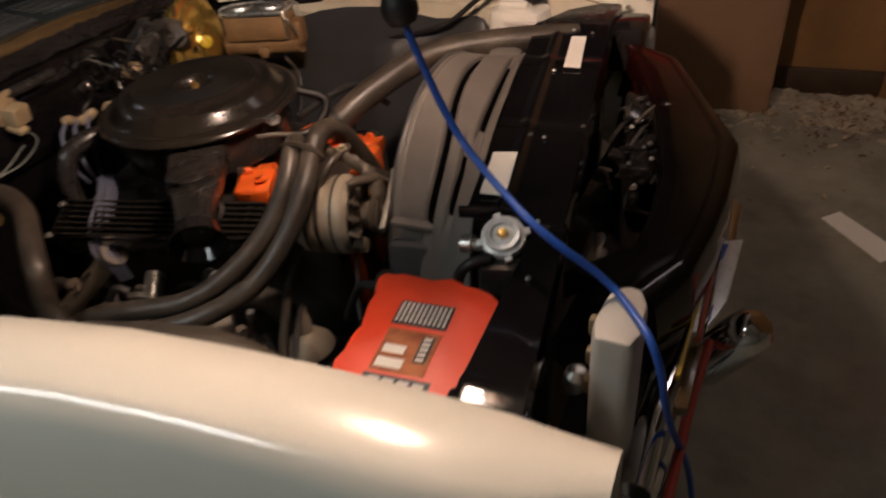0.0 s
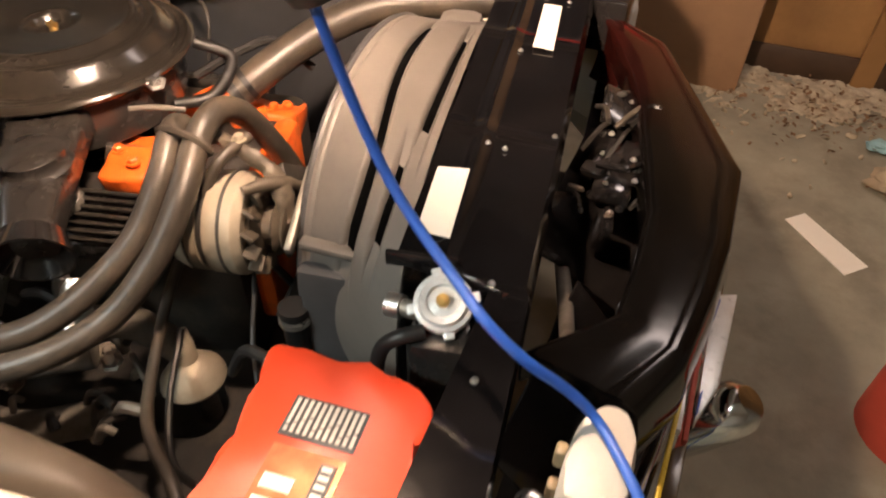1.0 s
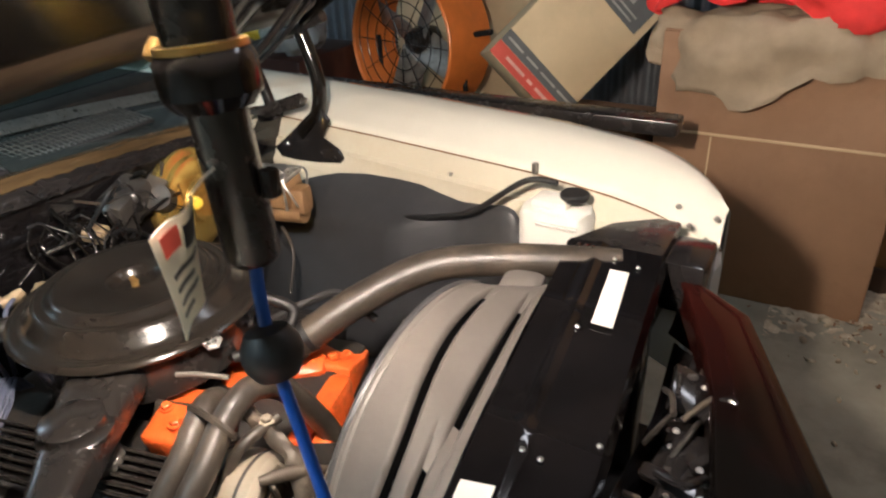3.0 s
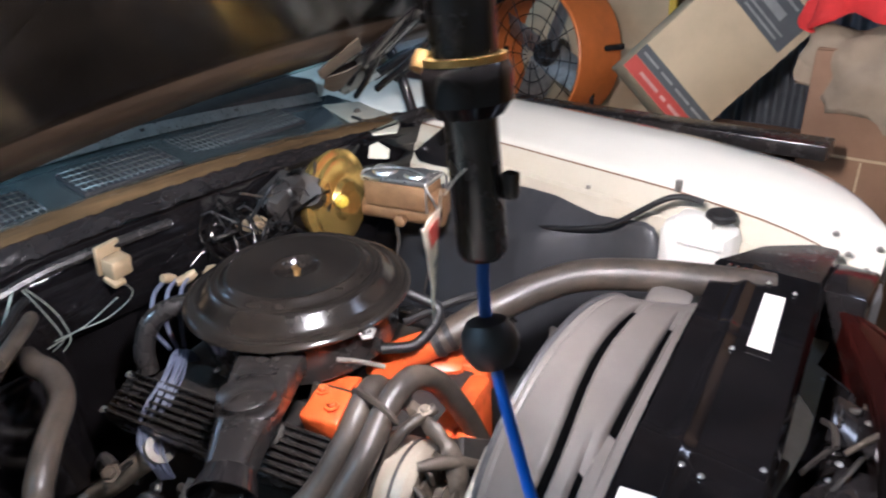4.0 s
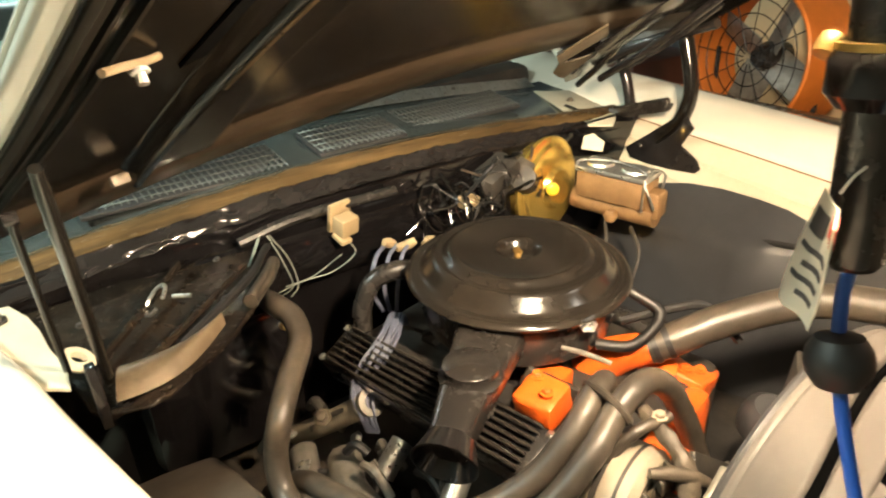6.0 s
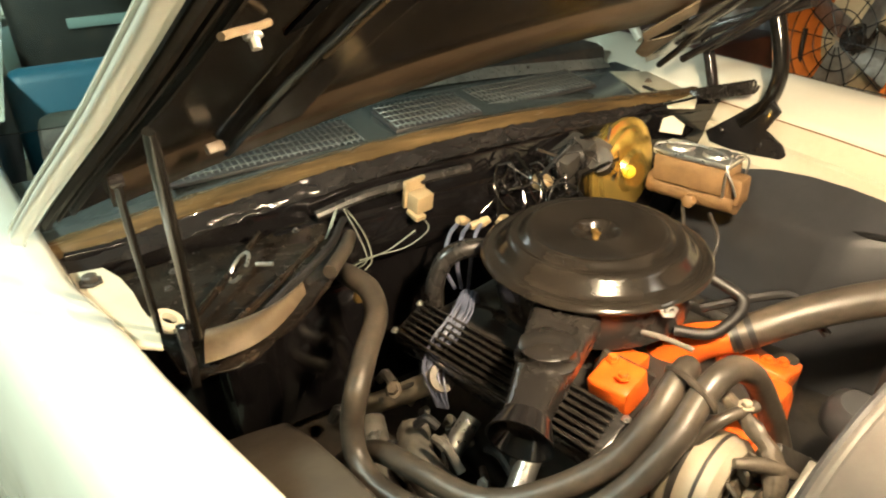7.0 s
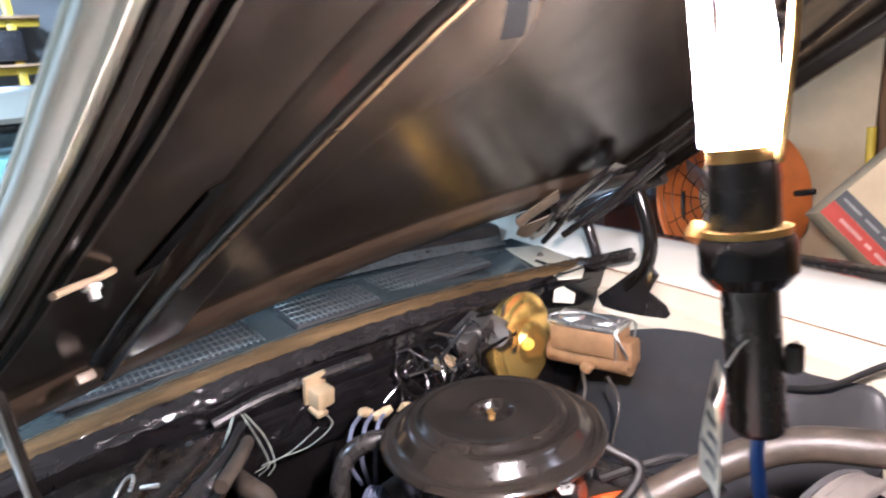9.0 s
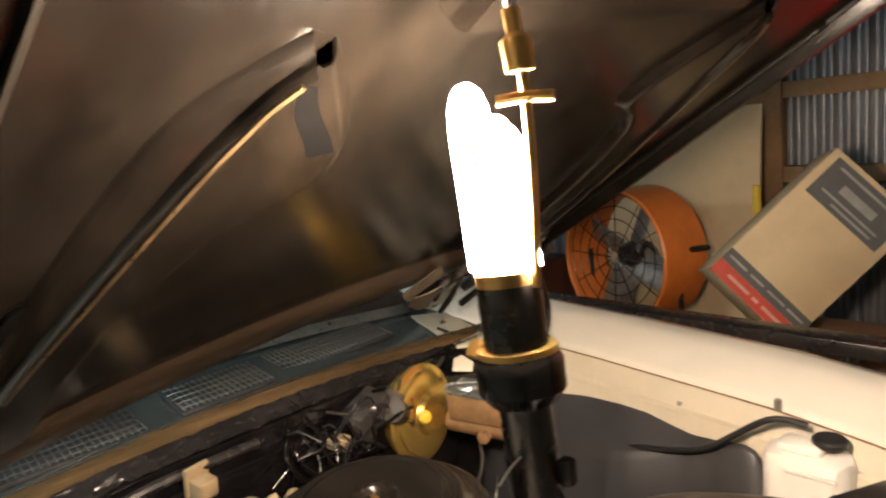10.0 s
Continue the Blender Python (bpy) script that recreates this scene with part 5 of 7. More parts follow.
bolt(ac, (-0.83, 1.07, 0.83), (0.4, -0.3, 1), 0.012)

# ---- hoses ----
def hose(pts, r, label, material=None, seg=16):
    return thing_of("hose", tube(B(), pts, r, seg), material or RUBBER, pts[0], label, "hose")


def thing_of(name, bm, material, base, label, category, group=""):
    return single(name, bm, material, base, label, category, group)


uh = thing("radiator_hose", (-0.8, 1.14, 0.75), "thick dusty black upper radiator hose", "hose")
part("hose_body", tube(B(), [(-0.800, 1.215, 0.733), (-0.775, 1.245, 0.750), (-0.712, 1.335, 0.797), (-0.62, 1.44, 0.838), (-0.50, 1.51, 0.850), (-0.34, 1.575, 0.850), (-0.28, 1.60, 0.845)], 0.0325, 20), RUBBER, uh)
part("clamp", tube(B(), [(-0.795, 1.220, 0.736), (-0.788, 1.228, 0.741)], 0.0355, 20), RUBBER_DARK, uh)
part("clamp", tube(B(), [(-0.780, 1.238, 0.747), (-0.773, 1.246, 0.752)], 0.0350, 20), RUBBER_DARK, uh)

hs = thing("heater_hoses", (-0.66, 0.91, 0.86), "pair of dusty grey heater hoses strapped together", "hoses")
part("hose_body", tube(B(), [(-0.735, 0.99, 0.74), (-0.700, 0.970, 0.82), (-0.675, 0.937, 0.862), (-0.660, 0.90, 0.866), (-0.648, 0.845, 0.832), (-0.66, 0.775, 0.77), (-0.71, 0.685, 0.715), (-0.77, 0.625, 0.69), (-0.88, 0.585, 0.675), (-0.98, 0.560, 0.645), (-1.07, 0.53, 0.56), (-1.12, 0.52, 0.46)], 0.0195, 14), RUBBER, hs)
part("hose_body", tube(B(), [(-0.590, 1.10, 0.66), (-0.605, 1.070, 0.75), (-0.618, 1.025, 0.838), (-0.622, 0.980, 0.878), (-0.620, 0.940, 0.884), (-0.617, 0.90, 0.866), (-0.602, 0.835, 0.832), (-0.612, 0.765, 0.77), (-0.65, 0.69, 0.71), (-0.71, 0.615, 0.685), (-0.80, 0.56, 0.668), (-0.885, 0.524, 0.660), (-0.952, 0.516, 0.674), (-0.982, 0.523, 0.720), (-0.985, 0.538, 0.780), (-1.035, 0.580, 0.808), (-1.115, 0.640, 0.820), (-1.170, 0.655, 0.838), (-1.222, 0.647, 0.842), (-1.30, 0.66, 0.810), (-1.45, 0.69, 0.74)], [0.0195] * 8 + [0.0205, 0.0215, 0.0215, 0.0215, 0.021], 14), RUBBER, hs)
bm = B()
loop = [V((-0.638, 0.902, 0.866)) + V((1.0, -0.1, 0.0)).normalized() * 0.045 * math.cos(a) + V((0.0, -0.35, 0.9)).normalized() * 0.023 * math.sin(a) for a in (2 * math.pi * k / 24 for k in range(25))]
tube(bm, loop, 0.0055, 6, 2)
part("strap", bm, RUBBER, hs, "grey rubber strap")
hose([(-0.575, 0.965, 0.852), (-0.592, 0.90, 0.835), (-0.62, 0.84, 0.745), (-0.655, 0.80, 0.65), (-0.615, 0.70, 0.62), (-0.555, 0.61, 0.62), (-0.47, 0.55, 0.62), (-0.42, 0.50, 0.60)], 0.0088, "thin dusty grey hose beside the alternator", RUBBER, 10)
hose([(-0.66, 0.80, 0.56), (-0.62, 0.70, 0.52), (-0.56, 0.62, 0.50), (-0.46, 0.58, 0.55)], 0.006, "thin black wire loom under the alternator", RUBBER_DARK, 8)
hose([(-0.60, 0.94, 0.68), (-0.54, 0.86, 0.66), (-0.50, 0.78, 0.62), (-0.46, 0.72, 0.56)], 0.004, "thin black wire beside the fan shroud", RUBBER_DARK, 8)
hose([(-0.86, 1.20, 0.77), (-0.80, 1.27, 0.80), (-0.76, 1.33, 0.80), (-0.70, 1.36, 0.74)], 0.009, "thin black vacuum hose behind the water outlet", RUBBER_DARK, 8)

# ---- alternator ----
AX = V((0.97, 0.22, 0.02)).normalized()
A0 = V((-0.655, 0.882, 0.735))
alt = thing("alternator", A0 - V((0, 0, 0.09)), "dull alloy alternator with a finned pulley", "alternator")
part("rear_case", lathe(B(), [(0.0, -0.012), (0.052, -0.01), (0.070, 0.004), (0.076, 0.02), (0.076, 0.046), (0.0, 0.046)], A0, AX, 40), TAN_ALLOY, alt, "pale tan cast case")
part("stator", lathe(B(), [(0.0, 0.045), (0.072, 0.045), (0.072, 0.060), (0.0, 0.060)], A0, AX, 40), BLACK_DUSTY, alt)
part("front_case", lathe(B(), [(0.0, 0.058), (0.078, 0.058), (0.079, 0.10), (0.070, 0.112), (0.0, 0.112)], A0, AX, 40), TAN_ALLOY, alt, "pale tan cast case")
s1 = AX.cross(V((0, 0, 1))).normalized()
s2 = s1.cross(AX)
blade = finish("fan_blade", box(B(), (0, 0, 0), (0.022, 0.006, 0.028), 0.002, pose(0, 0, 0, 0, 0, 30), 1), CAST_DARK)
part("case_seam", lathe(B(), [(0.0795, 0.080), (0.0802, 0.081), (0.0802, 0.084), (0.0795, 0.085)], A0, AX, 40), BLACK_DUSTY, alt)
part("case_seam", lathe(B(), [(0.0765, 0.026), (0.0772, 0.027), (0.0772, 0.029), (0.0765, 0.030)], A0, AX, 40), BLACK_DUSTY, alt)
hub = part("pulley", lathe(B(), [(0.0, 0.112), (0.052, 0.112), (0.056, 0.120), (0.03, 0.128), (0.03, 0.14), (0.045, 0.148), (0.034, 0.156), (0.046, 0.164), (0.014, 0.166), (0.014, 0.178), (0, 0.18)], A0, AX, 32), CAST_DARK, alt, "greasy steel pulley")
for k in range(14):
    a = 2 * math.pi * k / 14
    r = s1 * math.cos(a) + s2 * math.sin(a)
    m = Matrix([[AX[i], AX.cross(r)[i], r[i], 0] for i in range(3)] + [[0, 0, 0, 1]])
    piece("fan_blade", blade, hub, A0 + AX * 0.124 + r * 0.062, m)
bm = tube(B(), [A0 + V(p) for p in ((-0.035, 0.085, 0.085), (0.01, 0.075, 0.105), (0.06, 0.066, 0.108), (0.11, 0.058, 0.095), (0.15, 0.045, 0.06), (0.16, 0.03, 0.02))], [0.011, 0.014, 0.010, 0.013, 0.015, 0.011], 10)
for v in bm.verts:
    v.co = wobble(v.co, 45, 0.006)
part("bracket", bm, CAST_DARK, alt, "worn cast bracket")
bm = tube(B(), [A0 + V(p) for p in ((0.115, 0.0, 0.085), (0.135, 0.03, 0.082), (0.15, 0.055, 0.07), (0.15, 0.09, 0.04))], [0.007, 0.011, 0.010, 0.007], 10)
part("bracket", bm, CAST_DARK, alt, "worn cast bracket")
bolt(alt, A0 + V((0.075, 0.066, 0.120)), (0, 0, 1), 0.008, TAN_ALLOY)
bolt(alt, A0 + V((0.005, 0.075, 0.118)), (0, 0, 1), 0.007, TAN_ALLOY)
part("bracket_rod", tube(B(), [A0 + V((-0.062, 0.122, 0.106)), A0 + V((-0.10, 0.10, 0.114)), A0 + V((-0.135, 0.082, 0.114))], 0.0045, 8), GREY_ALLOY, alt)
part("adjuster", box(B(), A0 + V((0.17, 0.05, 0.03)), (0.012, 0.14, 0.02), 0.004, pose(0, 0, 0, 25, 0, 10)), GREY_ALLOY, alt)

# ---- radiator, shroud ----
rad = thing("radiator", (-0.22, 1.15, 0.36), "black radiator behind the support panel", "radiator")
part("core", box(B(), (-0.235, 1.17, 0.60), (0.06, 0.80, 0.48), 0.006, pose(0, 0, 0, 0, 0, 10.5)), BLACK_DUSTY, rad)
part("side_tank", box(B(), (-0.185, 0.745, 0.60), (0.08, 0.085, 0.48), 0.02, pose(0, 0, 0, 0, 0, 10.5)), BLACK_SATIN, rad)
part("filler_neck", lathe(B(), [(0.022, -0.05), (0.024, 0.0), (0.030, 0.004), (0.0, 0.006)], (-0.19, 0.751, 0.847), (0, 0, 1), 24), STEEL, rad)
cap = lathe(B(), [(0.0, 0.012), (0.006, 0.012), (0.008, 0.008), (0.017, 0.006), (0.019, 0.011), (0.026, 0.012), (0.0285, 0.006), (0.033, 0.004), (0.0335, -0.010), (0.030, -0.012), (0.0, -0.012)], (-0.19, 0.751, 0.864), (0, 0, 1), 40)
for a in (0.5, 2.1, 3.64, 5.2):
    box(cap, (-0.19 + 0.034 * math.cos(a), 0.751 + 0.034 * math.sin(a), 0.862), (0.014, 0.012, 0.007), 0.002, pose(0, 0, 0, 0, 0, math.degrees(a)))
CAP = V((-0.19, 0.751, 0.862))
tilt = Matrix.Translation(CAP) @ Matrix.Rotation(radians(28), 4, "X") @ Matrix.Rotation(radians(6), 4, "Y") @ Matrix.Translation(-CAP)
bmesh.ops.transform(cap, matrix=tilt, verts=cap.verts)
cap = part("radiator_cap", cap, ZINC_WHITE, rad, "bright zinc radiator cap")
rivet = lathe(B(), [(0.0, 0.017), (0.007, 0.016), (0.008, 0.011), (0, 0.011)], (-0.19, 0.751, 0.864), (0, 0, 1), 14)
bmesh.ops.transform(rivet, matrix=tilt, verts=rivet.verts)
part("rivet", rivet, BRASS, cap, "brass rivet")
tube(bm := B(), [(-0.215, 0.742, 0.848), (-0.255, 0.745, 0.842)], 0.010, 12)
stub = part("overflow_stub", bm, GREY_ALLOY, rad)
tube(bm := B(), [(-0.236, 0.744, 0.845), (-0.254, 0.745, 0.842)], 0.014, 16)
part("clamp", bm, STEEL, stub, "bright hose clamp")
hose([(-0.20, 0.72, 0.845), (-0.225, 0.705, 0.84), (-0.245, 0.70, 0.815), (-0.25, 0.69, 0.76), (-0.25, 0.68, 0.68)], 0.009, "thin black overflow hose below the radiator cap", RUBBER_DARK, 10)
part("bracket", box(B(), (-0.236, 0.800, 0.866), (0.085, 0.008, 0.020), 0.002, pose(0, 0, 0, 0, 0, 10)), BLACK_GLOSS, rad)

SC, SR = V((0, 1.20, 0.615)), 0.312


def shroud_ring(u, a):
    """The shroud from its rear rim (u=0) to the radiator (u=1), at angle a from straight up, near side positive."""
    rx = -0.475
    y0, z0 = SC.y - SR * math.sin(a), SC.z + SR * math.cos(a)
    c, s = math.cos(a), math.sin(a)
    k2 = (abs(c) ** 3.2 + abs(s) ** 3.2) ** (-1 / 3.2)
    y1, z1 = 1.195 - 0.40 * s * k2, 0.61 + 0.262 * c * k2
    w = u**1.3
    y, z = y0 + (y1 - y0) * w, z0 + (z1 - z0) * w
    x1 = sup(min(1.6, max(0.8, y)), 0) - 0.004
    return V((rx + (x1 - rx) * u, y, z))


def lean(d):
    return 0.06 * max(0, (d - 20) / 60)


def louvre(k, d):
    """Where louvre k runs, from the rim to the radiator, at d degrees."""
    return (0.40 + 0.13 * math.exp(-(((d - 38) / 24) ** 2)), 0.865, 0.77 - 0.0045 * max(0, d - 40), 0.09)[k]


def shroud_at(u, v):
    d = -72 + 186 * v
    a = radians(d)
    p = shroud_ring(min(1.0, u + lean(d) * math.sin(math.pi * u)), a)
    inward = (V((p.x, SC.y, SC.z)) - p).normalized()
    g = 0.0
    for k, lo, hi, wd in ((0, -30, 74, 0.072), (1, -30, 36, 0.066), (2, 24, 66, 0.060), (3, -70, 90, 0.016)):
        t = abs(u - louvre(k, d)) / wd
        fade = max(0.0, min(1, (hi - d) / 16, (d - lo) / 12))
        g = max(g, min(1.0, max(0.0, (1 - t) / 0.22)) * fade)
    return p + inward * 0.012 * g


sh = thing("fan_shroud", (-0.36, 1.2, 0.36), "dusty grey plastic fan shroud with louvre slots", "fan shroud")
part("shroud_body", sheet(B(), shroud_at, 150, 150, 0.004), SHROUD, sh, "", 50)
# Shade of the louvre openings, as black sheets just below the surface.
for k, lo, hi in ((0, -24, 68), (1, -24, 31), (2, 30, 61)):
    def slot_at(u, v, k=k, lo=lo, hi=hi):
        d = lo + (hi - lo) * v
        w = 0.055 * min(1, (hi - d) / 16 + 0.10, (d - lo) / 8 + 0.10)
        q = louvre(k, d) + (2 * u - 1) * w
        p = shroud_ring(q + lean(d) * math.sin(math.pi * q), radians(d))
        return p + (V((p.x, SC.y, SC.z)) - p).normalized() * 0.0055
    part("slot", sheet(B(), slot_at, 3, 40, -0.002), SHADE_BLACK, sh, "louvre slot, its shade a black sheet", 60)
rim = [shroud_ring(0.0, radians(-72 + 186 * k / 24)) for k in range(25)]
part("rim", tube(B(), rim, 0.007, 8, 3), SHROUD_DARK, sh)
part("lower_side", box(B(), (-0.36, 0.88, 0.55), (0.20, 0.03, 0.34), 0.01, pose(0, 0, 0, 0, 0, 8)), SHROUD_DARK, sh)
part("ledge", box(B(), (-0.37, 0.885, 0.752), (0.17, 0.022, 0.014), 0.005, pose(0, 0, 0, 0, 4, 6)), SHROUD, sh)
part("boss", box(B(), (-0.42, 1.455, 0.825), (0.09, 0.09, 0.07), 0.025, pose(0, 0, 0, 0, 0, 10)), SHROUD, sh)
for y in (0.93, 1.03):
    part("rib", box(B(), (-0.30, y - 0.06, 0.60), (0.012, 0.02, 0.30), 0.004), SHROUD_DARK, sh)

# ---- battery ----
bturn = pose(0, 0, 0, 0, 0, 4)
bat = thing("battery", (-0.245, 0.55, 0.62), "orange red topped car battery with black labels", "battery")
part("tray", box(B(), (-0.245, 0.545, 0.60), (0.24, 0.27, 0.03), 0.008, bturn), BLACK_DUSTY, bat)
part("case", box(B(), (-0.245, 0.548, 0.715), (0.135, 0.185, 0.21), 0.018, bturn), RUBBER_DARK, bat, "black case")
bm = slab(B(), [(-0.086, -0.125), (0.092, -0.125), (0.100, -0.108), (0.088, -0.090), (0.082, -0.075), (0.096, -0.058), (0.104, -0.038), (0.099, -0.013), (0.084, 0.004), (0.080, 0.019), (0.093, 0.035), (0.100, 0.057), (0.093, 0.080), (0.074, 0.097), (0.046, 0.106), (0.014, 0.100), (-0.018, 0.101), (-0.060, 0.107), (-0.094, 0.111), (-0.101, 0.095), (-0.095, 0.066), (-0.079, 0.039), (-0.074, 0.010), (-0.087, -0.011), (-0.090, -0.030), (-0.084, -0.057), (-0.078, -0.078), (-0.090, -0.100)],
          0.800, 0.838, 0.010, Matrix.Translation((-0.245, 0.555, 0)) @ bturn)
btop = part("cover", bm, BATTERY_RED, bat, "moulded orange red cover")


def on_bat(x, y, w, h, material, dz, name, label="", parent=None):
    m = Matrix.Translation((-0.245, 0.548, 0)) @ bturn @ Matrix.Translation((x + 0.008, y, 0))
    return part(name, slab(B(), [(-w / 2, -h / 2), (w / 2, -h / 2), (w / 2, h / 2), (-w / 2, h / 2)], 0.8385, 0.8392 + dz, 0, m), material, parent or btop, label)


lab = on_bat(-0.010, 0.035, 0.078, 0.046, INK, 0, "label", "black printed label")
for k in range(11):
    cut = 0.006 + 0.012 * ((k * 5) % 4) / 3
    on_bat(-0.044 + 0.0068 * k, 0.035 - 0.019 + cut / 2 + 0.001, 0.0034, cut, INK_WHITE, 0.0012, "print", "", btop)
    on_bat(-0.044 + 0.0068 * k, 0.035 + cut / 2 + 0.002, 0.0034, 0.036 - cut, INK_WHITE, 0.0012, "print", "", btop)
# Orange-pale metallic base: the lamp's reflection is put into this label's colour.
lab = on_bat(-0.010, -0.035, 0.074, 0.076, mat("lamp_washed_label", (0.80, 0.27, 0.13), 0.14, 0.5, var=0.4, scale=30, bump=0.03), 0, "label", "red printed label, lamp reflection in its colour, with pale blocks")
on_bat(-0.024, -0.058, 0.036, 0.016, PAPER, 0.0012, "print")
on_bat(-0.026, -0.034, 0.030, 0.014, PAPER, 0.0012, "print")
on_bat(0.013, -0.028, 0.016, 0.046, INK, 0.0012, "print")
for k in range(5):
    on_bat(0.013, -0.046 + 0.009 * k, 0.010, 0.005, INK_WHITE, 0.002, "print")
lab = on_bat(-0.005, -0.096, 0.09, 0.036, INK, 0, "label", "black printed label")
for k in range(4):
    on_bat(-0.034 + 0.020 * k, -0.092, 0.014, 0.016, INK_WHITE, 0.0012, "print")
bolt(bat, (-0.345, 0.64, 0.815), (-1, 0.3, 0), 0.009)
part("cable", tube(B(), [(-0.352, 0.645, 0.815), (-0.40, 0.66, 0.79), (-0.45, 0.68, 0.70), (-0.50, 0.74, 0.62)], 0.007, 8), RUBBER_DARK, bat)

# ---- bell-shaped valve by the near side ----
hv = thing("smog_valve", (-0.645, 0.79, 0.44), "dull grey bell shaped valve with a short stem", "valve")
part("bell", lathe(B(), [(0.0, 0.0), (0.052, 0.0), (0.056, 0.008), (0.053, 0.020), (0.036, 0.040), (0.024, 0.052), (0.0, 0.056)], (-0.650, 0.780, 0.450), (-0.1, 0.05, 1), 28), TAN_ALLOY, hv)
part("stem", tube(B(), [(-0.652, 0.782, 0.490), (-0.660, 0.790, 0.520), (-0.674, 0.802, 0.548)], [0.019, 0.018, 0.015], 14), TAN_ALLOY, hv)
part("post", tube(B(), [(-0.645, 0.785, 0.34), (-0.645, 0.785, 0.48)], 0.02, 12), BLACK_DUSTY, hv)
pump = thing("power_steering_pump", (-0.47, 0.83, 0.42), "black power steering pump below the alternator", "pump")
part("can", lathe(B(), [(0, 0), (0.045, 0), (0.05, 0.02), (0.05, 0.09), (0.03, 0.11), (0, 0.11)], (-0.47, 0.83, 0.42), (0, 0, 1), 24), BLACK_SATIN, pump)
part("neck", lathe(B(), [(0.02, 0.1), (0.02, 0.2), (0.024, 0.205), (0.024, 0.22), (0.0, 0.222)], (-0.47, 0.84, 0.42), (0, 0.05, 1), 18), RUBBER_DARK, pump)
part("ring", lathe(B(), [(0.021, 0.19), (0.0255, 0.19), (0.0255, 0.2), (0.021, 0.2)], (-0.47, 0.84, 0.42), (0, 0.05, 1), 18), STEEL, pump)

# ---- brake booster and master cylinder ----
bo = thing("brake_booster", (-1.44, 1.54, 0.80), "yellow zinc plated brake booster on the firewall", "brake booster")
BX = V((0.95, 0.20, 0.05)).normalized()
part("drum", lathe(B(), [(0.0, -0.02), (0.10, -0.02), (0.125, 0.0), (0.128, 0.03), (0.141, 0.034), (0.141, 0.044), (0.130, 0.048), (0.122, 0.050), (0.117, 0.062), (0.104, 0.066), (0.062, 0.070), (0.052, 0.085), (0.0, 0.085)], (-1.47, 1.535, 0.79), BX, 56), GOLD, bo, "", 50)
part("check_valve", lathe(B(), [(0.018, 0.0), (0.018, 0.01), (0.011, 0.014), (0.011, 0.022), (0.0, 0.024)], (-1.365, 1.50, 0.815), (0.9, -0.4, 0.1), 14), YELLOW, bo, "yellow rubber grommet")
part("pushrod_shell", lathe(B(), [(0, -0.12), (0.11, -0.12), (0.12, -0.09), (0.12, -0.02), (0, -0.02)], (-1.45, 1.54, 0.79), BX, 40), BLACK_DUSTY, bo)
mc = thing("master_cylinder", (-1.27, 1.62, 0.74), "rusty cast iron brake master cylinder with a wire bail", "master cylinder")
mt = pose(0, 0, 0, 0, 0, 14)
M0 = V((-1.255, 1.632, 0.812))
bm = box(B(), M0 + V((0, 0, 0.012)), (0.20, 0.095, 0.075), 0.010, mt)
tube(bm, [M0 + mt @ V((-0.12, 0, -0.045)), M0 + mt @ V((0.12, 0, -0.045))], 0.034, 18)
box(bm, M0 + mt @ V((0.11, 0, -0.012)), (0.05, 0.06, 0.075), 0.012, mt)
for v in bm.verts:
    v.co = wobble(v.co, 14, 0.002)
body = part("body", bm, CAST_BROWN, mc)
part("lid", box(B(), M0 + V((0, 0, 0.056)), (0.205, 0.10, 0.016), 0.006, mt), STEEL, mc, "bright pressed steel lid")
for k in (-0.05, 0.05):
    part("dome", lathe(B(), [(0.038, 0.0), (0.034, 0.008), (0.0, 0.011)], M0 + mt @ V((k, 0, 0.063)), (0, 0, 1), 24), STEEL, mc)
part("bail_wire", tube(B(), [M0 + mt @ V(p) for p in ((0.10, -0.055, -0.02), (0.10, -0.055, 0.05), (0.09, -0.03, 0.075), (0.0, 0.0, 0.078), (-0.09, -0.03, 0.075), (-0.10, -0.05, 0.06))], 0.003, 6), STEEL, mc)
part("bail_wire", tube(B(), [M0 + mt @ V(p) for p in ((0.10, 0.055, -0.02), (0.11, 0.05, 0.05), (0.10, 0.0, 0.075), (0.10, -0.05, 0.055), (0.12, -0.056, 0.02), (0.13, -0.05, -0.01))], 0.003, 6), STEEL, mc)
part("nut", lathe(B(), [(0.018, 0), (0.018, 0.02), (0.012, 0.024), (0, 0.024)], M0 + mt @ V((0.02, -0.05, -0.05)), mt @ V((0, -1, 0)), 6), CAST_BROWN, mc)
for k, (p, q) in enumerate((((-1.17, 1.60, 0.74), (-1.10, 1.52, 0.60)), ((-1.24, 1.58, 0.74), (-1.22, 1.50, 0.60)))):
    hose([p, ((p[0] + q[0]) / 2 + 0.03, (p[1] + q[1]) / 2, 0.70), q], 0.005, "thin dark brake line below the master cylinder", BLACK_DUSTY, 8)

# ---- wiper motor and wiring on the firewall ----
wm = thing("wiper_motor", (-1.45, 1.33, 0.84), "dusty dark wiper motor among loose wiring on the firewall", "wiper motor")
part("body", box(B(), (-1.43, 1.36, 0.86), (0.08, 0.12, 0.09), 0.015, pose(0, 0, 0, 20, 10, 10)), BLACK_DUSTY, wm)
part("can", lathe(B(), [(0, 0), (0.035, 0), (0.04, 0.01), (0.04, 0.08), (0.03, 0.09), (0, 0.09)], (-1.44, 1.30, 0.85), (0.3, 0.9, 0.3), 20), BLACK_SATIN, wm)
part("plate", box(B(), (-1.40, 1.42, 0.88), (0.05, 0.06, 0.016), 0.004, pose(0, 0, 0, 40, 20, 20)), BLACK_DUSTY, wm)
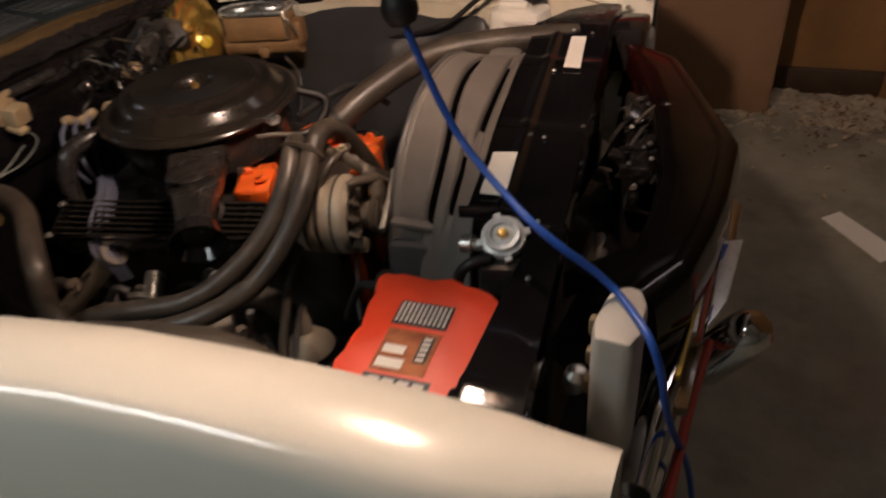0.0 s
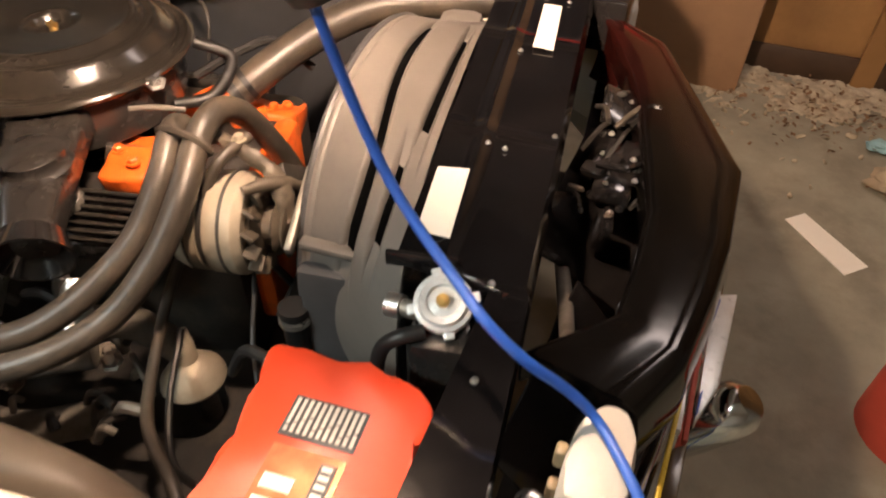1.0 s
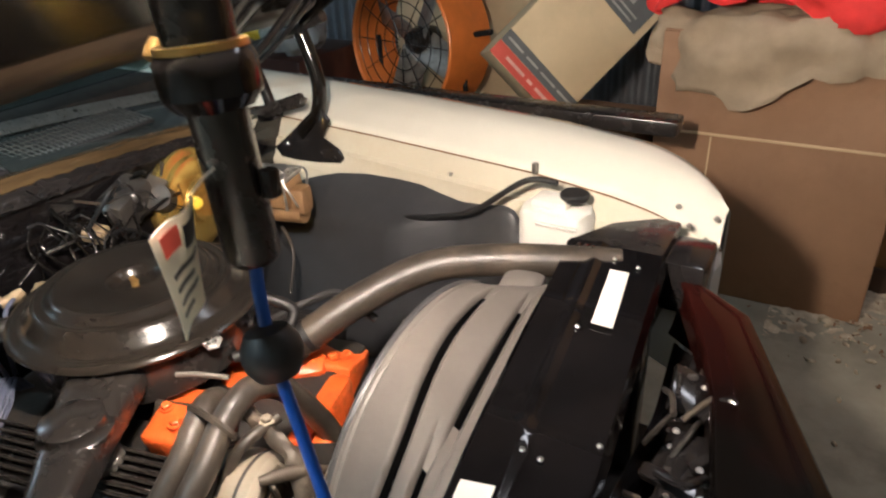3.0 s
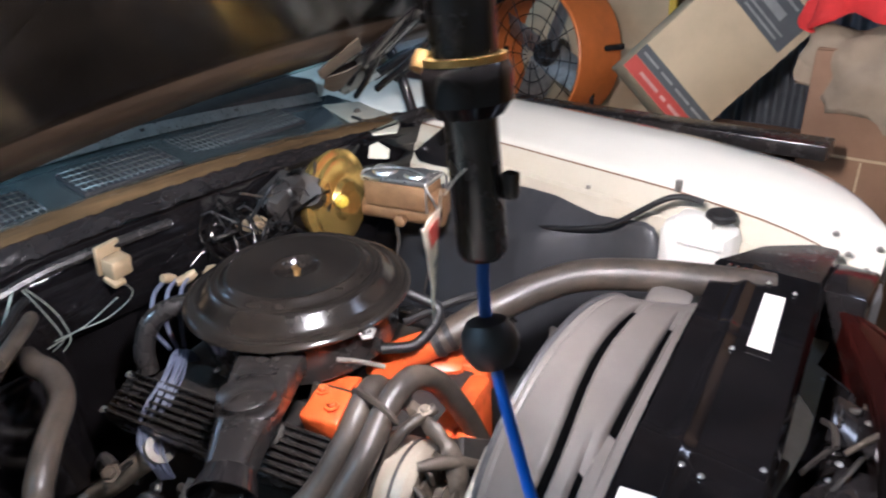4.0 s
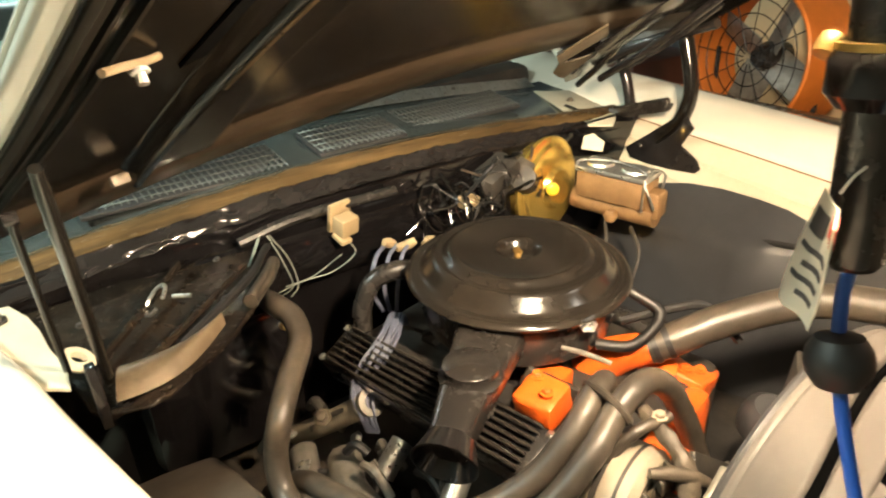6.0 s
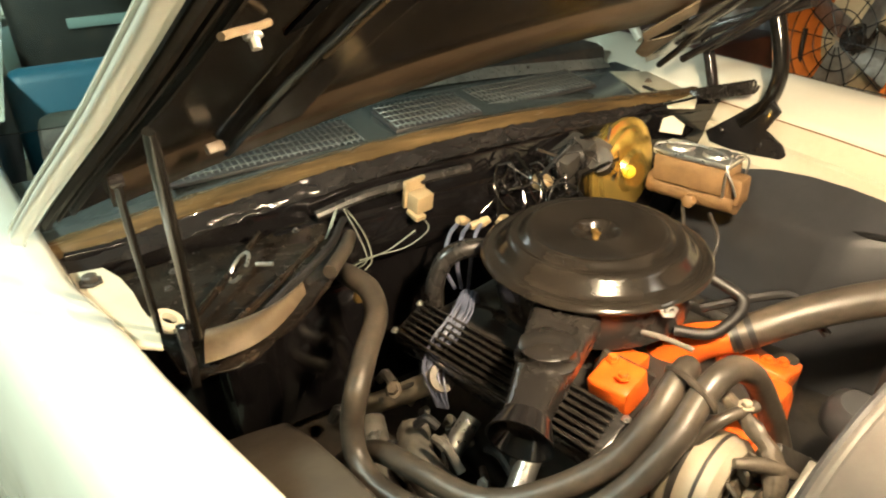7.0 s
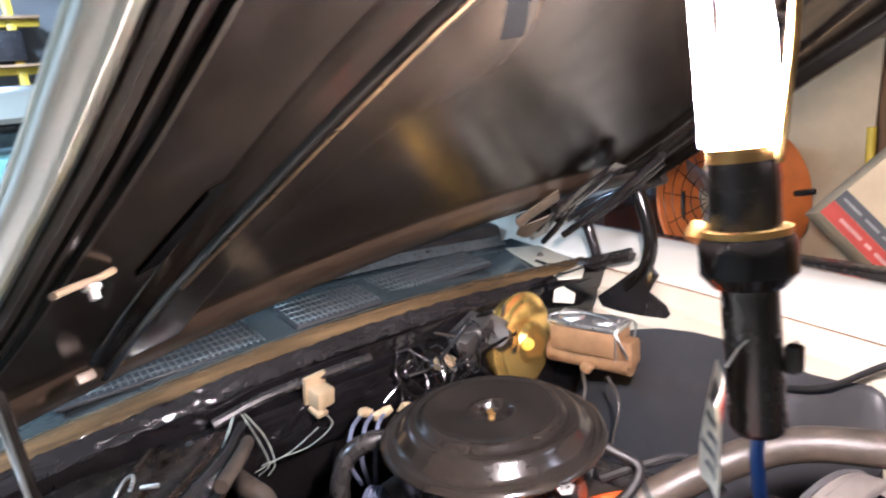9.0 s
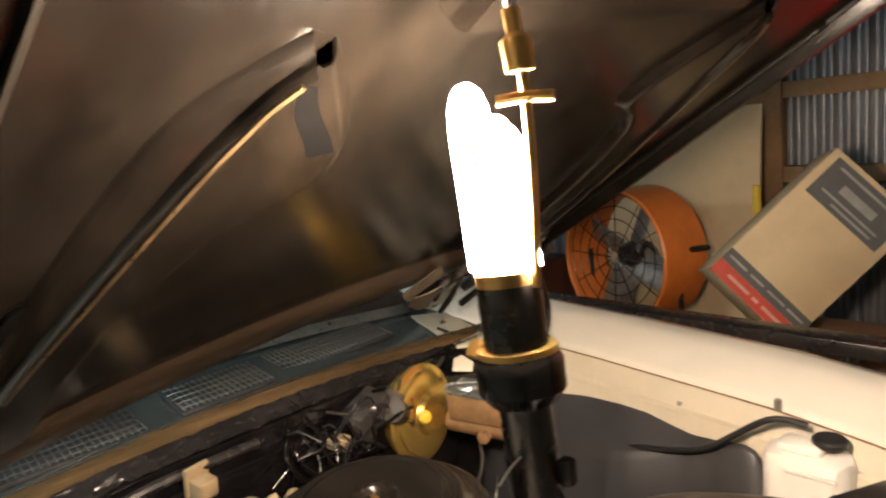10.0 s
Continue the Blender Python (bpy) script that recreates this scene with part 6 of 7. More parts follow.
part("can", lathe(B(), [(0, 0), (0.03, 0), (0.034, 0.01), (0.034, 0.06), (0, 0.065)], (-1.41, 1.45, 0.83), (0.4, -0.6, 0.5), 18), BLACK_DUSTY, wm)
harness = thing("wiring_harness", (-1.45, 1.25, 0.82), "tangled dark wiring harness on the firewall", "wires")
rng = random.Random(11)
for k in range(34):
    p = V((-1.42 + rng.uniform(-0.02, 0.03), rng.uniform(1.12, 1.5), rng.uniform(0.80, 0.93)))
    q = p + V((rng.uniform(-0.01, 0.06), rng.uniform(-0.12, 0.12), rng.uniform(-0.10, 0.06)))
    mid = (p + q) / 2 + V((rng.uniform(0, 0.05), rng.uniform(-0.04, 0.04), rng.uniform(-0.04, 0.05)))
    part("wire", tube(B(), [p, mid, q], rng.choice([0.0012, 0.002, 0.003, 0.005]), 6, 5), rng.choice([RUBBER_DARK, RUBBER_DARK, RUBBER_DARK, HINGE_BLACK, HINGE_BLACK, RUBBER]), harness)
for k in range(6):
    y, w = 1.14 + 0.036 * k + rng.uniform(-0.012, 0.012), rng.uniform(0.02, 0.06)
    part("wire", tube(B(), [(-1.44, y, 0.90 - 0.006 * k), (-1.40, y - w, 0.86), (-1.375, y - w * 0.4, 0.80), (-1.37, y + w * 0.7, 0.80), (-1.40, y + w, 0.85), (-1.44, y + w * 1.2, 0.86)], rng.choice([0.002, 0.003, 0.004]), 8), HINGE_BLACK, harness)


def connector(at, s, n, label):
    c = thing("connector", at, label, "connector", "firewall connectors")
    part("shell", box(B(), at, s, 0.006, pose(0, 0, 0, 10, 15, 25)), CREAM, c)
    r = random.Random(n)
    for k in range(n):
        o = V([r.uniform(-0.5, 0.5) * q for q in s])
        part("pin_block", box(B(), V(at) + o, (0.022, 0.022, 0.02), 0.004, pose(0, 0, 0, r.uniform(-30, 30), r.uniform(-30, 30), r.uniform(0, 90))), CREAM, c)


connector((-1.42, 1.255, 0.826), (0.05, 0.045, 0.03), 3, "cream plastic plug on the wiring harness")
con = thing("ballast_resistor", (-1.43, 0.90, 0.865), "tan ceramic resistor block in a bracket", "resistor")
part("block", box(B(), (-1.415, 0.90, 0.868), (0.04, 0.05, 0.045), 0.006, pose(0, 0, 0, 0, 10, 12)), CREAM, con)
part("bracket", box(B(), (-1.435, 0.895, 0.885), (0.012, 0.06, 0.07), 0.004, pose(0, 0, 0, 0, 10, 12)), CREAM, con)
part("bracket", box(B(), (-1.41, 0.885, 0.84), (0.04, 0.03, 0.012), 0.004, pose(0, 0, 0, 0, 20, 12)), CREAM, con)
lw = thing("loose_wires", (-1.44, 0.72, 0.90), "thin pale loose wires hanging on the firewall", "wires")
for pts in ([(-1.44, 0.715, 0.905), (-1.41, 0.735, 0.84), (-1.40, 0.75, 0.77), (-1.42, 0.73, 0.74)], [(-1.44, 0.715, 0.905), (-1.40, 0.67, 0.86), (-1.36, 0.60, 0.80), (-1.33, 0.56, 0.77)], [(-1.44, 0.71, 0.90), (-1.39, 0.655, 0.85), (-1.35, 0.585, 0.79)],
            [(-1.415, 0.89, 0.84), (-1.40, 0.91, 0.80), (-1.40, 0.85, 0.77), (-1.41, 0.78, 0.765), (-1.42, 0.72, 0.75)], [(-1.42, 0.74, 0.76), (-1.40, 0.80, 0.775), (-1.41, 0.88, 0.80)], [(-1.44, 0.72, 0.90), (-1.43, 0.76, 0.82), (-1.42, 0.77, 0.755), (-1.42, 0.75, 0.73)]):
    part("wire", tube(B(), pts, 0.0014, 6), THIN_WIRE, lw)
clipring = thing("hose_clip", (-1.27, 0.45, 0.886), "bright wire ring clip on the inner fender", "clip")
part("ring", tube(B(), [V((-1.27, 0.45, 0.908)) + V((0.022 * math.cos(a), 0.02 * math.sin(a), 0.022 * math.sin(a))) for a in np.linspace(0.4, 6.0, 16).tolist()], 0.0035, 6, 3), STEEL, clipring)
part("screw", tube(B(), [(-1.245, 0.475, 0.918), (-1.225, 0.50, 0.92)], 0.004, 8), STEEL, clipring)
bm = slab(B(), [(-1.455, 0.24), (-1.10, 0.30), (-1.05, 0.335), (-1.045, 0.38), (-1.075, 0.44), (-1.11, 0.49), (-1.21, 0.61), (-1.30, 0.66), (-1.455, 0.70)], 0.878, 0.886, 0.003)
bmesh.ops.subdivide_edges(bm, edges=[e for e in bm.edges if e.calc_length() > 0.05], cuts=4, use_grid_fill=True)
for v in bm.verts:
    v.co.z += 0.022 * noise.noise(v.co * 14) + 0.010 * noise.noise(v.co * 37) - 0.022
shelf = thing("fender_shelf", (-1.25, 0.45, 0.88), "dusty black sheet metal shelf at the firewall corner", "panel")
part("plate", bm, TAR, shelf, "uneven tarry plate")
for pts in ([(-1.10, 0.37, 0.889), (-1.20, 0.49, 0.890), (-1.33, 0.63, 0.889)], [(-1.16, 0.33, 0.889), (-1.27, 0.42, 0.890), (-1.42, 0.53, 0.889)]):
    part("bead", tube(B(), pts, 0.007, 8), TAR, shelf)
for x, y in ((-1.13, 0.40), (-1.24, 0.56), (-1.37, 0.35), (-1.31, 0.33), (-1.40, 0.60)):
    bolt(shelf, (x, y, 0.882), r=0.006, material=BLACK_DUSTY)
part("loom", tube(B(), [(-1.12, 0.45, 0.897), (-1.20, 0.55, 0.90), (-1.28, 0.63, 0.895), (-1.38, 0.69, 0.88), (-1.44, 0.72, 0.86)], 0.008, 8), RUBBER_DARK, shelf)
part("loom", tube(B(), [(-1.19, 0.59, 0.89), (-1.27, 0.655, 0.885), (-1.36, 0.70, 0.86)], 0.014, 10), RUBBER, shelf)
bm = sheet(B(), lambda u, v: (-1.040 + 0.020 * math.sin(u * 3.1) - 0.105 * u - 0.075 * v * (1 - 0.75 * u), 0.333 + 0.195 * u + 0.020 * v * (1 - u), 0.893 - 0.014 * math.sin(u * 3) * (1 - v) + 0.016 * math.sin(v * 2.6)), 18, 8, 0.003)
single("splash_edge", bm, BARE_DUSTY, (-1.1, 0.42, 0.88), "curled bright edge of bare sheet metal", "panel")
part_base = thing("heater_box", (-1.42, 0.55, 0.40), "black heater box on the firewall", "heater box")
part("case", box(B(), (-1.40, 0.56, 0.60), (0.12, 0.34, 0.34), 0.04), SUPPORT_BLACK, part_base)
part("pipe", tube(B(), [(-1.34, 0.70, 0.72), (-1.42, 0.70, 0.72)], 0.017, 12), BRASS, part_base)

# ---- washer bottle ----
wb = thing("washer_bottle", (-0.44, 1.84, 0.66), "cloudy white plastic washer bottle with a black cap", "bottle")
bm = slab(B(), [(-0.085, -0.055), (0.07, -0.06), (0.085, 0.0), (0.07, 0.055), (-0.08, 0.055), (-0.095, 0.0)], 0.60, 0.845, 0.028, Matrix.Translation((-0.490, 1.820, 0)))
box(bm, (-0.475, 1.760, 0.815), (0.10, 0.012, 0.008), 0.003)
box(bm, (-0.505, 1.815, 0.85), (0.09, 0.07, 0.03), 0.014)
part("bottle_body", bm, PLASTIC_WHITE, wb)
cp = part("cap", lathe(B(), [(0.03, 0), (0.034, 0.004), (0.034, 0.014), (0.03, 0.018), (0, 0.02)], (-0.458, 1.828, 0.858), (0, 0, 1), 24), RUBBER_DARK, wb, "black push-on cap")
part("washer_hose", tube(B(), [(-0.501, 1.828, 0.891), (-0.547, 1.828, 0.893), (-0.583, 1.82, 0.884), (-0.631, 1.81, 0.85), (-0.689, 1.8, 0.805), (-0.737, 1.792, 0.781), (-0.832, 1.79, 0.754), (-0.954, 1.79, 0.73), (-1.10, 1.79, 0.70)], 0.0075, 10), RUBBER_DARK, wb, "thin black washer hose")

# ---- work light ----
wl = thing("work_light", (-0.335, 0.772, 1.20), "black hand work light hanging lit from the hood", "work light")
LZ = V((-0.10, 0.035, 0.99)).normalized()
L0 = V((-0.330, 0.770, 1.265))


def lit(h):
    return L0 + LZ * h


part("handle", lathe(B(), [(0.0, 0.0), (0.017, 0.0), (0.0205, 0.006), (0.0205, 0.11), (0.024, 0.118), (0.0, 0.118)], L0, LZ, 28), BLACK_SATIN, wl, "black moulded handle")
part("switch", box(B(), lit(0.062) + V((0.026, 0.008, 0)), (0.012, 0.012, 0.022), 0.003), BLACK_SATIN, wl)
part("collar", lathe(B(), [(0.0, 0.112), (0.026, 0.114), (0.034, 0.124), (0.034, 0.146), (0.031, 0.152), (0.0, 0.152)], L0, LZ, 32), BLACK_GLOSS, wl, "black collar")
part("collar_top", lathe(B(), [(0.0, 0.152), (0.031, 0.152), (0.031, 0.157), (0.0, 0.159)], L0, LZ, 32), BRASS, wl, "dull plated ring")
part("knob", lathe(B(), [(0, -0.008), (0.009, -0.007), (0.010, 0), (0.009, 0.007), (0, 0.008)], lit(0.150) + V((-0.033, -0.008, 0)), (0, 0.6, 0.8), 16), BRASS, wl)
part("socket", lathe(B(), [(0.0, 0.156), (0.024, 0.156), (0.025, 0.19), (0.024, 0.205), (0.0, 0.206)], L0, LZ, 28), BLACK_SATIN, wl)
part("socket_rim", lathe(B(), [(0.0, 0.204), (0.024, 0.205), (0.024, 0.215), (0.018, 0.22), (0, 0.22)], L0, LZ, 28), BRASS, wl, "brass socket rim")
across = V((0.85, 0.5, 0)).normalized()
for k, (o, top, w) in enumerate((((-0.012, 0.0), 0.350, 0.009), ((0.009, 0.010), 0.325, 0.008), ((0.011, -0.010), 0.318, 0.008))):
    c = across * o[0] + across.cross(V((0, 0, 1))) * o[1]
    u_tube = tube(B(), [lit(0.216) + c - across * w, lit(0.26) + c - across * w, lit(top - 0.02) + c - across * w, lit(top) + c, lit(top - 0.02) + c + across * w, lit(0.26) + c + across * w, lit(0.216) + c + across * w], 0.0068, 12)
    part("lamp_tube", u_tube, BULB_GLOW, wl, "glowing bent lamp tube")
part("rod", tube(B(), [lit(0.205) + V((0.024, 0.004, 0)), V((-0.316, 0.774, 1.55)), V((-0.314, 0.771, 1.605)), V((-0.318, 0.770, 1.65))], 0.0035, 8), BRASS, wl, "brass hanger rod")
part("crossbar", tube(B(), [(-0.330, 0.760, 1.603), (-0.312, 0.770, 1.604), (-0.296, 0.778, 1.603)], 0.004, 8), BRASS, wl, "brass crossbar")
part("swivel", lathe(B(), [(0, -0.012), (0.010, -0.011), (0.011, 0.010), (0.006, 0.014), (0.006, 0.030), (0, 0.032)], (-0.317, 0.770, 1.632), (-0.1, 0.0, 1), 14), BRASS, wl, "brass swivel")
HK = V(on_hood(-0.40, 0.86, -0.01))
part("hook", tube(B(), [(-0.318, 0.770, 1.655), (-0.325, 0.775, 1.685), (-0.350, 0.795, 1.70), (-0.38, 0.83, 1.70), HK], 0.003, 8), STEEL, wl, "steel hanging hook")
def tag_at(u, v, d=0.0):
    return (-0.312 - 0.038 * u + 0.006 * math.sin(u * 3 + v * 2) - 0.008 * v + d, 0.680 + 0.064 * u * (1 - 0.12 * v) + 0.008 * v, 1.328 - 0.078 * v - 0.014 * u * v + 0.003 * math.sin(u * 6))


tag = part("tag", sheet(B(), tag_at, 12, 12, 0.0006), THIN_PAPER, wl, "creased white paper tag")
for u0, u1, v0, v1, col in ((0.10, 0.42, 0.06, 0.24, CARD_RED), (0.52, 0.90, 0.10, 0.30, INK), (0.12, 0.88, 0.40, 0.45, INK), (0.12, 0.70, 0.53, 0.58, INK), (0.12, 0.84, 0.66, 0.71, INK), (0.12, 0.55, 0.79, 0.84, INK)):
    for d in (0.0016, -0.0016):
        part("print", sheet(B(), lambda u, v: tag_at(u0 + (u1 - u0) * u, v0 + (v1 - v0) * v, d), 4, 2, 0.0003), col, tag)
part("string", tube(B(), [(-0.330, 0.752, 1.345), (-0.332, 0.742, 1.340), (-0.332, 0.728, 1.332)], 0.001, 5), PAPER, tag)
cord = [lit(-0.002), (-0.328, 0.766, 1.24), (-0.316, 0.757, 1.195), (-0.290, 0.746, 1.135), (-0.241, 0.722, 1.055), (-0.196, 0.699, 1.013), (-0.153, 0.676, 0.987), (-0.114, 0.650, 0.972), (-0.074, 0.643, 0.946), (-0.035, 0.652, 0.911), (-0.004, 0.649, 0.885), (0.026, 0.615, 0.881),
        (0.049, 0.586, 0.872), (0.066, 0.578, 0.83), (0.076, 0.60, 0.75), (0.090, 0.65, 0.64), (0.125, 0.72, 0.46), (0.17, 0.70, 0.26), (0.26, 0.60, 0.05), (0.42, 0.40, 0.010), (0.6, -0.2, 0.008), (0.9, -1.2, 0.008)]
part("cord", tube(B(), cord, 0.0052, 12, 8), BLUE_CORD, wl, "bright blue vinyl cord")
part("cord_stop", lathe(B(), [(0.006, -0.022), (0.017, -0.019), (0.023, -0.009), (0.0245, 0.0), (0.023, 0.009), (0.017, 0.019), (0.006, 0.022)], (-0.315, 0.756, 1.195), (-0.25, 0.1, 1), 28), RUBBER_DARK, wl, "black rubber ball on the cord")

# ---- things about the garage ----
bx = thing("printed_box", (-0.98, 3.30, 0.50), "tan cardboard box with grey and red print, propped on its corner", "box")
BM = Matrix.Translation((-0.977, 3.30, 0.958)) @ pose(0, 0, 0, 0, 0, 39.6) @ pose(0, 0, 0, 75.2, 0, 0) @ pose(0, 0, 0, 0, 0, 40) @ Matrix.Translation((0, 0, -0.061))
part("carton", slab(B(), [(-0.355, -0.215), (0.355, -0.215), (0.355, 0.215), (-0.355, 0.215)], -0.16, 0.06, 0.006, BM), CARD, bx)


def on_box(x, y, w, h, material, name="print", label="", d=0.0):
    m = BM @ Matrix.Translation((x, y, 0))
    return part(name, slab(B(), [(-w / 2, -h / 2), (w / 2, -h / 2), (w / 2, h / 2), (-w / 2, h / 2)], 0.0612, 0.0622 + d, 0, m), material, bx, label)


on_box(-0.322, 0.0, 0.066, 0.43, CARD_RED, "red_band", "red printed band")
on_box(-0.258, 0.0, 0.060, 0.43, CARD_GREY, "grey_band", "grey printed band")
on_box(0.235, 0.0, 0.19, 0.36, CARD_GREY, "grey_panel", "grey printed panel")
PALE_RED = mat("pale_print_on_red", (0.60, 0.32, 0.26), 0.6, bump=0.0)
PALE_GREY = mat("pale_print_on_grey", (0.30, 0.29, 0.26), 0.6, bump=0.0)
for y, h in ((-0.10, 0.13), (0.0, 0.03), (0.09, 0.11)):
    on_box(-0.322, y, 0.014, h, PALE_RED, "print", "", 0.001)
for y, h in ((-0.15, 0.08), (-0.05, 0.09), (0.05, 0.07), (0.15, 0.09)):
    on_box(-0.258, y, 0.010, h, PALE_GREY, "print", "", 0.001)
for x, y, w, h in ((0.165, -0.03, 0.009, 0.20), (0.190, 0.0, 0.009, 0.28), (0.240, 0.0, 0.038, 0.17), (0.300, 0.02, 0.011, 0.25)):
    on_box(x, y, w, h, PALE_GREY, "print", "", 0.001)

fan = thing("drum_fan", (-2.0, 3.60, 0.0), "orange drum fan with dark blades on a stand", "fan")
FD = V((-0.22, -0.97, 0.06)).normalized()
F0 = V((-2.00, 3.60, 0.785))
part("drum", lathe(B(), [(0.355, -0.15), (0.368, -0.158), (0.376, -0.15), (0.376, 0.15), (0.368, 0.158), (0.355, 0.15), (0.355, -0.15)], F0, FD, 64), FAN_ORANGE, fan, "orange enamelled drum")
for r in (0.07, 0.14, 0.21, 0.28, 0.345):
    s1 = FD.cross(V((0, 0, 1))).normalized()
    s2 = s1.cross(FD)
    part("guard_ring", tube(B(), [F0 + FD * 0.125 + (s1 * math.cos(a) + s2 * math.sin(a)) * r for a in np.linspace(0, 2 * math.pi, 33).tolist()], 0.003, 5, 1), BLACK_SATIN, fan)
for k in range(12):
    a = 2 * math.pi * k / 12
    part("guard_wire", tube(B(), [F0 + FD * 0.125 + (s1 * math.cos(a) + s2 * math.sin(a)) * r for r in (0.03, 0.35)], 0.003, 5), BLACK_SATIN, fan)
for k in range(4):
    a = 2 * math.pi * k / 4 + 0.4
    r = s1 * math.cos(a) + s2 * math.sin(a)
    m = Matrix([[r[i], r.cross(FD)[i], FD[i], 0] for i in range(3)] + [[0, 0, 0, 1]])
    part("blade", box(B(), F0 + r * 0.19, (0.28, 0.16, 0.006), 0.003, m @ pose(0, 0, 0, 28, 0, 0)), GREY_ALLOY, fan)
part("motor", lathe(B(), [(0, -0.12), (0.07, -0.11), (0.075, 0.0), (0.05, 0.06), (0, 0.06)], F0, FD, 24), BLACK_SATIN, fan)
part("handle", box(B(), F0 + V((0.375, -0.02, 0.06)), (0.03, 0.16, 0.03), 0.008, pose(0, 0, 0, 0, 0, -34)), BLACK_SATIN, fan)
for d in (-0.25, 0.25):
    part("stand", tube(B(), [F0 + s1 * d * 1.3, F0 + s1 * d * 1.3 - V((0, 0, 0.5)), V((F0.x + s1.x * d * 1.3, F0.y + s1.y * d * 1.3, 0.012))], 0.014, 10), BLACK_SATIN, fan)
part("stand", tube(B(), [V((F0.x - s1.x * 0.325, F0.y - s1.y * 0.325, 0.014)), V((F0.x + s1.x * 0.325, F0.y + s1.y * 0.325, 0.014))], 0.014, 10), BLACK_SATIN, fan)

single("cardboard_sheet", box(B(), (-1.985, 4.08, 0.765), (0.95, 0.02, 1.53), 0.003, pose(0, 0, 0, -6, 0, 0)), CARD, (-1.985, 4.08, 0), "tan cardboard sheet leaning behind the fan", "cardboard")
single("yellow_pole", tube(B(), [(-1.47, 3.98, 0.0), (-1.485, 4.0, 1.11)], 0.022, 12), YELLOW, (-1.47, 3.98, 0), "yellow painted pole standing behind the boxes", "pole")
def carton(c, s, label):
    b = thing("cardboard_box", (c[0], c[1], 0), label, "box", "brown boxes")
    part("body", box(B(), c, s, 0.008), CARD_BROWN, b)
    top = c[2] + s[2] / 2
    for d in (-1, 1):
        part("flap", box(B(), (c[0], c[1] + d * s[1] / 4, top + 0.003), (s[0] - 0.01, s[1] / 2 - 0.008, 0.005), 0.001), CARD_BROWN, b)
    part("tape", box(B(), (c[0], c[1] - s[1] / 2 - 0.002, top - 0.08), (0.06, 0.002, 0.16), 0), CARD, b, "tan tape")
    return b


tall = carton((-0.16, 3.12, 0.51), (0.82, 0.24, 1.02), "tall brown cardboard box beside the partition wall")
part("seam", box(B(), (-0.16, 2.998, 0.66), (0.80, 0.004, 0.010), 0.001), CARD, tall, "pale taped seam")
part("crease", box(B(), (-0.36, 2.9985, 0.40), (0.006, 0.003, 0.50), 0.001), CARD, tall)
carton((-1.02, 3.50, 0.26), (0.62, 0.44, 0.52), "low brown cardboard box under the printed box")


def drape(c, w, d, h, seedz, amp):
    def at(u, v):
        a = 2 * math.pi * u
        r = 0.01 + 0.99 * min(1, v * 1.6)
        x, y = c[0] + w * r * math.cos(a), c[1] + d * r * math.sin(a)
        drop = max(0, v - 0.55) / 0.45
        fold = 1 + 0.05 * drop * math.sin(a * 11 + seedz) + 0.03 * drop * math.sin(a * 23 + 2 * seedz)
        x, y = c[0] + (x - c[0]) * fold, c[1] + (y - c[1]) * fold
        p = V((x, y, c[2] + 0.05 * (1 - v) - h * drop * (0.75 + 0.25 * math.sin(a * 3 + seedz))))
        return p + amp * noise.noise_vector(p * 7 + V((seedz, 0, 0))) + 0.4 * amp * noise.noise_vector(p * 19)

    return at


single("beige_cloth", sheet(B(), drape((-0.18, 3.07, 1.05), 0.44, 0.13, 0.26, 1.0, 0.045), 64, 24, 0.004), CLOTH_BEIGE, (-0.16, 3.24, 1.02), "rumpled beige cloth draped over a cardboard box", "cloth", sharp=80)
single("red_cloth", sheet(B(), drape((-0.22, 3.08, 1.27), 0.42, 0.13, 0.22, 4.0, 0.055), 64, 24, 0.004), CLOTH_RED, (-0.1, 3.24, 1.05), "crumpled red cloth on top of a beige cloth", "cloth", sharp=80)


def crumpled(c, s, seedz, amp=0.35):
    bm = B()
    bmesh.ops.create_icosphere(bm, subdivisions=4, radius=1.0)
    for v in bm.verts:
        n = noise.noise(v.co * 2.2 + V((seedz, 0, 0))) + 0.5 * abs(noise.noise(v.co * 6 + V((seedz, 3, 0))))
        v.co = V(c) + V((v.co.x * s[0], v.co.y * s[1], v.co.z * s[2])) * (1 + amp * n)
    return bm


single("plastic_bag", crumpled((-2.58, 3.26, 0.90), (0.17, 0.15, 0.17), 2.0, 0.5), BAG, (-2.58, 3.26, 0.75), "crumpled clear plastic bag", "bag", sharp=80)
single("storage_bin", box(B(), (-2.75, 3.35, 0.38), (0.70, 0.55, 0.76), 0.03), mat("dark_brown_plastic", (0.055, 0.018, 0.012), 0.4), (-2.75, 3.35, 0), "dark brown plastic storage bin under a plastic bag", "bin")
single("yellow_bag", crumpled((-2.85, 3.35, 0.88), (0.16, 0.12, 0.12), 5.0), YELLOW, (-2.85, 3.35, 0.77), "yellow crumpled bag on a storage bin", "bag", sharp=80)
single("dark_plank", box(B(), (-1.25, 2.62, 0.80), (1.7, 0.10, 0.05), 0.006), BLACK_SATIN, (-1.25, 2.62, 0.78), "dark plank lying across trestles behind the car", "plank")
for x in (-1.9, -0.65):
    t = thing("trestle", (x, 2.62, 0), "dark timber trestle carrying a plank", "trestle", "plank trestles")
    for d in (-0.12, 0.12):
        part("leg", tube(B(), [(x, 2.62 + d * 0.2, 0.775), (x, 2.62 + d, 0.0)], 0.016, 8), BLACK_SATIN, t)

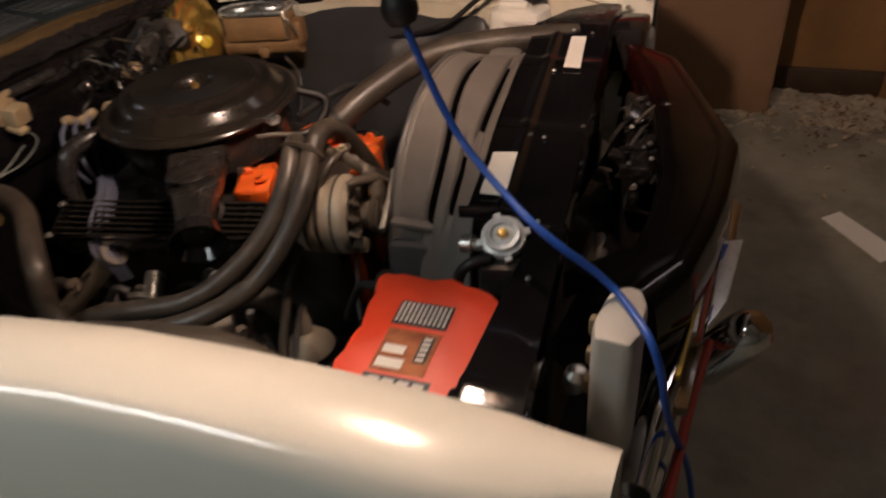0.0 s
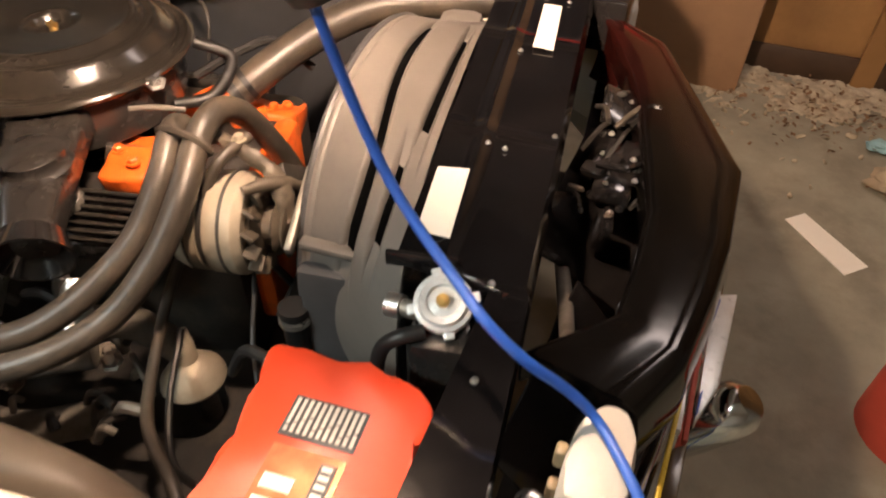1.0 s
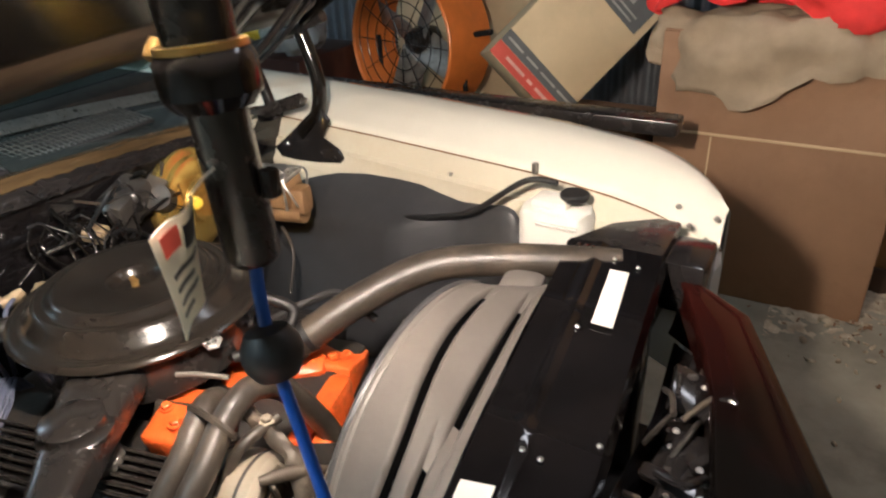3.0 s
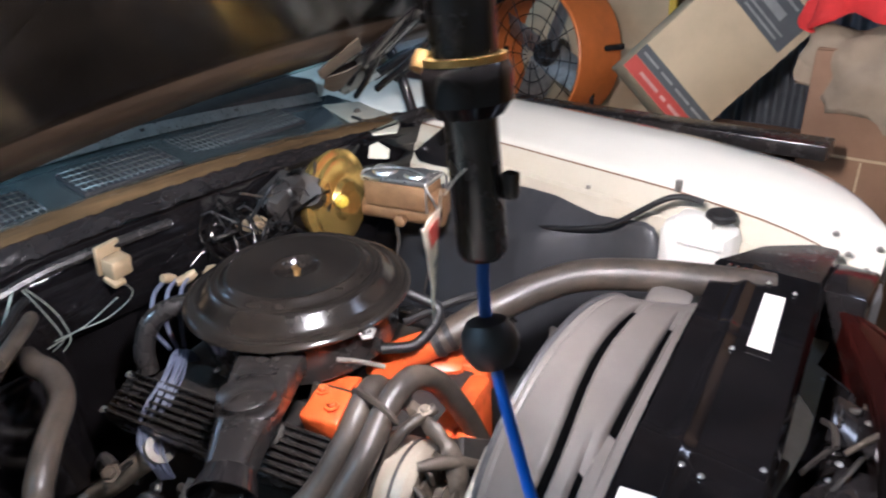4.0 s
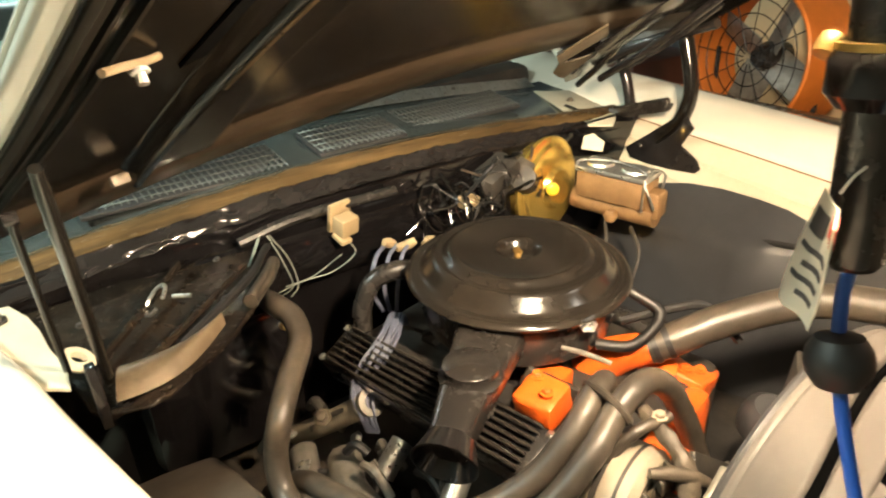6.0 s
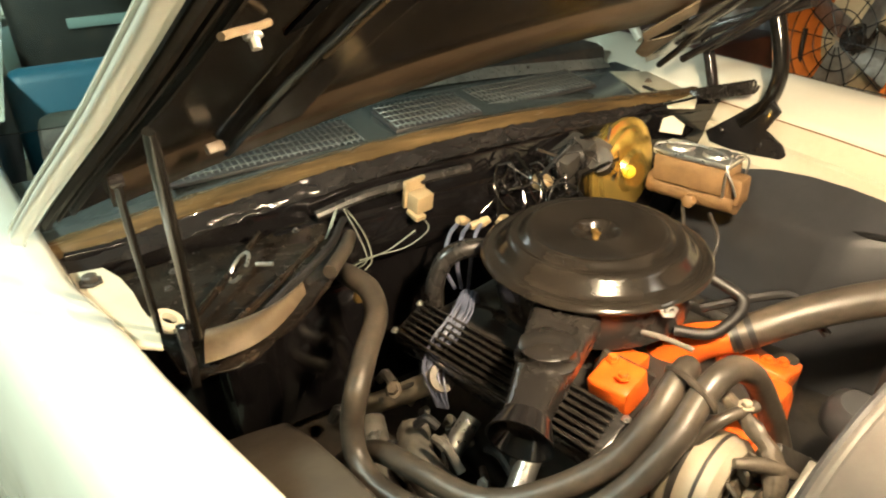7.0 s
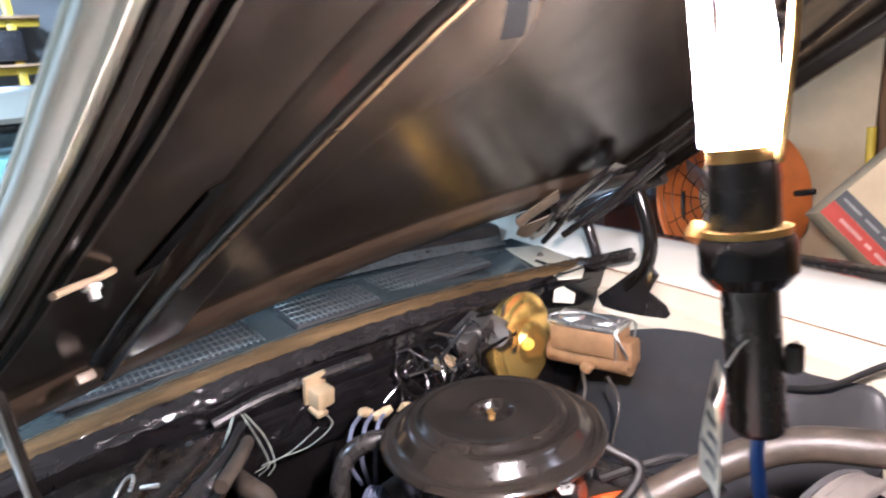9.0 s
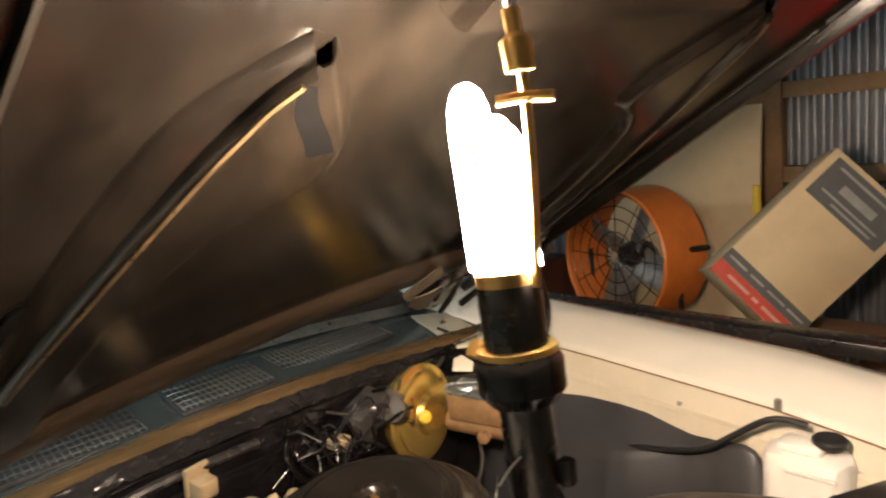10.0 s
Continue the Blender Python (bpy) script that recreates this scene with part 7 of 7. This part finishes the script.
# yellow shelving far behind the roof
# Added block; its pale teal stands in for the lit wall through tinted glass.
cab = thing("teal_band_block", (-5.45, 0.8, 0), "added pale teal block for the bright band in the rear window", "cabinet")
part("body", box(B(), (-5.45, 0.8, 0.66), (0.45, 2.4, 1.32), 0.012), TEAL_PALE, cab)
part("top", box(B(), (-5.45, 0.8, 1.335), (0.48, 2.44, 0.03), 0.008), SHROUD_DARK, cab)
rk = thing("shelf_rack", (-6.0, 0.45, 0), "yellow steel shelf rack with dark bins", "shelf")
for y in (-0.22, 0.97):
    part("post", box(B(), (-5.95, y, 1.2), (0.06, 0.06, 2.4), 0.006), YELLOW, rk)
for z in (0.6, 1.25, 1.87, 2.20):
    part("beam", box(B(), (-5.95, 0.45, z), (0.05, 1.4, 0.06), 0.006), YELLOW, rk)
    part("shelf_board", box(B(), (-6.10, 0.45, z + 0.03), (0.5, 1.4, 0.02), 0.004), TIMBER, rk)
rng = random.Random(6)
for z in (0.65, 1.30, 1.92):
    for k in range(3):
        y = 0.0 + 0.44 * k
        single("storage_bin", box(B(), (-6.08, y, z + 0.12), (0.4, rng.uniform(0.28, 0.38), rng.uniform(0.20, 0.24)), 0.02), rng.choice([BLACK_SATIN, SHROUD_DARK, CARD_BROWN]), (-6.08, y, z), "dark bin on a yellow steel shelf", "bin", "bins on the yellow shelf")
single("grey_door", box(B(), (-6.3, 1.95, 1.2), (0.06, 0.85, 2.4), 0.006), PLASTER, (-6.3, 1.95, 0), "plain grey door beside the shelf rack", "door")

# floor by the partition
tape = slab(B(), [(0.45, 2.23), (0.51, 2.285), (0.685, 2.085), (0.615, 2.02)], 0.0, 0.0025)
single("tape_strip", tape, PAPER, (0.56, 2.15, 0), "strip of white tape on the concrete floor", "tape")
single("red_can", lathe(B(), [(0.0, 0.0), (0.13, 0.0), (0.13, 0.2), (0.11, 0.22), (0, 0.22)], (0.74, 1.50, 0), (0, 0, 1), 32), CARD_RED, (0.74, 1.5, 0), "red metal can on the floor", "can")
rng = random.Random(9)


def dust_bed(u, v):
    """A low uneven bed of swept dust, thickest against the wall."""
    x, y = -0.05 + 1.6 * u, WALL_Y - 0.02 - 0.95 * v
    edge = 0.50 + 0.34 * noise.noise(V((x * 3.1, 1.7, 0))) + 0.15 * noise.noise(V((x * 9.0, 4.2, 0)))
    h = max(0.0, 1 - v / max(0.12, edge))
    lumps = 0.5 + 0.5 * noise.noise(V((x * 11, y * 11, 0.3))) + 0.35 * noise.noise(V((x * 34, y * 34, 2.0))) + 0.25 * noise.noise(V((x * 80, y * 80, 5.0)))
    return (x, y, -0.008 + 0.034 * h**0.7 * max(0.05, lumps))


single("debris", sheet(B(), dust_bed, 200, 110, -0.01), FLUFF, (0.7, 3.0, 0), "pale dust and fluff swept along the wall", "debris", kind="stuff", sharp=80)
bm = B()
for k in range(130):
    x = rng.uniform(0.02, 1.15)
    y = WALL_Y - 0.15 - abs(rng.gauss(0, 0.30))
    r = rng.uniform(0.004, 0.014)
    m = Matrix.Translation((x, y, r * 0.5)) @ pose(0, 0, 0, rng.uniform(0, 360), rng.uniform(0, 360), 0) @ Matrix.Diagonal((r * rng.uniform(0.8, 2.2), r, r * 0.6, 1))
    vs = bmesh.ops.create_icosphere(bm, subdivisions=1, radius=1.0, matrix=m)["verts"]
    for v in vs:
        v.co = wobble(v.co, 60, r * 0.35)
single("chips", bm, FLUFF, (0.5, 3.0, 0), "pale chips scattered on the concrete floor", "debris", kind="stuff", sharp=80)
bm = B()
for k in range(220):
    x, y = rng.gauss(0.62, 0.26), WALL_Y - 0.32 - rng.gauss(0, 0.16)
    m = Matrix.Translation((x, y, 0.012 + rng.uniform(0, 0.02))) @ pose(0, 0, 0, rng.uniform(-40, 40), rng.uniform(-40, 40), rng.uniform(0, 360))
    q = rng.uniform(0.4, 1.1)
    slab(bm, [(f * q, g * q) for f, g in ((-0.012, 0.002), (-0.007, 0.010), (0.003, 0.006), (0.014, 0.007), (0.010, -0.006), (-0.002, -0.004), (-0.009, -0.008))], 0, 0.0012, 0, m)
single("leaves", bm, LEAF, (0.5, 3.0, 0), "dry brown leaves among the floor debris", "leaves", kind="stuff")
single("blue_wrapper", crumpled((0.77, 2.77, 0.02), (0.045, 0.03, 0.02), 7.0), mat("pale_blue_film", (0.25, 0.45, 0.50), 0.4), (0.77, 2.77, 0), "crumpled pale blue wrapper on the floor", "wrapper", sharp=80)
single("white_rag", crumpled((0.80, 2.52, 0.03), (0.09, 0.07, 0.04), 3.0), CLOTH_BEIGE, (0.8, 2.52, 0), "crumpled pale rag on the concrete floor", "rag", sharp=80)
